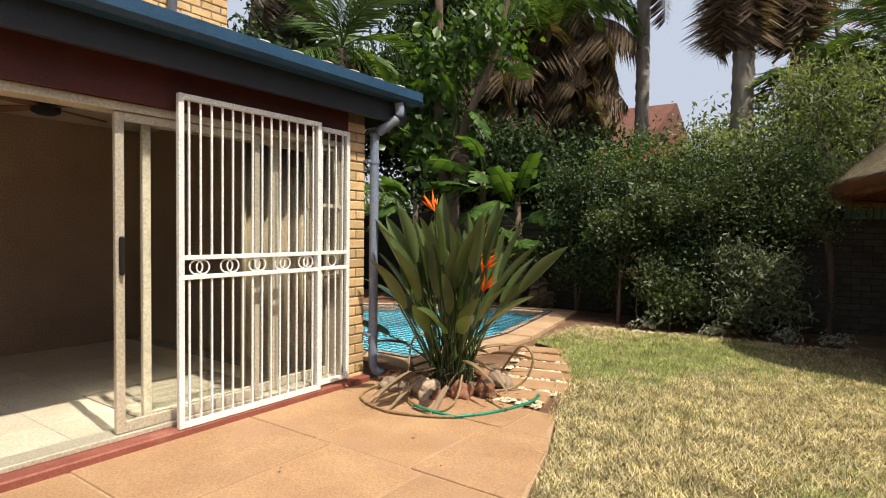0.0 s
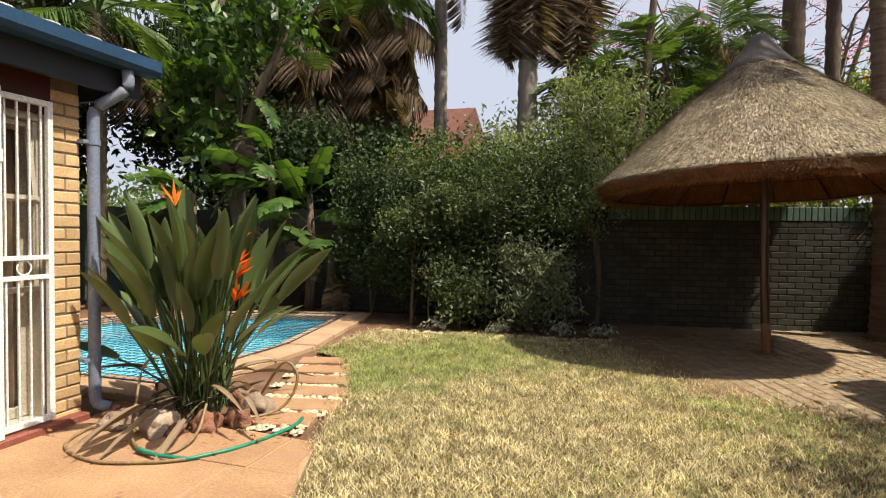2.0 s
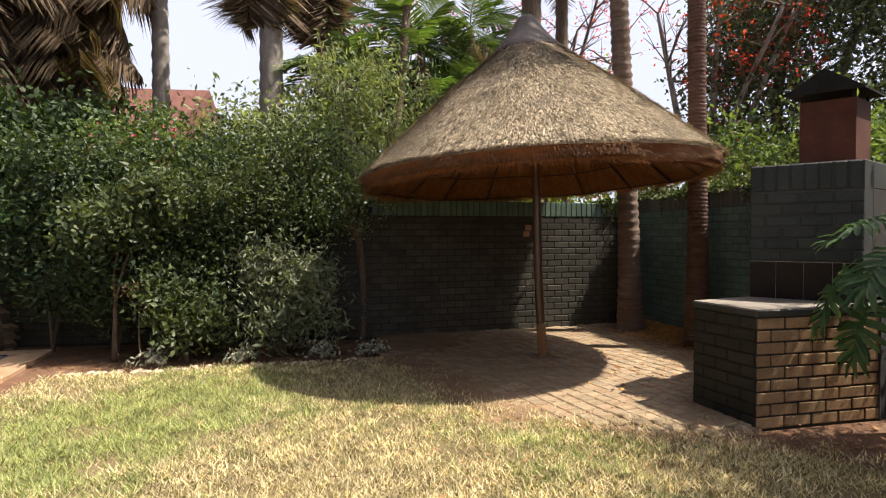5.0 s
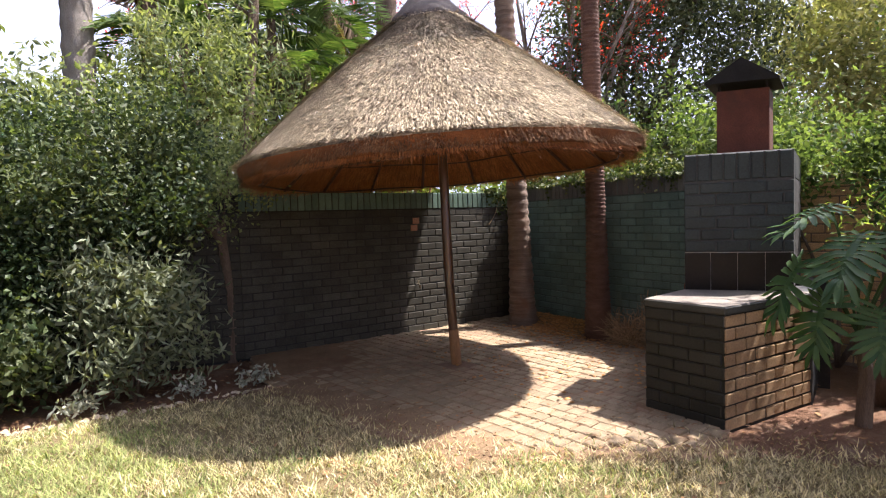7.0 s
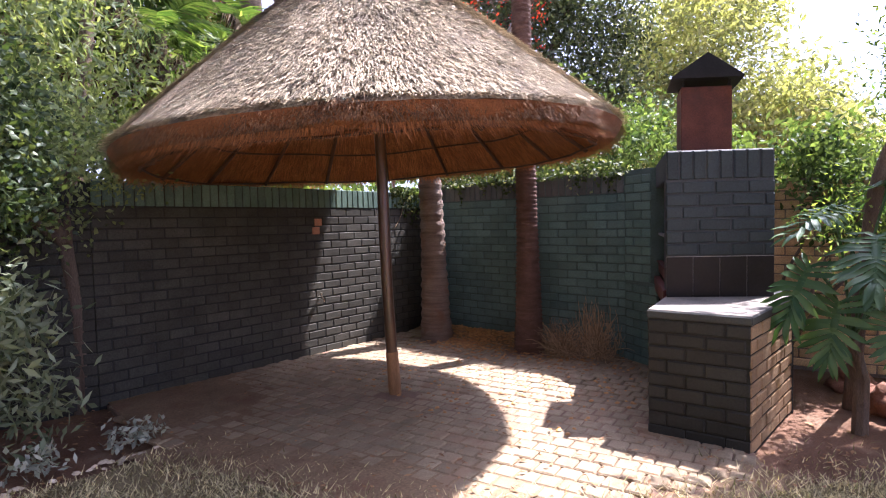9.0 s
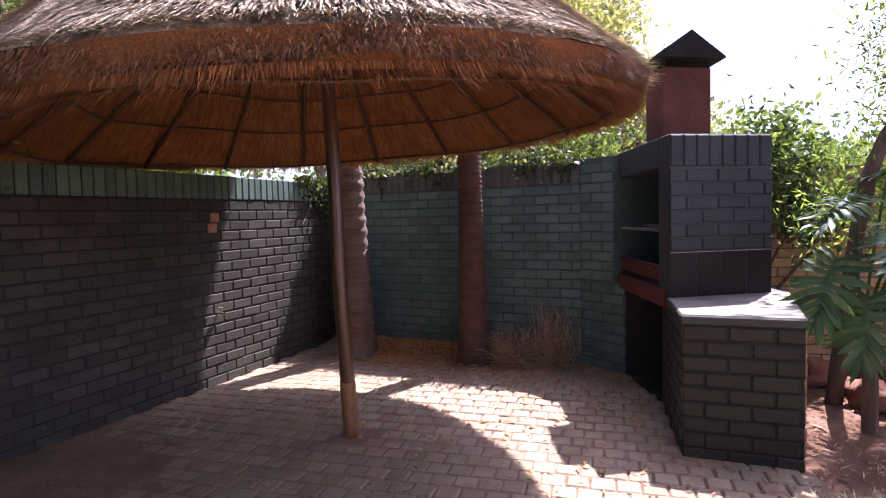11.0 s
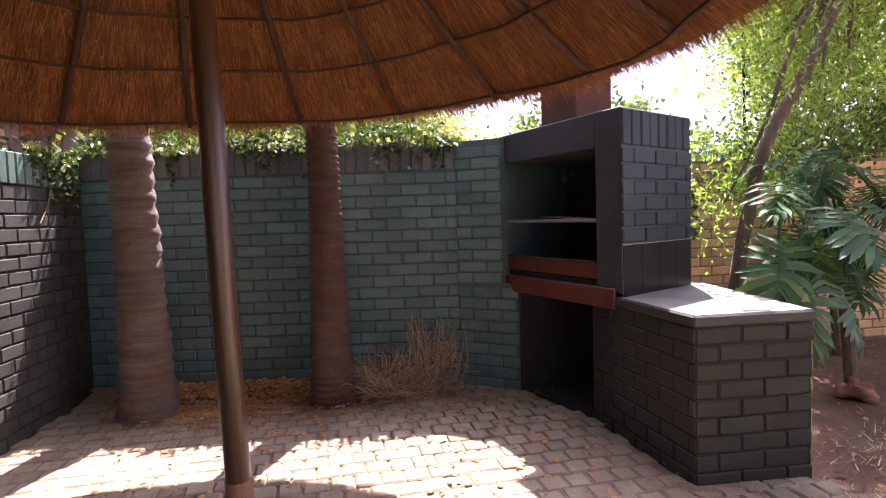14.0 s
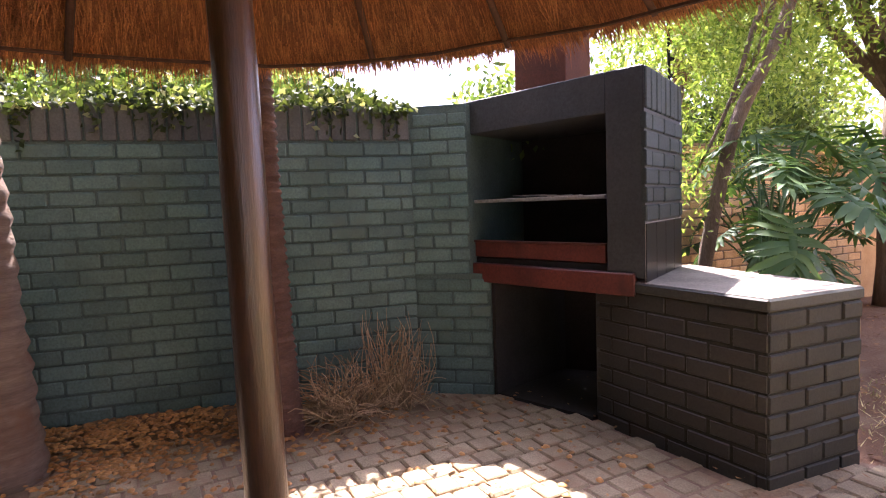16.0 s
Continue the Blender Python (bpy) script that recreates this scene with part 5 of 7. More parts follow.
def palm_crown(t, top, mesh, count, tilt, seed, scale=1.0, name="frond"):
    r = random.Random(seed)
    for k in range(count):
        a = 360 * (k + r.uniform(-0.3, 0.3)) / count * 2.618
        o = new(name, mesh)
        o.parent = t
        o.matrix_parent_inverse = t.matrix_basis.inverted()
        s = scale * r.uniform(0.85, 1.15)
        o.matrix_basis = Matrix.Translation(top) @ pose(0, 0, 0, r.gauss(0, 12), r.uniform(*tilt), a) @ Matrix.Diagonal((s, s, s, 1))


GREEN_FROND = frond_mesh("frond", 1.9, 46, 0.42, PALM_LEAF)
DRY_FROND = frond_mesh("dry_frond", 1.9, 40, 0.42, DEAD_FROND, 0.6, 0.8)
HANG_FROND = frond_mesh("hanging_frond", 1.5, 60, 0.62, DEAD_FROND, 0.7, 0.9)


def palm(name, base, top, r0, r1, mat, label, seed, fronds=11, dead=4, group="", tilt=(-50, 25), scale=1.0, rings=30, relief=1.0):
    t = root(name, base, label, "palm tree", group)
    palm_trunk(t, base, top, r0, r1, mat, rings, seed, relief)
    palm_crown(t, top, GREEN_FROND, fronds, tilt, seed, scale)
    if dead:
        palm_crown(t, Vector(top) - Z * 0.15, DRY_FROND, dead, (35, 75), seed + 9, scale, "dead_frond")
    return t


palm("palm_tree", (3.99, 10.17, -0.05), (3.78, 10.28, 7.3), 0.135, 0.11, PALM_BARK, "tall ringed grey-brown palm growing through the paving", 1, 12, 3, "palms in the paving", rings=62, relief=1.15)
palm("palm_tree", (4.22, 8.96, -0.05), (4.30, 9.05, 7.6), 0.105, 0.085, PALM_BARK_DARK, "tall dark brown palm growing through the paving", 2, 12, 3, "palms in the paving", rings=170)


# ---- shrubs and trees ----
def branches(t, base, tips, r, mat, name="branch", seed=0):
    """Limbs from a base to the tips given, bent on the way."""
    rr = random.Random(seed)
    for tip in tips:
        b, e = Vector(base), Vector(tip)
        m1 = b.lerp(e, 0.35) + Vector((rr.uniform(-0.1, 0.1), rr.uniform(-0.1, 0.1), 0.12)) * (e - b).length * 0.5
        m2 = b.lerp(e, 0.7) + Vector((rr.uniform(-0.1, 0.1), rr.uniform(-0.1, 0.1), 0.06)) * (e - b).length * 0.5
        line = smooth_line([b, m1, m2, e], 4)
        part(name, tube_bm(line, np.linspace(r, r * 0.25, len(line)), 6, wobble=0.15), mat, t, smooth=True)


def shrub(name, base, blobs, count, leaf, mat, label, category="shrub", group="", stem=None, stem_r=0.03, stem_mat=None, clump=0.11, per=34, shell=0.5, droop=0.3, extra=None):
    t = root(name, base, label, category, group)
    stem_mat = stem_mat or BARK
    tips = [(b[0], b[1], b[2]) for b in blobs]
    start = Vector(base)
    if stem:
        line = smooth_line([base] + stem, 5)
        part("trunk", tube_bm(line, np.linspace(stem_r * 1.25, stem_r * 0.8, len(line)), 10, wobble=0.15), stem_mat, t, smooth=True)
        start = Vector(stem[-1])
    branches(t, start, tips, stem_r * 0.7, stem_mat, seed=count)
    # looser sprays round each mass break its outline
    rr = random.Random(count + int(abs(base[0]) * 100))
    rough = []
    for b in blobs:
        rough.append((b[0], b[1], b[2], b[3] * 0.86, b[4] * 0.86, b[5] * 0.86))
        for _ in range(5):
            d = Vector((rr.gauss(0, 1), rr.gauss(0, 0.8), rr.gauss(0.25, 0.8))).normalized()
            s = rr.uniform(0.22, 0.5)
            rough.append((b[0] + d.x * b[3] * 0.95, b[1] + d.y * b[4] * 0.9, b[2] + d.z * b[5] * 0.95, b[3] * s, b[4] * s, b[5] * s))
    pts = clumped(rough, count, clump, shell, per)
    n = len(pts) // 9
    pts[:n] += rng.normal(0, 0.16 * max(b[5] for b in blobs), (n, 3)) * (1, 0.6, 1)
    pts[:n, 2] = np.maximum(pts[:n, 2], 0.04)
    attach(new("crown", leaf_cloud("crown", pts, leaf[0], leaf[1], mat, droop)), t)
    if extra:
        m2, n2, l2 = extra
        attach(new("blossom", leaf_cloud("blossom", clumped(blobs, n2, 0.07, 0.85, 10), l2, l2 * 0.6, m2, 0.0)), t)
    return t


HG = "shrubs along the back wall"
shrub("shrub", (-3.3, 9.95, -0.03), [(-3.3, 9.95, 1.0, 0.6, 0.45, 0.8), (-3.5, 10.0, 1.9, 0.6, 0.45, 0.7), (-3.0, 10.0, 2.1, 0.5, 0.4, 0.5)], 9000, (0.075, 0.036), HEDGE_LEAF, "dense dark green leafy shrub against the wall", group=HG)
shrub("shrub", (-2.5, 9.75, -0.03), [(-2.5, 9.7, 0.75, 0.6, 0.45, 0.55), (-2.5, 9.8, 1.5, 0.65, 0.5, 0.6), (-2.2, 9.9, 2.0, 0.6, 0.45, 0.55)], 9000, (0.07, 0.036), HEDGE_LEAF, "dense dark green leafy shrub against the wall", group=HG)
shrub("shrub", (-1.5, 9.75, -0.03), [(-1.5, 9.7, 0.8, 0.65, 0.45, 0.6), (-1.6, 9.7, 1.6, 0.7, 0.5, 0.6), (-1.2, 9.9, 2.05, 0.65, 0.5, 0.6)], 10000, (0.065, 0.034), HEDGE_LEAF, "dense dark green leafy shrub against the wall", group=HG)
shrub("shrub", (-0.55, 9.85, -0.03), [(-0.6, 9.75, 0.8, 0.6, 0.45, 0.6), (-0.5, 9.8, 1.6, 0.65, 0.5, 0.6), (-0.3, 9.95, 2.1, 0.6, 0.5, 0.6)], 10000, (0.06, 0.032), HEDGE_LEAF, "dense dark green leafy shrub against the wall", group=HG)
shrub("shrub", (-2.35, 9.3, -0.03), [(-2.35, 9.35, 1.45, 0.45, 0.35, 0.3), (-2.0, 9.4, 1.7, 0.4, 0.3, 0.25)], 3600, (0.085, 0.04), HEDGE_SUNLIT, "green shrub with broad leaf tops coloured lighter as if sunlit", group=HG, stem=[(-2.35, 9.35, 0.6)], stem_r=0.025)
shrub("shrub", (-1.55, 9.15, -0.03), [(-1.55, 9.18, 0.45, 0.42, 0.3, 0.35), (-1.75, 9.2, 0.75, 0.3, 0.25, 0.28)], 3000, (0.075, 0.042), HEDGE_SUNLIT, "low bright green shrub at the lawn's edge", group=HG)
shrub("shrub", (-0.55, 9.2, -0.03), [(-0.55, 9.22, 0.5, 0.5, 0.32, 0.42), (-0.35, 9.25, 0.95, 0.45, 0.3, 0.32), (-0.8, 9.25, 0.85, 0.3, 0.25, 0.3)], 4500, (0.10, 0.030), GREY_LEAF, "grey-green shrub with narrow leaves", group=HG, droop=0.5)
shrub("shrub", (-0.9, 9.45, -0.03), [(-0.9, 9.45, 1.75, 0.5, 0.35, 0.4), (-0.4, 9.5, 1.95, 0.45, 0.3, 0.35)], 4200, (0.06, 0.03), HEDGE_SUNLIT, "green shrub with small leaves coloured lighter as if sunlit", group=HG, stem=[(-0.9, 9.45, 0.8)])
shrub("small_tree", (0.32, 10.28, -0.05), [(0.15, 10.15, 1.75, 0.55, 0.4, 0.4), (-0.25, 10.0, 1.65, 0.5, 0.4, 0.4), (0.4, 10.2, 2.1, 0.45, 0.35, 0.35), (-0.1, 10.05, 2.2, 0.5, 0.4, 0.4)],
      9000, (0.055, 0.03), HAZY_LEAF, "small clipped tree with a bare trunk by the wall", "tree", stem=[(0.34, 10.27, 0.6), (0.28, 10.22, 1.3)], stem_r=0.06)
for tx, ty, tw in ((-1.85, 8.84, 0.17), (-0.95, 8.93, 0.15), (-0.15, 9.0, 0.2), (0.35, 9.1, 0.16)):
    shrub("ground_plant", (tx, ty, -0.03), [(tx, ty, 0.05, tw, 0.1, 0.07)], 220, (0.06, 0.025), PALE_GREY_LEAF, "low silver-grey plant along the edge of the bed", "plant", "silver edging plants", clump=0.05, stem_r=0.006)
shrub("sapling", (-1.98, 9.05, -0.03), [(-1.98, 9.05, 0.62, 0.16, 0.1, 0.14)], 60, (0.05, 0.02), FALLEN, "thin bare reddish sapling in the bed", "sapling", stem=[(-2.0, 9.05, 0.3)], stem_r=0.012, clump=0.06)

# trees behind the wall
TB = "trees behind the wall"
shrub("tree", (-7.4, 12.4, -0.03), [(-7.4, 12.4, 3.0, 1.5, 1.2, 1.3), (-8.3, 12.0, 4.6, 1.6, 1.3, 1.4), (-8.2, 12.4, 6.4, 1.4, 1.3, 1.2)], 26000, (0.17, 0.09), DARK_LEAF, "tall dark evergreen tree behind the pool", "tree", TB, [(-7.4, 12.4, 2.2)], 0.16, clump=0.28)
shrub("tree", (-4.7, 12.2, -0.03), [(-4.8, 12.2, 2.2, 1.1, 0.9, 1.0), (-5.6, 12.0, 2.8, 1.1, 0.9, 1.1), (-3.9, 12.4, 2.4, 1.0, 0.8, 0.9)], 22000, (0.13, 0.07), DARK_LEAF, "dark dense tree behind the wall", "tree", TB, [(-4.7, 12.2, 1.4)], 0.1, clump=0.22)
shrub("tree", (-2.8, 12.4, -0.03), [(-2.9, 12.4, 2.1, 1.0, 0.8, 0.9), (-2.2, 12.2, 2.3, 0.9, 0.8, 0.7)], 6000, (0.11, 0.055), TREE_LEAF, "bushy green tree behind the wall", "tree", TB, [(-2.8, 12.4, 1.2)], 0.08, clump=0.2)
shrub("bougainvillea", (-3.6, 11.6, -0.03), [(-3.6, 11.6, 2.2, 0.8, 0.5, 0.7), (-2.9, 11.7, 2.6, 0.7, 0.5, 0.5)], 5000, (0.08, 0.045), TREE_LEAF, "creeper with pink blossom over the wall", "shrub", extra=(PINK_FLOWER, 500, 0.06), clump=0.14)
shrub("tree", (-1.1, 11.8, -0.03), [(-1.2, 11.8, 2.5, 0.9, 0.7, 0.8), (-0.5, 11.9, 2.8, 0.8, 0.7, 0.7)], 3600, (0.10, 0.045), HAZY_LEAF, "bushy green tree behind the wall", "tree", TB, [(-1.1, 11.8, 1.4)], 0.08, clump=0.2)
shrub("tree", (0.5, 11.9, -0.03), [(0.4, 11.9, 2.7, 0.7, 0.6, 0.9), (0.9, 12.0, 3.4, 0.7, 0.6, 0.8), (0.0, 12.0, 3.7, 0.6, 0.5, 0.7)], 4200, (0.12, 0.035), HAZY_LEAF, "slender light green tree behind the wall", "tree", TB, [(0.5, 11.9, 1.6)], 0.07, clump=0.2, droop=0.8)
shrub("tree", (2.0, 13.0, -0.03), [(1.9, 13.0, 2.6, 1.0, 0.8, 0.9), (2.8, 13.2, 3.2, 0.9, 0.8, 0.8), (3.6, 13.0, 2.5, 0.9, 0.8, 0.8)], 5500, (0.13, 0.05), BRIGHT_LEAF, "bright green leafy tree behind the wall", "tree", TB, [(2.0, 13.0, 1.6)], 0.09, clump=0.25)
shrub("tree", (8.6, 13.2, -0.03), [(8.0, 13.4, 4.0, 1.5, 1.3, 1.4), (9.6, 12.6, 4.4, 1.6, 1.4, 1.6), (8.8, 13.4, 6.4, 1.9, 1.6, 1.5), (10.4, 12.4, 6.6, 1.7, 1.5, 1.5), (9.9, 13.0, 3.0, 1.2, 1.0, 0.7)], 34000, (0.13, 0.06), HAZE_GREY_LEAF, "large dark green tree beyond the garden wall", "tree", TB, [(8.6, 13.2, 2.4)], 0.2, clump=0.3)
shrub("tree", (14.0, 11.4, -0.03), [(13.6, 12.2, 3.6, 1.8, 1.6, 1.6), (14.6, 10.6, 3.8, 1.9, 1.6, 1.7), (13.4, 11.6, 5.6, 1.6, 1.5, 1.3), (15.2, 9.6, 3.4, 1.6, 1.5, 1.4), (14.6, 11.2, 6.4, 1.4, 1.3, 1.0)], 30000, (0.17, 0.07), PALE_LEAF, "airy pale olive tree beyond the garden wall", "tree", TB, [(14.0, 11.4, 2.0)], 0.16, clump=0.32, shell=0.6)
shrub("tree", (13.0, 5.6, -0.03), [(13.0, 5.8, 1.7, 1.2, 1.2, 0.6), (12.6, 6.8, 1.8, 1.1, 1.2, 0.6)], 6000, (0.14, 0.06), TREE_LEAF, "low leafy tree beyond the yellow wall", "tree", TB, [(13.0, 5.6, 1.0)], 0.1, clump=0.25, shell=0.5)
# Out-of-view crowns added to cast shade on the lawn's right and the counter.
shrub("tree", (6.0, 2.6, -0.03), [(5.0, 3.6, 3.6, 1.0, 0.9, 0.6), (4.8, 2.6, 3.9, 1.1, 1.0, 0.7), (5.8, 3.0, 4.4, 1.1, 1.0, 0.7), (4.4, 4.4, 3.3, 0.8, 0.6, 0.4), (5.7, 5.0, 4.3, 0.8, 0.6, 0.4), (5.3, 4.4, 4.0, 0.8, 0.6, 0.4), (5.6, 5.7, 4.6, 0.7, 0.5, 0.35)], 16000, (0.12, 0.06), TREE_LEAF, "unseen spreading tree added to shade the lawn and counter", "tree", "", [(5.9, 2.7, 2.2)], 0.11, clump=0.2)
shrub("tree", (9.6, 1.8, -0.03), [(9.6, 2.0, 3.0, 1.4, 1.2, 1.2), (10.2, 1.0, 4.4, 1.5, 1.3, 1.3), (9.2, 0.6, 3.0, 1.2, 1.2, 1.2), (10.8, 2.6, 3.8, 1.2, 1.2, 1.0)], 12000, (0.14, 0.06), BRIGHT_LEAF, "tall leafy tree beyond the yellow wall", "tree", TB, [(9.6, 1.8, 1.8)], 0.16, clump=0.28)
shrub("tree", (-11.5, 9.0, -0.03), [(-11.3, 9.0, 3.0, 1.8, 1.8, 1.8), (-11.0, 7.2, 4.4, 1.8, 1.7, 1.7), (-11.2, 10.6, 5.0, 1.8, 1.7, 1.9)], 24000, (0.18, 0.09), DARK_LEAF, "tall dark tree beyond the pool", "tree", TB, [(-11.5, 9.0, 2.0)], 0.16, clump=0.3)

shrub("tree", (-6.4, 16.2, -0.03), [(-6.6, 16.2, 3.4, 1.8, 1.3, 1.5), (-8.4, 16.0, 4.2, 1.9, 1.3, 1.8), (-9.8, 15.6, 3.6, 1.8, 1.3, 2.0), (-7.8, 16.4, 6.6, 2.0, 1.4, 1.4)], 34000, (0.2, 0.1), DARK_LEAF, "dark dense tree far behind the pool", "tree", TB, [(-6.4, 16.2, 2.0)], 0.16, clump=0.3)
shrub("tree", (-1.8, 15.6, -0.03), [(-2.2, 15.6, 3.2, 1.3, 1.0, 0.9), (-0.9, 15.4, 3.4, 1.2, 1.0, 1.1), (0.4, 15.6, 3.2, 1.2, 1.0, 1.2)], 7000, (0.15, 0.06), HAZY_LEAF, "green tree behind the palms", "tree", TB, [(-1.8, 15.6, 2.0)], 0.12, clump=0.25)
shrub("tree", (3.2, 16.4, -0.03), [(2.6, 16.2, 3.6, 1.3, 1.0, 1.2), (4.2, 16.4, 3.4, 1.4, 1.0, 1.4), (5.8, 16.6, 3.4, 1.4, 1.0, 1.3)], 10000, (0.17, 0.06), BRIGHT_LEAF, "light green tree behind the thatch", "tree", TB, [(3.2, 16.4, 2.0)], 0.12, clump=0.28)
shrub("tree", (6.9, 10.6, -0.03), [(6.6, 11.2, 2.3, 0.9, 0.8, 0.7), (7.4, 10.2, 2.6, 0.9, 0.8, 0.8), (7.6, 9.2, 2.4, 0.9, 0.8, 0.7)], 8000, (0.11, 0.05), TREE_LEAF, "leafy shrubby tree beyond the green wall", "tree", TB, [(6.9, 10.6, 1.4)], 0.08, clump=0.2)

# Crowns set mostly above the view to drop dappled shade beside the counter.
shrub("tree", (8.0, 4.2, -0.03), [(6.4, 4.7, 3.7, 0.9, 0.8, 0.6), (6.2, 3.9, 3.2, 0.8, 0.7, 0.6), (7.2, 4.1, 4.3, 1.1, 1.0, 0.8)], 9000, (0.1, 0.04), BRIGHT_LEAF, "airy light green tree over the yellow wall, added for its shade", "tree", TB, [(7.8, 4.2, 1.4), (7.4, 4.2, 2.6)], 0.1, clump=0.22, shell=0.35, droop=0.6)

# leaves over the east wall and round the barbecue
def ivy():
    w = root("ivy", (4.55, 9.3, 1.88), "ivy creeping along the top of the green wall", "ivy")
    n = 6000
    f = rng.uniform(0, 1, n)
    x = 4.42 + 0.24 * f + 0.13 + rng.normal(0, 0.10, n)
    y = 10.875 - 2.835 * f + 0.03 + rng.normal(0, 0.05, n)
    z = 1.89 + np.abs(rng.normal(0, 0.05, n)) * (1 + 0.8 * np.sin(f * 17)) - 0.05 * (x < 4.53 + 0.24 * f)
    attach(new("leaves", leaf_cloud("leaves", np.stack([x, y, z], 1), 0.048, 0.04, IVY, 0.2)), w)
    n = 260
    f = rng.choice(rng.uniform(0, 1, 16), n) + rng.normal(0, 0.012, n)
    drop = np.abs(rng.normal(0, 0.09, n))
    p = np.stack([4.42 + 0.24 * f - 0.03 - 0.01 * rng.uniform(size=n), 10.875 - 2.835 * f, 1.89 - drop], 1)
    attach(new("trailing_leaves", leaf_cloud("trailing_leaves", p, 0.045, 0.038, IVY, 0.6)), w)
    c = root("ivy", (4.05, 10.79, 1.8), "ivy trailing down the wall in the corner", "ivy")
    n = 420
    a = rng.uniform(size=n)
    p = np.stack([3.82 + 0.5 * a + rng.normal(0, 0.05, n), 10.745 + 0.085 * a + rng.normal(0, 0.02, n), 1.86 - np.abs(rng.normal(0, 0.15, n)) * (0.5 + a)], 1)
    attach(new("leaves", leaf_cloud("leaves", p, 0.05, 0.04, IVY, 0.5)), c)
    line = smooth_line([(4.2, 10.82, 1.85), (4.05, 10.79, 1.7), (3.97, 10.78, 1.5), (3.85, 10.755, 1.35)], 4)
    part("stem", tube_bm(line, 0.004, 4), TWIG, c)


ivy()
shrub("creeper", (5.3, 6.9, -0.03), [(5.25, 7.3, 1.85, 0.35, 0.3, 0.25), (5.55, 6.5, 1.8, 0.35, 0.4, 0.3), (5.9, 5.6, 1.65, 0.3, 0.5, 0.35), (5.4, 6.3, 1.4, 0.3, 0.3, 0.3)], 6000, (0.075, 0.04), TREE_LEAF, "green creeper over the yellow wall behind the barbecue", "creeper", clump=0.12)
shrub("creeper", (6.2, 4.3, -0.03), [(6.2, 4.6, 1.75, 0.4, 0.6, 0.35), (6.45, 3.2, 1.75, 0.4, 0.7, 0.4), (6.3, 3.8, 2.1, 0.4, 0.5, 0.3)], 6000, (0.075, 0.04), TREE_LEAF, "dark creeper along the top of the yellow wall", "creeper", clump=0.13)
shrub("slender_tree", (4.5, 6.12, -0.03), [(4.2, 5.6, 2.2, 0.3, 0.35, 0.35), (4.3, 5.3, 2.9, 0.5, 0.5, 0.5), (4.5, 6.1, 1.35, 0.22, 0.25, 0.35), (4.5, 4.8, 3.4, 0.6, 0.6, 0.5), (4.6, 5.7, 1.9, 0.35, 0.4, 0.4), (4.5, 4.4, 3.1, 0.6, 0.6, 0.5), (5.0, 5.5, 2.6, 0.5, 0.5, 0.5), (4.8, 5.2, 3.1, 0.5, 0.5, 0.4), (4.9, 5.0, 2.3, 0.4, 0.45, 0.4), (5.6, 5.3, 3.0, 0.5, 0.5, 0.5), (5.9, 4.8, 2.7, 0.5, 0.5, 0.5)],
      20000, (0.055, 0.016), BRIGHT_LEAF, "slender leaning tree with fine light leaves", "tree", stem=[(4.42, 6.04, 0.9), (4.3, 5.92, 1.7), (4.25, 5.68, 2.2), (4.3, 5.3, 3.0)], stem_r=0.042, clump=0.14, per=20, shell=0.2, droop=0.7)


def split_leaf_mesh(name, length, reach, mat, lobes=7, droop=0.4):
    """A deeply cut round leaf along +x: a short midrib and fingers that fan out."""
    v, t = [], []

    def mid(f):
        return np.array([length * f, 0, -droop * length * f * f])
    for k in range(4):
        a, b = mid(k / 4), mid((k + 1) / 4)
        i = len(v)
        v += [a + [0, -0.03, 0], a + [0, 0, 0.012], a + [0, 0.03, 0], b + [0, -0.03, 0], b + [0, 0, 0.012], b + [0, 0.03, 0]]
        t += [(i, i + 3, i + 4), (i, i + 4, i + 1), (i + 1, i + 4, i + 5), (i + 1, i + 5, i + 2)]
    for k in range(lobes):
        f = k / (lobes - 1)
        p = mid(f)
        for s in (-1, 1):
            a = math.radians(128 - 118 * f + rng.normal(0, 4))
            L = reach * (0.62 + 0.5 * math.sin(math.pi * (0.2 + 0.6 * f))) * rng.uniform(0.85, 1.15)
            d = np.array([math.cos(a), s * math.sin(a), 0.0])
            side = np.array([-d[1], d[0], 0])
            w = 0.019 + 0.006 * math.sin(math.pi * f)
            sag = rng.uniform(0.15, 0.45)
            last = None
            for u, ww in ((0, 0.8), (0.3, 1.0), (0.55, 1.25), (0.8, 0.9), (1.0, 0.08)):
                c = p + d * L * u + np.array([0, 0, -sag * L * u * u + 0.012 * math.sin(7 * u + k)])
                row = (len(v), len(v) + 1, len(v) + 2)
                v += [c - side * w * ww + [0, 0, 0.006], c, c + side * w * ww + [0, 0, 0.006]]
                if last:
                    for q in (0, 1):
                        t += [(last[q], last[q + 1], row[q + 1]), (last[q], row[q + 1], row[q])]
                last = row
    return tris_mesh(name, np.array(v), np.array(t), mat, True)


PHILO_LEAVES = [split_leaf_mesh("leaf", l, w, PHILO, n, dr) for l, w, n, dr in ((0.44, 0.26, 12, 0.3), (0.38, 0.24, 11, 0.5), (0.48, 0.28, 13, 0.2))]


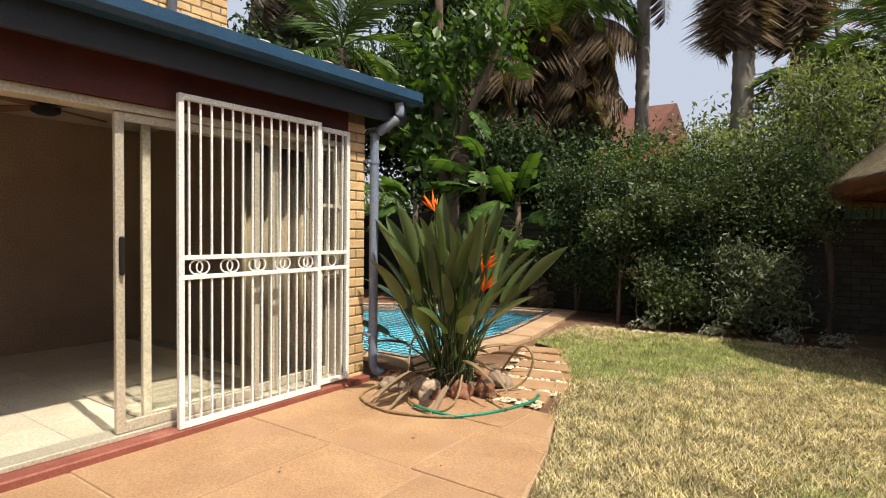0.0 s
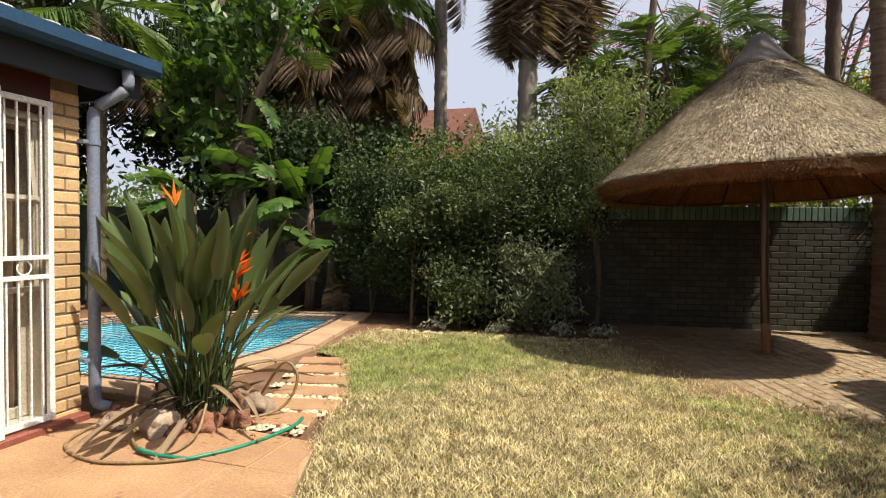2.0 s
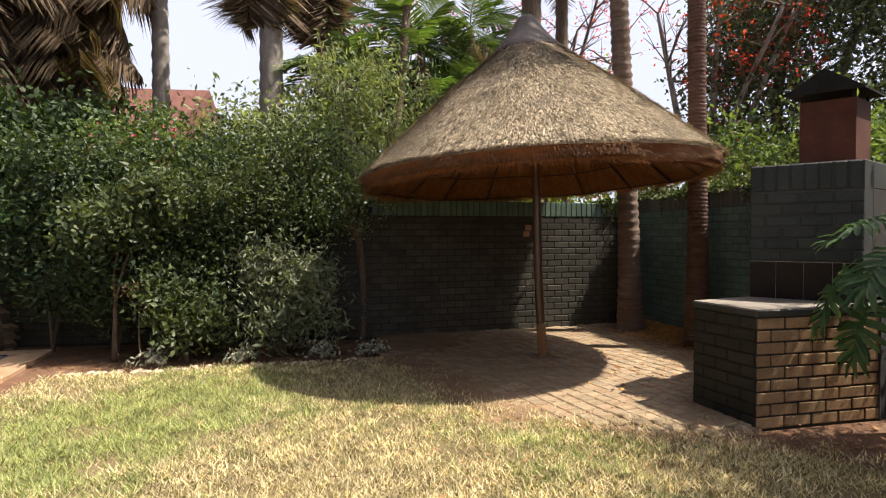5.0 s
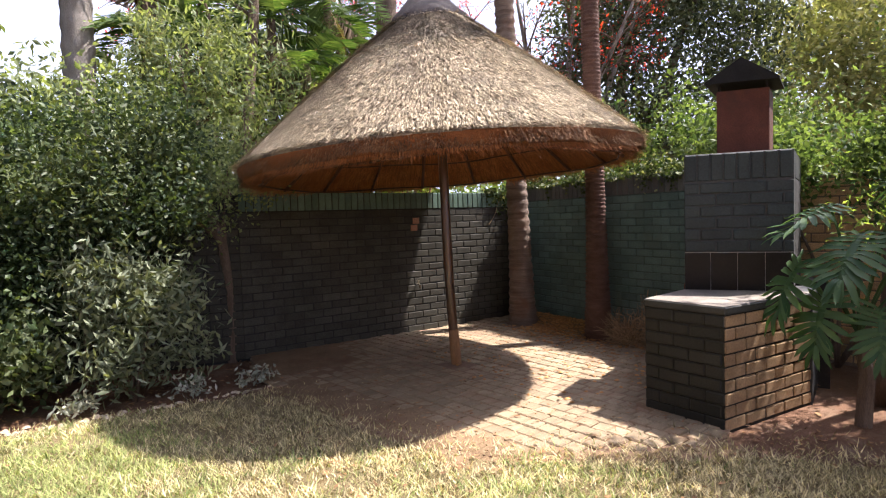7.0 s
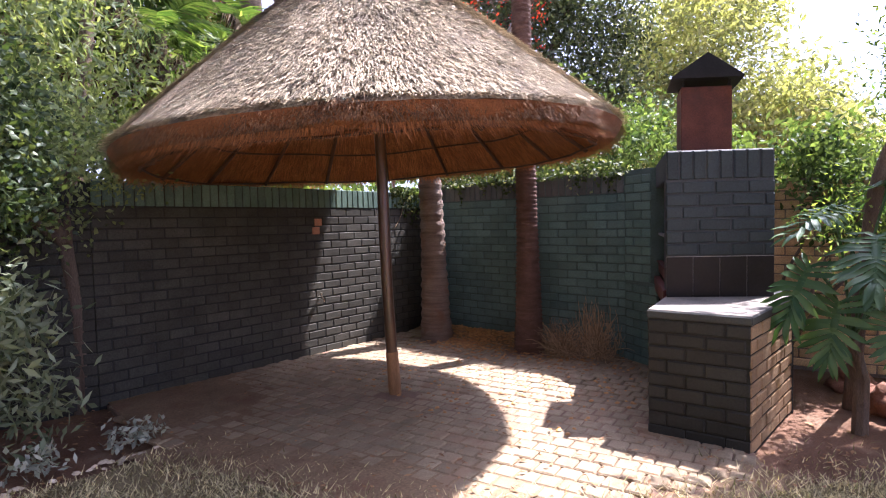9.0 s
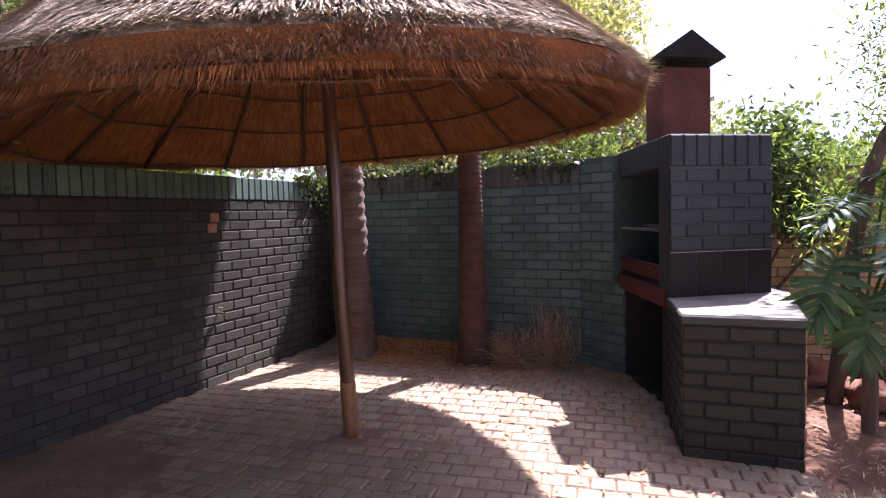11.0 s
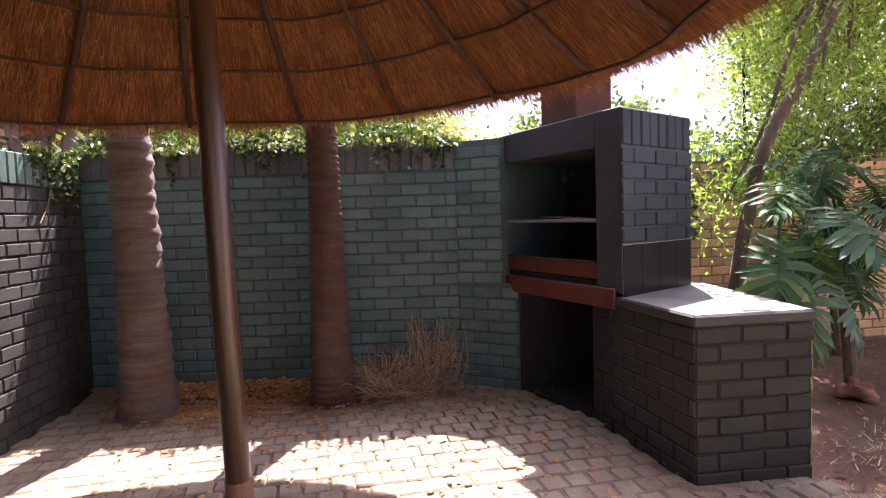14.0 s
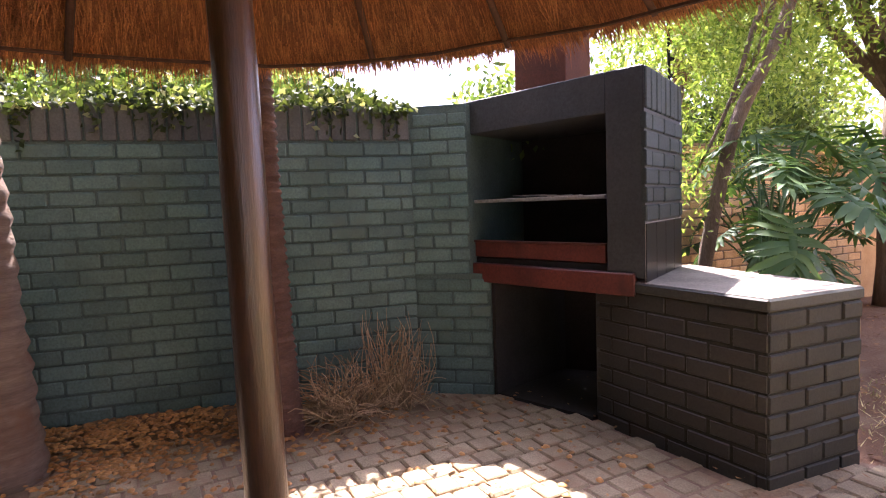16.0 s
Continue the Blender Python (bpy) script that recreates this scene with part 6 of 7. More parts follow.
def philodendron(base, leaves, label):
    """Stem, and for every leaf (x, y, z, azimuth, pitch, size) a stalk and a blade."""
    t = root("philodendron", base, label, "plant", "cut-leaf plants by the counter")
    b = Vector(base)
    head = b + Vector((0.02, 0.05, 0.62))
    part("stem", tube_bm([b, b + Vector((0.05, 0.0, 0.35)), head], [0.05, 0.045, 0.035], 8, wobble=0.2), BARK, t)
    for k, (x, y, z, az, pitch, size) in enumerate(leaves):
        end = Vector((x, y, z))
        m = head.lerp(end, 0.55) + Z * 0.1
        part("stalk", tube_bm(smooth_line([head, m, end], 3), 0.009, 5), PHILO, t)
        o = new("leaf", PHILO_LEAVES[k % 3])
        o.parent = t
        o.matrix_parent_inverse = t.matrix_basis.inverted()
        o.matrix_basis = Matrix.Translation(end) @ pose(0, 0, 0, (k * 37) % 30 - 15, pitch, az) @ Matrix.Diagonal((size * 0.72, size * 0.72, size * 0.72, 1))


def spread_leaves(base, n, reach, low, high, seed):
    r = random.Random(seed)
    out = []
    for k in range(n):
        a = 2 * math.pi * k * 0.382 + r.uniform(-0.3, 0.3)
        d = reach * r.uniform(0.5, 1.0)
        out.append((base[0] + math.cos(a) * d, base[1] + math.sin(a) * d, r.uniform(low, high), math.degrees(a), r.uniform(5, 50), r.uniform(0.75, 1.1)))
    return out


philodendron((3.95, 5.95, -0.03), [(3.60, 6.15, 1.08, 150, 52, 1.05), (3.78, 6.07, 1.46, 150, 10, 1.0), (3.66, 5.82, 1.27, 190, 30, 1.1), (3.8, 5.55, 1.3, 240, 30, 1.0), (4.15, 5.6, 1.45, 300, 10, 0.9), (3.75, 5.75, 0.8, 215, 60, 0.8), (4.2, 5.85, 1.62, 20, 5, 1.05), (3.95, 5.7, 1.6, 260, 15, 1.0), (4.3, 5.65, 1.1, 320, 45, 1.0), (3.62, 6.0, 0.86, 175, 62, 0.95)], "cut-leaf philodendron with large glossy green leaves")
philodendron((4.6, 5.15, -0.03), spread_leaves((4.6, 5.15), 17, 0.6, 0.8, 1.75, 4), "cut-leaf philodendron with large glossy green leaves")
philodendron((5.5, 4.7, -0.03), spread_leaves((5.5, 4.7), 14, 0.6, 0.7, 1.5, 6), "cut-leaf philodendron against the yellow wall")


# palms and bare trees in the background
def dead_palm():
    t = palm("palm_tree", (-6.2, 14.4, -0.05), (-6.1, 14.5, 7.6), 0.26, 0.24, BARK, "shaggy palm with a skirt of hanging dead fronds", 4, 12, 0, scale=1.1)
    for k, (z, n) in enumerate(((7.4, 16), (6.8, 20), (6.2, 22), (5.6, 20), (5.1, 14))):
        palm_crown(t, (-6.1, 14.5, z), HANG_FROND, n, (15, 75), 20 + k, 1.2, "dead_frond")
    for px, py, low in ((-7.3, 13.2, 4.3), (-5.4, 15.0, 5.3)):
        t = palm("palm_tree", (px, py, -0.05), (px, py, 7.4), 0.22, 0.2, BARK, "shaggy palm with a skirt of hanging dead fronds", 17, 10, 0, scale=1.1)
        for k in range(4):
            palm_crown(t, (px, py, low + k * 0.55), HANG_FROND, 15, (15, 75), 80 + k, 1.2, "dead_frond")
    t = palm("palm_tree", (-8.2, 14.0, -0.05), (-8.1, 14.0, 5.4), 0.22, 0.2, BARK, "leafy palm beyond the pool", 14, 20, 8, scale=1.4)


dead_palm()
for k, (x, y, h, r, mat) in enumerate(((-3.9, 15.4, 9.0, 0.18, BARK_GREY), (-1.35, 13.0, 8.5, 0.21, BARK_GREY), (-0.45, 13.9, 8.5, 0.19, BARK), (4.1, 15.3, 9.0, 0.24, BARK), (5.1, 15.8, 9.0, 0.16, BARK))):
    t = palm("palm_tree", (x, y, -0.05), (x + 0.2 * math.sin(k), y, h), r, r * 0.85, mat, "tall palm trunk behind the wall with drooping dry fronds", 30 + k, 9, 5, "tall palms behind the wall", scale=1.2)
    if k in (1, 2):
        palm_crown(t, (x, y, h - 0.9), HANG_FROND, 9, (62, 92), 60 + k, 1.4, "dead_frond")
        palm_crown(t, (x, y, 6.7), HANG_FROND, 10, (66, 94), 70 + k, 1.2, "dead_frond")
for k, (x, y, z, s) in enumerate(((0.9, 14.6, 4.6, 0.9), (2.3, 14.8, 4.9, 0.9), (3.2, 14.2, 4.4, 0.8), (1.4, 13.5, 4.8, 0.85), (2.4, 13.7, 5.3, 0.8), (0.1, 13.3, 4.2, 0.8), (1.9, 13.1, 4.0, 0.7))):
    palm("palm_tree", (x, y, -0.05), (x, y, z), 0.09, 0.07, BARK, "slim feathery palm behind the thatch", 50 + k, 14, 4, "feathery palms", (-60, 30), s)


def seed_strands():
    """Hanging green seed strands of the palm behind the hedge."""
    for k, (x, y, z) in enumerate(((-0.35, 12.7, 4.4), (0.45, 12.6, 4.3))):
        s = root("palm_fruit_stalk", (x, y, z), "hanging bunch of greenish yellow palm fruit", "palm fruit", "fruit bunches")
        arm = smooth_line([(x - 0.4 + 0.2 * k, y + 0.3, z + 0.2), (x - 0.1, y, z + 0.35), (x, y, z)], 4)
        part("stalk", tube_bm(arm, 0.025, 6), BARK, s)
        n = 1500
        f = rng.uniform(0, 1, n)
        p = np.stack([x + rng.normal(0, 0.10, n) * (1.2 - f), y + rng.normal(0, 0.10, n) * (1.2 - f), z - f * 1.3], 1)
        attach(new("fruit", leaf_cloud("fruit", p, 0.05, 0.035, PALE_LEAF, 1.5)), s)


palm("palm_tree", (-10.6, 9.6, -0.05), (-10.5, 9.6, 8.2), 0.30, 0.27, BARK, "thick dark palm trunk beyond the house roof", 91, 12, 10, scale=1.4)
palm("palm_tree", (-8.4, 9.3, -0.05), (-8.4, 9.3, 5.2), 0.12, 0.1, BARK, "bushy green palm beyond the house corner", 92, 22, 6, "", (-65, 40), 1.25)
seed_strands()


def bare_tree(name, base, limbs, label, flowers, seed, r=0.1):
    """A nearly leafless tree that carries red blossom at its twig ends."""
    t = root(name, base, label, "tree")
    rr = random.Random(seed)
    ends = []
    for tip in limbs:
        b, e = Vector(base), Vector(tip)
        m = b.lerp(e, 0.5) + Vector((rr.uniform(-0.3, 0.3), rr.uniform(-0.3, 0.3), 0.5))
        line = smooth_line([b, m, e], 7)
        part("limb", tube_bm(line, np.linspace(r, r * 0.3, len(line)), 8, wobble=0.2), BARK_GREY, t, smooth=True)
        bm = bmesh.new()
        for k in range(22):
            p = Vector(line[rr.randrange(5, len(line))])
            d = Vector((rr.gauss(0, 1), rr.gauss(0, 1), rr.gauss(0.5, 0.6))).normalized() * rr.uniform(0.5, 1.3)
            q = p + d * 0.5 + Vector((0, 0, 0.06))
            tube_bm([p, q, p + d], [0.022, 0.014, 0.006], 4, bm)
            ends += [p + d, q]
            for _ in range(3):
                d2 = (d.normalized() + Vector((rr.gauss(0, 0.7), rr.gauss(0, 0.7), rr.gauss(0, 0.7)))).normalized() * rr.uniform(0.25, 0.6)
                tube_bm([q, q + d2], [0.009, 0.004], 3, bm)
                ends.append(q + d2)
        tagged(part("twig_spray", bm, BARK, t), kind="stuff")
    flowers = flowers * 2
    pts = np.array([tuple(rr.choice(ends)) for _ in range(flowers)]) + rng.normal(0, 0.05, (flowers, 3))
    attach(new("blossom", leaf_cloud("blossom", pts, 0.075, 0.035, RED_FLOWER, 0.2)), t)


bare_tree("coral_tree", (7.6, 13.6, -0.03), [(6.0, 13.2, 5.6), (7.0, 12.6, 6.4), (8.2, 12.2, 5.6), (7.4, 11.6, 5.2), (8.6, 13.4, 6.6)], "leafless coral tree with red blossom", 900, 3)
bare_tree("coral_tree", (4.9, 17.4, -0.03), [(3.4, 17.0, 7.4), (4.6, 16.8, 8.2), (6.4, 17.0, 7.6), (5.6, 16.4, 6.4), (7.2, 17.2, 6.6), (2.4, 17.6, 6.6)], "leafless coral tree with red blossom", 1300, 5)
bare_tree("coral_tree", (1.1, 17.4, -0.03), [(0.0, 17.0, 7.6), (1.4, 16.8, 7.8), (-1.0, 17.4, 6.4), (2.4, 17.4, 6.8)], "leafless coral tree with red blossom", 800, 8)


def leaning_tree():
    t = root("leaning_tree", (0.75, 12.6, -0.03), "thin dark leaning tree trunk behind the wall", "tree")
    line = smooth_line([(0.6, 12.6, -0.05), (0.75, 12.6, 2.0), (1.0, 12.7, 4.0), (1.2, 12.8, 6.6)], 6)
    part("trunk", tube_bm(line, np.linspace(0.11, 0.06, len(line)), 9, wobble=0.2), BARK, t, smooth=True)
    line = smooth_line([(-0.5, 13.4, 3.6), (-0.1, 13.2, 4.6), (0.5, 13.0, 4.9), (1.0, 12.8, 4.6)], 5)
    part("limb", tube_bm(line, np.linspace(0.05, 0.03, len(line)), 7, wobble=0.2), BARK, t, smooth=True)
    u = root("leaning_tree", (-5.9, 9.95, -0.03), "brown branching tree trunk beyond the pool", "tree")
    line = smooth_line([(-5.7, 9.9, -0.05), (-5.9, 9.95, 1.6), (-6.3, 10.0, 3.2), (-6.35, 10.0, 6.4)], 6)
    part("trunk", tube_bm(line, np.linspace(0.15, 0.08, len(line)), 10, wobble=0.2), BARK, u, smooth=True)
    line = smooth_line([(-5.95, 9.95, 1.9), (-5.7, 10.0, 3.4), (-5.0, 10.0, 4.8), (-4.7, 10.1, 6.6)], 6)
    part("limb", tube_bm(line, np.linspace(0.10, 0.05, len(line)), 9, wobble=0.2), BARK, u, smooth=True)
    pts = clumped([(-6.4, 10.0, 4.8, 0.7, 0.6, 0.9), (-5.2, 10.1, 5.2, 0.7, 0.6, 0.7), (-7.0, 10.0, 3.6, 0.6, 0.5, 0.8), (-6.2, 9.9, 2.9, 0.4, 0.4, 0.6)], 1500, 0.2, 0.3, 5)
    attach(new("crown", leaf_cloud("crown", pts, 0.24, 0.13, BANANA, 0.8)), u)


leaning_tree()


def banana_leaf_mesh(name, length, width, mat, droop, splits):
    """A long torn leaf along +x: stalk, midrib and strips both sides."""
    v, t = [], []

    def mid(f):
        return np.array([length * f * (1 - 0.2 * droop * f), 0, length * (0.25 * f - 0.6 * droop * f * f)])
    for k in range(12):
        a, b = mid(k / 12), mid((k + 1) / 12)
        w = 0.022 * (1 - k / 14)
        i = len(v)
        v += [a + [0, -w, 0], a + [0, w, 0], b + [0, w, 0], b + [0, -w, 0], a + [0, 0, -w], b + [0, 0, -w]]
        t += [(i, i + 3, i + 2), (i, i + 2, i + 1), (i, i + 4, i + 5), (i, i + 5, i + 3), (i + 1, i + 2, i + 5), (i + 1, i + 5, i + 4)]
    for s in (-1, 1):
        for k in range(splits):
            f0, f1 = 0.28 + 0.72 * k / splits, 0.28 + 0.72 * (k + 0.96) / splits
            w = width * (math.sin(math.pi * ((f0 + f1) / 2 - 0.22) / 0.84) ** 0.6)
            sag = rng.uniform(0.15, 0.6)
            a, b = mid(f0), mid(f1)
            d = np.array([0.12, s * 1.0, 0.12])
            i = len(v)
            v += [a, b, b + d * w * 0.5, a + d * w * 0.5, b + d * w * 0.95 + [0, 0, -sag * w], a + d * w * 0.95 + [0, 0, -sag * w]]
            t += [(i, i + 1, i + 2), (i, i + 2, i + 3), (i + 3, i + 2, i + 4), (i + 3, i + 4, i + 5)]
    return tris_mesh(name, np.array(v), np.array(t), mat)


def banana_plants():
    leaves = [banana_leaf_mesh("leaf", 1.3, 0.22, BANANA, d, n) for d, n in ((0.9, 7), (1.2, 12), (0.5, 4))]
    dead = banana_leaf_mesh("dead_leaf", 1.1, 0.2, DEAD_FROND, 1.2, 16)
    r = random.Random(12)
    for (x, y, z, n) in ((-5.2, 9.9, 2.5, 8), (-4.5, 10.0, 2.0, 8), (-6.6, 9.6, 2.0, 8), (-6.0, 10.1, 3.8, 6), (-4.2, 10.15, 1.2, 6)):
        t = root("banana_plant", (x, y, -0.03), "giant strelitzia with large torn paddle leaves by the pool", "plant", "large-leaved plants by the pool")
        part("stem", tube_bm([(x, y, -0.05), (x + 0.05, y, z * 0.5), (x, y, z)], [0.09, 0.075, 0.05], 9), BARK, t, smooth=True)
        for k in range(n):
            o = new("leaf", leaves[k % 3])
            o.parent = t
            o.matrix_parent_inverse = t.matrix_basis.inverted()
            a = -70 + r.uniform(-115, 115)
            o.matrix_basis = Matrix.Translation((x, y, z - 0.08 * k)) @ pose(0, 0, 0, r.gauss(0, 18), r.uniform(-55, 5), a)
        for k in range(2):
            o = new("dead_leaf", dead)
            o.parent = t
            o.matrix_parent_inverse = t.matrix_basis.inverted()
            o.matrix_basis = Matrix.Translation((x, y, z - 0.5)) @ pose(0, 0, 0, 0, r.uniform(35, 60), -70 + r.uniform(-60, 60))


banana_plants()


# ---- strelitzia bed ----
def strelitzia_leaf(name, stalk, blade, width, lean, curl):
    """One leaf: a thin stalk and a long boat-shaped blade, leaning towards +x."""
    v, t = [], []

    def mid(s):
        L = stalk + blade
        f = s / L
        return np.array([lean * L * f ** 1.6, 0, L * f * (1 - 0.28 * lean * f)])
    for k in range(8):
        a, b = mid(stalk * k / 8), mid(stalk * (k + 1) / 8)
        w = 0.009
        i = len(v)
        v += [a + [-w, -w, 0], a + [w, 0, 0], a + [-w, w, 0], b + [-w, -w, 0], b + [w, 0, 0], b + [-w, w, 0]]
        for j in range(3):
            q = (j + 1) % 3
            t += [(i + j, i + q, i + 3 + q), (i + j, i + 3 + q, i + 3 + j)]
    n = 10
    base = len(v)
    for k in range(n + 1):
        f = k / n
        c = mid(stalk + blade * f)
        w = width * (math.sin(math.pi * (0.06 + 0.94 * f) ** 0.8) ** 0.75 if f < 1 else 0.02)
        lift = w * curl
        v += [c + [-lift, -w, lift * 0.6], c + [0.004, 0, 0], c + [-lift, w, lift * 0.6]]
    for k in range(n):
        for j in (0, 1):
            i = base + k * 3 + j
            t += [(i, i + 1, i + 4), (i, i + 4, i + 3)]
    return tris_mesh(name, np.array(v), np.array(t), STRELITZIA, True)


def strelitzia():
    c = Vector((-2.34, 4.80, 0))
    s = root("strelitzia", c, "clump of bird-of-paradise with orange flowers among rocks", "plant")
    kinds = [strelitzia_leaf("leaf", st, bl, w, ln, cu) for st, bl, w, ln, cu in
             ((0.85, 0.55, 0.066, 0.14, 0.6), (0.9, 0.6, 0.07, 0.34, 0.5), (0.75, 0.55, 0.07, 0.6, 0.4), (0.65, 0.5, 0.062, 0.9, 0.4), (1.0, 0.5, 0.058, 0.06, 0.8), (0.55, 0.5, 0.064, 0.45, 0.5))]
    r = random.Random(21)
    for k in range(82):
        o = new("leaf", r.choices(kinds, (6, 5, 2, 1, 6, 3))[0])
        o.parent = s
        o.matrix_parent_inverse = s.matrix_basis.inverted()
        a = r.uniform(0, 360)
        rad = 0.20 * math.sqrt(r.uniform(0, 1))
        z = r.uniform(0.82, 1.14)
        o.matrix_basis = Matrix.Translation(c + Vector((rad * math.cos(radians(a)), rad * math.sin(radians(a)), 0.05))) @ pose(0, 0, 0, r.gauss(0, 13), r.gauss(3, 14), a + r.gauss(0, 60)) @ Matrix.Diagonal((z, z, z, 1))
    withered = strelitzia_leaf("withered_leaf", 0.45, 0.4, 0.03, 1.3, 1.2)
    withered.materials.clear()
    withered.materials.append(DEAD_FROND)
    for k in range(16):
        o = new("withered_leaf", withered)
        o.parent = s
        o.matrix_parent_inverse = s.matrix_basis.inverted()
        o.matrix_basis = Matrix.Translation(c + Vector((r.uniform(-0.2, 0.2), r.uniform(-0.2, 0.2), 0.12))) @ pose(0, 0, 0, r.gauss(0, 20), r.uniform(15, 48), r.uniform(0, 360)) @ Matrix.Diagonal((0.75, 0.75, 0.75, 1))
        o["label"] = "dry brown withered leaf"
    spike = bmesh.new()
    for k in range(9):
        d = Vector((0.55 + 0.06 * math.sin(k * 2), 0.35 * math.sin(k * 1.9), 0.5 + 0.6 * math.cos(k * 1.3) * 0.5)).normalized()
        tip = d * (0.13 + 0.02 * (k % 3))
        w = Vector((0, 0.010, 0))
        m = d * 0.07
        vs = [spike.verts.new(q) for q in ((0, 0, 0), m - w, tip, m + w, m + Vector((0, 0, 0.012)))]
        spike.faces.new((vs[0], vs[1], vs[4]))
        spike.faces.new((vs[1], vs[2], vs[4]))
        spike.faces.new((vs[2], vs[3], vs[4]))
        spike.faces.new((vs[3], vs[0], vs[4]))
    me = bpy.data.meshes.new("flower")
    spike.to_mesh(me)
    spike.free()
    finish(me, ORANGE)
    for k, (x, y, z, a) in enumerate(((-2.05, 4.78, 1.02, -20), (-2.12, 4.85, 1.26, 60), (-2.52, 4.72, 1.55, 150), (-2.02, 4.74, 0.86, -30), (-2.10, 4.80, 1.08, 10))):
        o = new("flower", me)
        o.parent = s
        o.matrix_parent_inverse = s.matrix_basis.inverted()
        o.matrix_basis = Matrix.Translation((x, y, z)) @ pose(0, 0, 0, 0, -15, a) @ Matrix.Diagonal((1.3, 1.3, 1.3, 1))
        o["label"] = "orange crane flower"
        part("flower_stalk", tube_bm([c + Vector((0.05, 0, 0.1)), c.lerp(Vector((x, y, z)), 0.6) + Z * 0.05, (x, y, z)], 0.007, 5), STRELITZIA, s)


strelitzia()


def rock(loc, size, mat, label, seed):
    bm = bmesh.new()
    bmesh.ops.create_icosphere(bm, subdivisions=3, radius=1)
    off = Vector((seed * 3.7, seed * 1.3, 0))
    for v in bm.verts:
        n = v.co.normalized()
        k = 0.8 + 0.55 * noise.noise(n * 1.5 + off) + 0.16 * noise.noise(n * 4 + off)
        v.co = Vector((n.x * size[0], n.y * size[1], n.z * size[2])) * k
    me = bpy.data.meshes.new("rock")
    bm.to_mesh(me)
    bm.free()
    finish(me, mat, True)
    o = new("rock", me)
    o.matrix_basis = pose(loc[0], loc[1], loc[2] + size[2] * 0.55, 0, 0, seed * 47)
    return tagged(o, label, "rock", "rocks")


for k, (x, y, a, b, h, m) in enumerate(((-2.66, 4.36, 0.15, 0.11, 0.09, PALE_ROCK), (-2.33, 4.36, 0.16, 0.12, 0.13, PALE_ROCK), (-2.08, 4.50, 0.14, 0.11, 0.11, ROCK), (-1.93, 4.66, 0.13, 0.10, 0.10, ROCK),
                                         (-2.48, 4.50, 0.12, 0.10, 0.09, ROCK), (-2.86, 4.52, 0.12, 0.10, 0.07, ROCK), (-1.98, 4.95, 0.16, 0.12, 0.12, PALE_ROCK), (-2.2, 5.15, 0.13, 0.12, 0.09, ROCK),
                                         (-2.62, 5.2, 0.15, 0.12, 0.1, ROCK), (-2.20, 4.36, 0.08, 0.07, 0.06, ROCK))):
    rock((x, y, -0.02), (a, b, h), m, "pale weathered garden rock beside the flower clump" if m is PALE_ROCK else "red-brown garden rock beside the flower clump", k + 1)
for k, (x, y, a, b, h) in enumerate(((4.5, 5.9, 0.22, 0.18, 0.16), (4.95, 5.5, 0.24, 0.2, 0.17), (5.0, 6.2, 0.2, 0.17, 0.15), (4.3, 5.3, 0.16, 0.14, 0.1))):
    rock((x, y, -0.03), (a, b, h), ROCK, "brown rock in the shaded bed", 20 + k)


def stepping_slabs():
    for k, (x, y, a, w, d) in enumerate(((-1.76, 4.86, 14, 0.58, 0.25), (-1.76, 5.22, 12, 0.60, 0.26), (-1.86, 5.58, 10, 0.62, 0.26), (-2.0, 5.94, 12, 0.56, 0.25), (-2.14, 6.30, 14, 0.54, 0.25), (-2.36, 6.64, 18, 0.48, 0.24))):
        bm = box_bm((-w / 2, -d / 2, -0.05), (w / 2, d / 2, 0.014), 0.012)
        bmesh.ops.transform(bm, matrix=pose(x, y, 0, 0, 0, a), verts=bm.verts)
        tagged(part("stepping_slab", bm, SLAB), "terracotta stepping slab set in pale pebbles", "paving slab", "stepping slabs")
    n = 3600
    x, y = rng.uniform(-2.75, -1.25, n), rng.uniform(4.62, 6.95, n)
    band = (x > -2.08 - (y - 4.7) * 0.26) & (x < -1.38 - (y - 4.7) * 0.30 + 0.06 * np.sin(y * 5))
    rowy = np.abs(((y - 0.2 * (x + 1.8) - 4.68) % 0.36) - 0.0)
    near = (np.minimum(rowy, 0.36 - rowy) < 0.06) | ((x > -1.52 - (y - 4.7) * 0.30) & (rng.uniform(size=n) < 0.5))
    k = band & near
    x, y = x[k], y[k]
    return x, y


px, py = stepping_slabs()


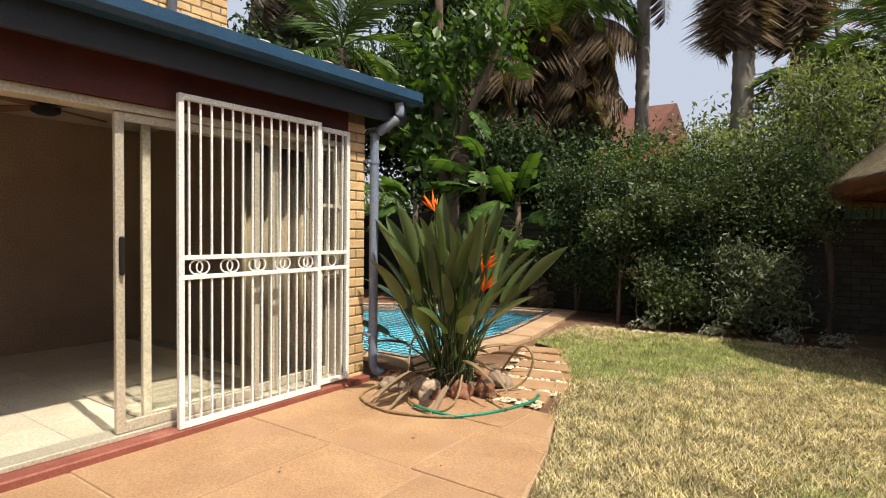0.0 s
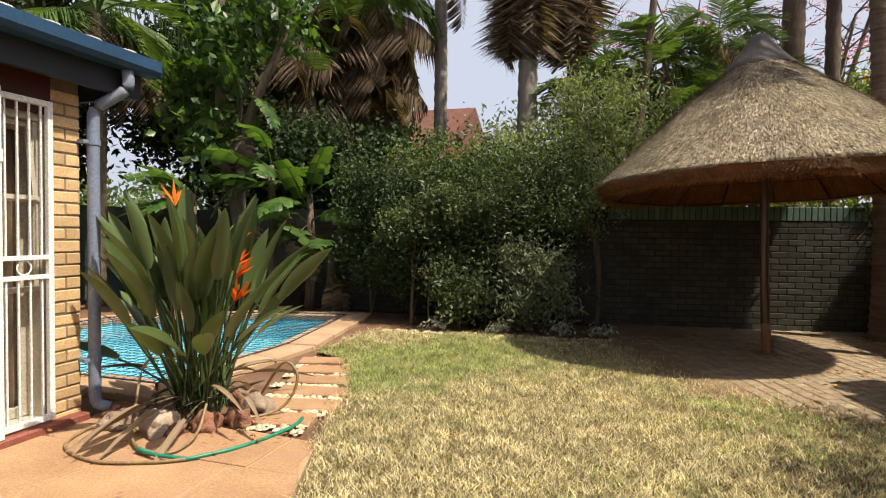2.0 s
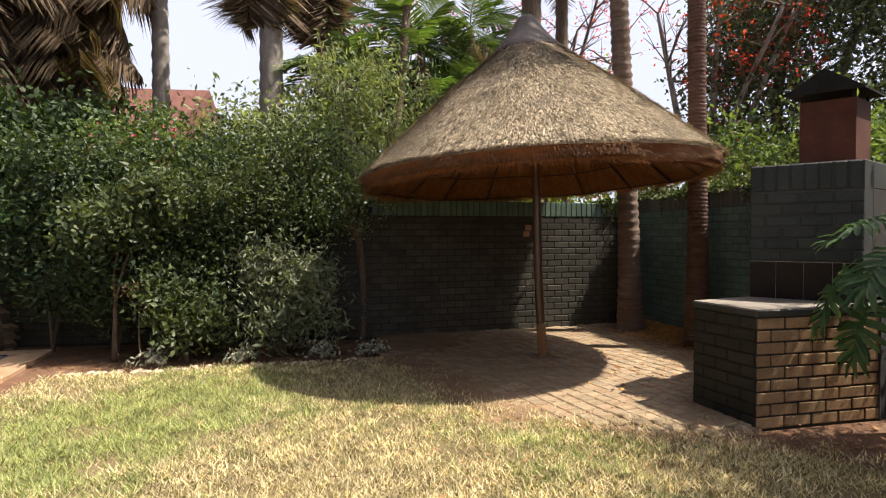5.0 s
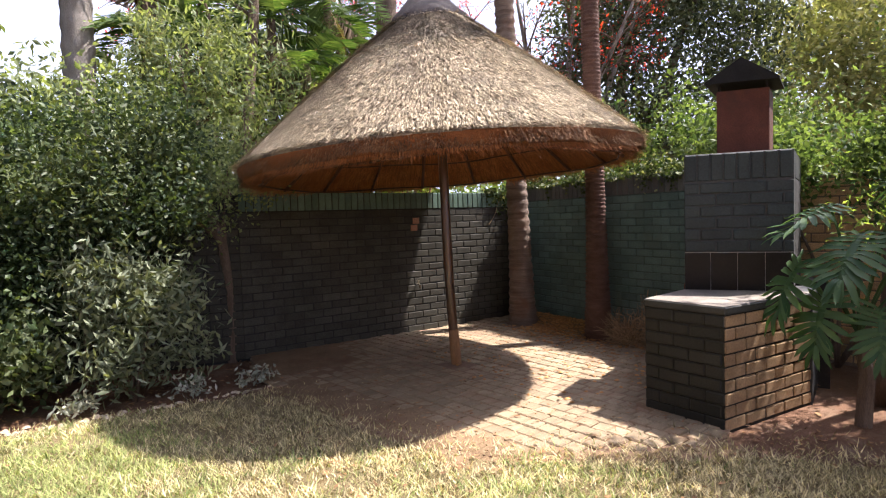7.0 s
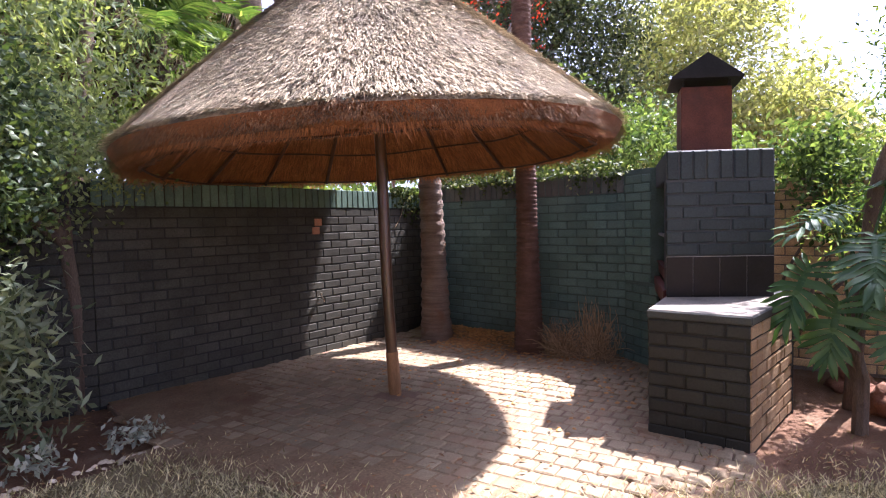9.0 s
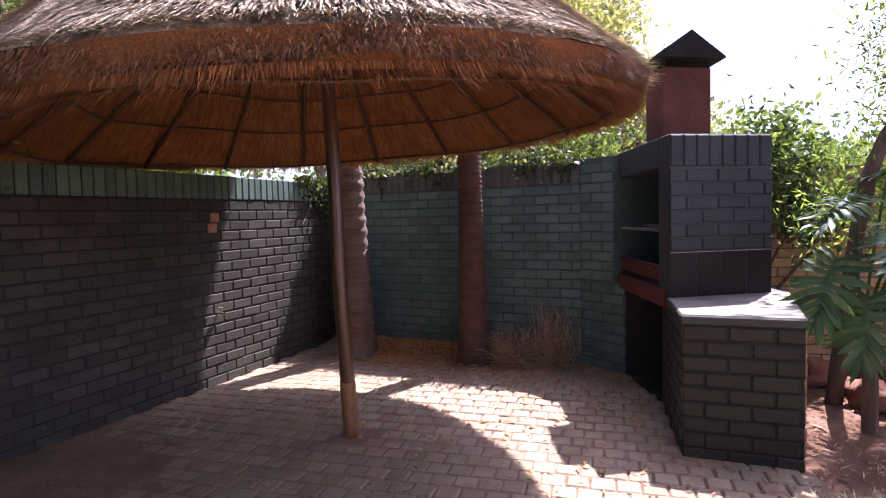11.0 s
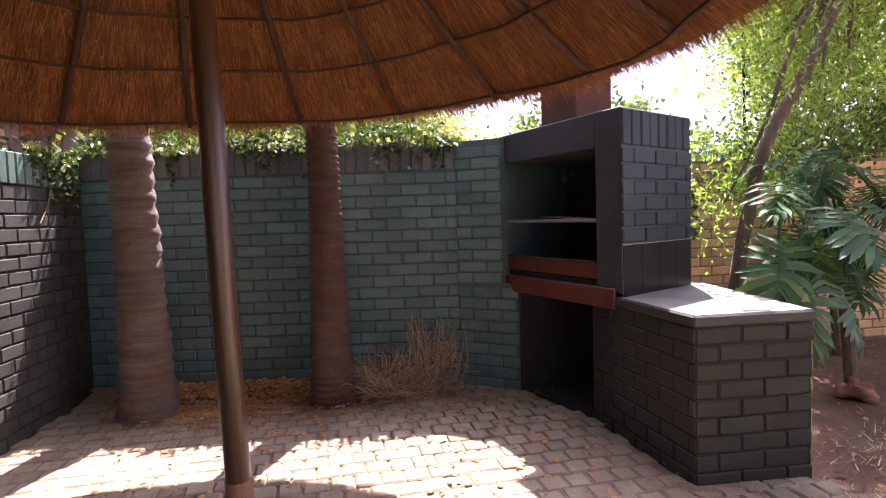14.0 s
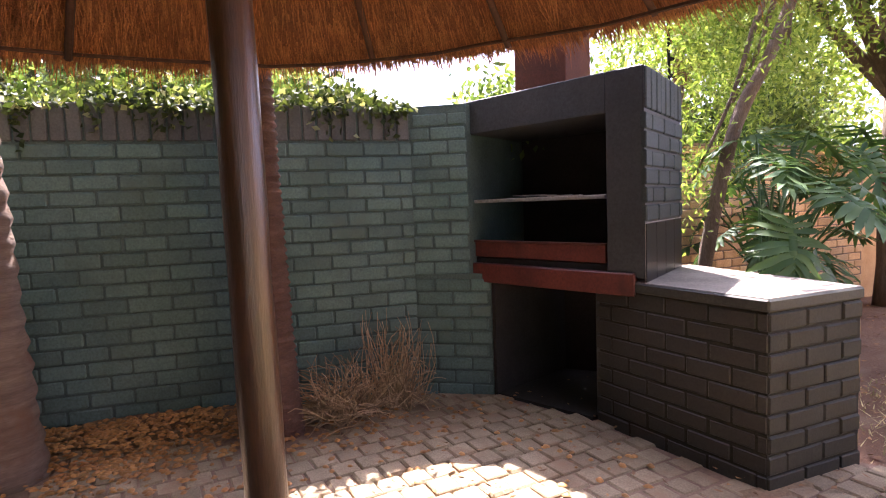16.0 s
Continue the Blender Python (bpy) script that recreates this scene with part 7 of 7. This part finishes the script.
def pebbles(name, x, y, size, mat, label, z0=0.0):
    """Rounded six-sided stones, each its own island."""
    n = len(x)
    base = np.array([(1, 0, 0), (0.5, 0.87, 0), (-0.5, 0.87, 0), (-1, 0, 0), (-0.5, -0.87, 0), (0.5, -0.87, 0), (0.5, 0.3, 0.6), (-0.5, 0.3, 0.6), (0, -0.5, 0.6)])
    tri = np.array([(0, 1, 6), (1, 2, 6), (2, 7, 6), (2, 3, 7), (3, 4, 7), (4, 8, 7), (4, 5, 8), (5, 0, 8), (0, 6, 8), (6, 7, 8)])
    s = size * rng.uniform(0.6, 1.4, (n, 1, 1))
    a = rng.uniform(0, 2 * math.pi, n)
    v = np.repeat(base[None], n, 0) * s * np.array([1.2, 0.85, 0.8])
    c, sn = np.cos(a)[:, None], np.sin(a)[:, None]
    w = v.copy()
    w[:, :, 0] = v[:, :, 0] * c - v[:, :, 1] * sn + x[:, None]
    w[:, :, 1] = v[:, :, 0] * sn + v[:, :, 1] * c + y[:, None]
    w[:, :, 2] += z0
    t = (np.arange(n) * 9)[:, None, None] + tri[None]
    ob = new(name, tris_mesh(name, w.reshape(-1, 3), t.reshape(-1, 3), mat))
    return tagged(ob, label, "pebbles", kind="stuff")


pebbles("pebbles", px, py, 0.022, PEBBLE, "pale rounded pebbles between the stepping slabs", -0.006)
f = rng.uniform(0, 1, 110)
pebbles("edging_stones", -2.55 + 3.1 * f + rng.normal(0, 0.02, 110), 8.66 + 0.30 * f + rng.normal(0, 0.04, 110), 0.026, PEBBLE, "pale edging stones along the flower bed", -0.012)


def litter():
    """Fallen leaves, palm berries and twigs."""
    def flat(name, x, y, L, W, mat, label, z=0.01):
        n = len(x)
        m = leaf_cloud(name, np.stack([x, y, np.full(n, z) + rng.uniform(0, 0.012, n)], 1), L, W, mat, 0.0)
        co = np.empty(len(m.vertices) * 3, np.float32)
        m.vertices.foreach_get("co", co)
        co = co.reshape(-1, 3)
        co[:, 2] = z + np.abs(co[:, 2] - z) * 0.3
        m.vertices.foreach_set("co", co.ravel())
        tagged(new(name, m), label, "leaf litter", kind="stuff")
    n = 700
    flat("fallen_leaves", rng.uniform(0.6, 4.6, n), rng.uniform(6.4, 10.4, n), 0.05, 0.025, FALLEN, "dry fallen leaves on the paving", 0.02)
    n = 1000
    flat("bed_litter", rng.uniform(3.0, 6.2, n), rng.uniform(2.8, 6.3, n), 0.06, 0.03, FALLEN, "dry leaves on the soil by the counter", -0.02)
    n = 900
    flat("hedge_litter", rng.uniform(-3.0, 0.8, n), rng.uniform(8.85, 10.2, n), 0.06, 0.03, FALLEN, "dry leaves under the hedge", -0.02)
    n = 520
    lx = np.concatenate([rng.uniform(-2.3, 3.6, 200), rng.normal(1.6, 0.9, 320)])
    ly = np.concatenate([rng.uniform(2.0, 8.4, 200), rng.normal(6.6, 0.8, 320)])
    flat("lawn_litter", lx, ly, 0.05, 0.025, FALLEN, "dry leaves on the lawn", 0.03)
    n = 260
    flat("patio_litter", rng.normal(-2.4, 0.4, n), rng.normal(4.55, 0.22, n), 0.08, 0.02, FALLEN, "dead leaf scraps round the rocks", 0.03)
    g = rng.uniform(8.9, 10.6, 800)
    x = np.concatenate([rng.normal(4.1, 0.2, 520), rng.normal(4.2, 0.3, 260), rng.uniform(2.2, 4.5, 300), 4.36 + (10.875 - g) * 0.085 - np.abs(rng.normal(0, 0.14, 800))])
    y = np.concatenate([rng.normal(9.72, 0.22, 520), rng.normal(8.9, 0.5, 260), rng.uniform(7.2, 9.9, 300), g])
    k = x < 4.38 + (10.875 - y) * 0.085
    x, y = x[k], y[k]
    pebbles("palm_berries", x, y, 0.016, BERRY, "small fallen palm berries on the paving", (0.018 + bank_height(x, y) * 1.1)[:, None])


litter()


# ---- hoses, tap, brushwood, fence ----
def hoses():
    h = root("garden_hose", (-2.2, 4.1, 0), "coiled brown garden hose with a green end on the patio", "hose")
    a = smooth_line([(-2.95, 4.62, 0.02), (-2.72, 4.42, 0.05), (-2.80, 4.22, 0.016), (-2.66, 3.94, 0.016), (-2.30, 3.82, 0.016), (-1.96, 3.92, 0.016), (-1.80, 4.02, 0.016)], 8)
    part("hose", tube_bm(a, 0.0105, 8), HOSE_BROWN, h, "brown hose", True)
    b = smooth_line([(-1.80, 4.02, 0.016), (-1.66, 4.22, 0.016), (-1.57, 4.45, 0.016), (-1.52, 4.72, 0.016), (-1.53, 4.86, 0.03)], 8)
    b = smooth_line([(-2.18, 4.02, 0.03), (-2.0, 3.98, 0.03)], 4) + b
    part("hose_end", tube_bm(b, 0.0125, 8), HOSE_GREEN, h, "green hose end", True)
    c = smooth_line([(-2.45, 4.70, 0.42), (-2.52, 4.45, 0.45), (-2.45, 4.28, 0.2), (-2.35, 4.15, 0.04), (-2.12, 4.02, 0.03), (-1.95, 4.08, 0.02), (-1.97, 4.3, 0.06), (-2.02, 4.45, 0.2)], 8)
    part("hose", tube_bm(c, 0.0095, 8), HOSE_BROWN, h, smooth=True)
    d = smooth_line([(-2.0, 5.02, 0.1), (-1.78, 5.0, 0.38), (-1.66, 5.0, 0.30), (-1.70, 4.96, 0.12), (-1.82, 4.86, 0.03), (-2.02, 4.6, 0.03)], 8)
    part("hose", tube_bm(d, 0.011, 8), HOSE_BROWN, h, smooth=True)


hoses()


def tap():
    t = root("wall_tap", (2.65, 10.57, 0.61), "small metal garden tap on the wall", "tap")
    part("pipe", tube_bm([(2.64, 10.59, 0.62), (2.65, 10.50, 0.62), (2.655, 10.485, 0.605), (2.655, 10.485, 0.57)], 0.011, 8), BRASS, t, smooth=True)
    part("knob", tube_bm([(2.647, 10.52, 0.63), (2.647, 10.52, 0.66), (2.647, 10.52, 0.67)], [0.008, 0.008, 0.022], 8), BRASS, t)


tap()


def brushwood():
    for k, (c, size, n) in enumerate((((4.32, 8.55, 0.0), (0.19, 0.25, 0.23), 230), ((4.44, 8.24, 0.0), (0.13, 0.17, 0.36), 190))):
        b = root("brushwood_bundle", c, "tangle of dry curly brown twigs on the paving", "brushwood", "twig tangles")
        bm = bmesh.new()
        r = random.Random(40 + k)
        for _ in range(n):
            p = Vector(c) + Vector((r.gauss(0, 0.05), r.gauss(0, 0.06), r.uniform(0.01, 0.06)))
            d = Vector((r.gauss(0, 1), r.gauss(0, 1), r.uniform(0.2, 1.6))).normalized()
            line = [p.copy()]
            for _ in range(6):
                p = p + Vector((d.x * size[0], d.y * size[1], d.z * size[2])) * 0.30
                d = (d + Vector((r.gauss(0, 0.5), r.gauss(0, 0.5), r.gauss(-0.05, 0.4)))).normalized()
                p.z = max(p.z, 0.012)
                line.append(p.copy())
            tube_bm(line, [0.0046, 0.0043, 0.0038, 0.0033, 0.0028, 0.0023, 0.0016], 3, bm)
        part("twig_mass", bm, TWIG, b)


brushwood()


def fence_post():
    f = root("fence_post", (6.3, 5.4, 1.7), "thin electric fence post above the garden wall", "fence post")
    part("post", tube_bm([(5.85, 5.35, 1.5), (5.9, 5.35, 3.1)], 0.014, 6), BLACK_STEEL, f)
    for k in range(8):
        part("insulator", tube_bm([(5.86 + 0.006 * k, 5.33, 1.9 + k * 0.16), (5.86 + 0.006 * k, 5.30, 1.9 + k * 0.16)], 0.02, 6), BLACK_STEEL, f)


fence_post()


# ---- neighbours ----
def neighbours():
    h = root("neighbour_house", (-8, 21, 0), "neighbouring house with brown tiled roof behind the trees", "house")
    part("wall", box_bm((-13, 18, -0.1), (-5.2, 26, 3.8)), NEIGHBOUR_WALL, h)
    bm = bmesh.new()
    vs = [bm.verts.new(p) for p in ((-13.6, 17.5, 3.6), (-4.6, 17.5, 3.6), (-4.6, 26.5, 3.6), (-13.6, 26.5, 3.6), (-13.6, 22, 6.0), (-4.6, 22, 6.0))]
    for f in ((0, 1, 5, 4), (2, 3, 4, 5), (1, 2, 5), (3, 0, 4), (0, 3, 2, 1)):
        bm.faces.new([vs[i] for i in f])
    part("roof", bm, NEIGHBOUR_ROOF, h, "brown tiled pitched roof")
    for x in (-7.6, -10.4):
        w = part("window", box_bm((x, 17.96, 2.4), (x + 1.2, 18.02, 3.6), 0.01), WHITE_STEEL, h)
        part("pane", box_bm((x + 0.06, 17.95, 2.46), (x + 1.14, 17.958, 3.54)), GLASS, w)
    c = root("carport", (11.5, 17, 0), "flat sheet roofed carport beyond the wall", "carport")
    part("roof", box_bm((9.6, 15.6, 3.25), (14.0, 19.0, 3.42), 0.01), CARPORT, c)
    for x, y in ((9.9, 15.9), (13.7, 15.9), (9.9, 18.7), (13.7, 18.7)):
        part("post", tube_bm([(x, y, -0.05), (x, y, 3.25)], 0.06, 8), CARPORT, c)
    # far trees in a broken belt
    pts = []
    for k in range(70):
        a = radians(-75 + 210 * k / 69)
        d = 27 + 6 * math.sin(k * 2.7)
        pts.append((d * math.sin(a) + 0, d * math.cos(a) + 4, 1.6 + 1.0 * math.sin(k * 1.3), 2.0, 2.0, 2.2 + 0.8 * math.sin(k * 0.9)))
    ob = new("far_trees", leaf_cloud("far_trees", clumped(pts, 52000, 0.45, 0.6, 14), 0.34, 0.2, TREE_LEAF, 0.3))
    tagged(ob, "distant belt of garden trees", "trees", kind="stuff")


neighbours()


# ---- pieces of walls and paving ----
BARE_ORANGE = surface("chipped_brick", (0.42, 0.20, 0.11), (0.52, 0.28, 0.16), 8, 80, 0.85, 0.3, vary=0.1)
def soldiers(parent, a, b, z, h, material, k0=0, k1=None, lean=0.0):
    a, b = Vector((*a, 0)), Vector((*b, 0))
    u = (b - a).normalized()
    n = int((b - a).length / 0.0835)
    me = brick_mesh("soldier_brick", 0.073, 0.035, h, material, 0.006)
    r = random.Random(n)
    for k in range(k0, n if k1 is None else k1):
        p = a + u * (0.042 + k * 0.0835) + Z * z
        o = new("soldier_brick", me)
        o.parent = parent
        o.matrix_basis = Matrix.Translation(p) @ Matrix.Rotation(math.atan2(u.y, u.x), 4, "Z") @ Matrix.Translation((0, -0.010 - r.uniform(0, 0.004), 0)) @ Matrix.Rotation(r.gauss(0, 0.012), 4, "Y")


lay_bricks(wall_back, W1A, W1B, 0.0, 18, CHARCOAL_BRICK, course=0.0885, gap=0.009, proud=0.006, jitter=0.0015, limit=300)
lay_bricks(wall_left, (-5.0, 10.38), (0.45, 10.22), 0.0, 18, CHARCOAL_BRICK, course=0.0885, limit=0)
soldiers(wall_back, W1A, W1B, 1.598, 0.20, SOLDIER_GREEN)
bare = brick_mesh("bare_brick", 0.2, 0.03, 0.078, BARE_ORANGE, 0.006)
for x, z in ((2.66, 1.40), (2.63, 1.31)):
    o = new("bare_brick", bare)
    o.parent = wall_back
    o.matrix_basis = pose(x, 10.20 + (x - 0.45) * 0.17, z, 0, 0, 9.65) @ Matrix.Translation((0, -0.012, 0)) @ Matrix.Diagonal((0.5, 1, 1, 1))
lay_bricks(wall_side, W1B, W2B, 0.0, 19, GREEN_BRICK, course=0.0875, gap=0.009, limit=300)
soldiers(wall_side, W1B, W2B, 1.668, 0.21, SOLDIER)
lay_bricks(wall_yellow, (5.35, 7.3), (6.5, 2.4), 0.0, 20, YELLOW_BRICK, limit=300)
pavers()
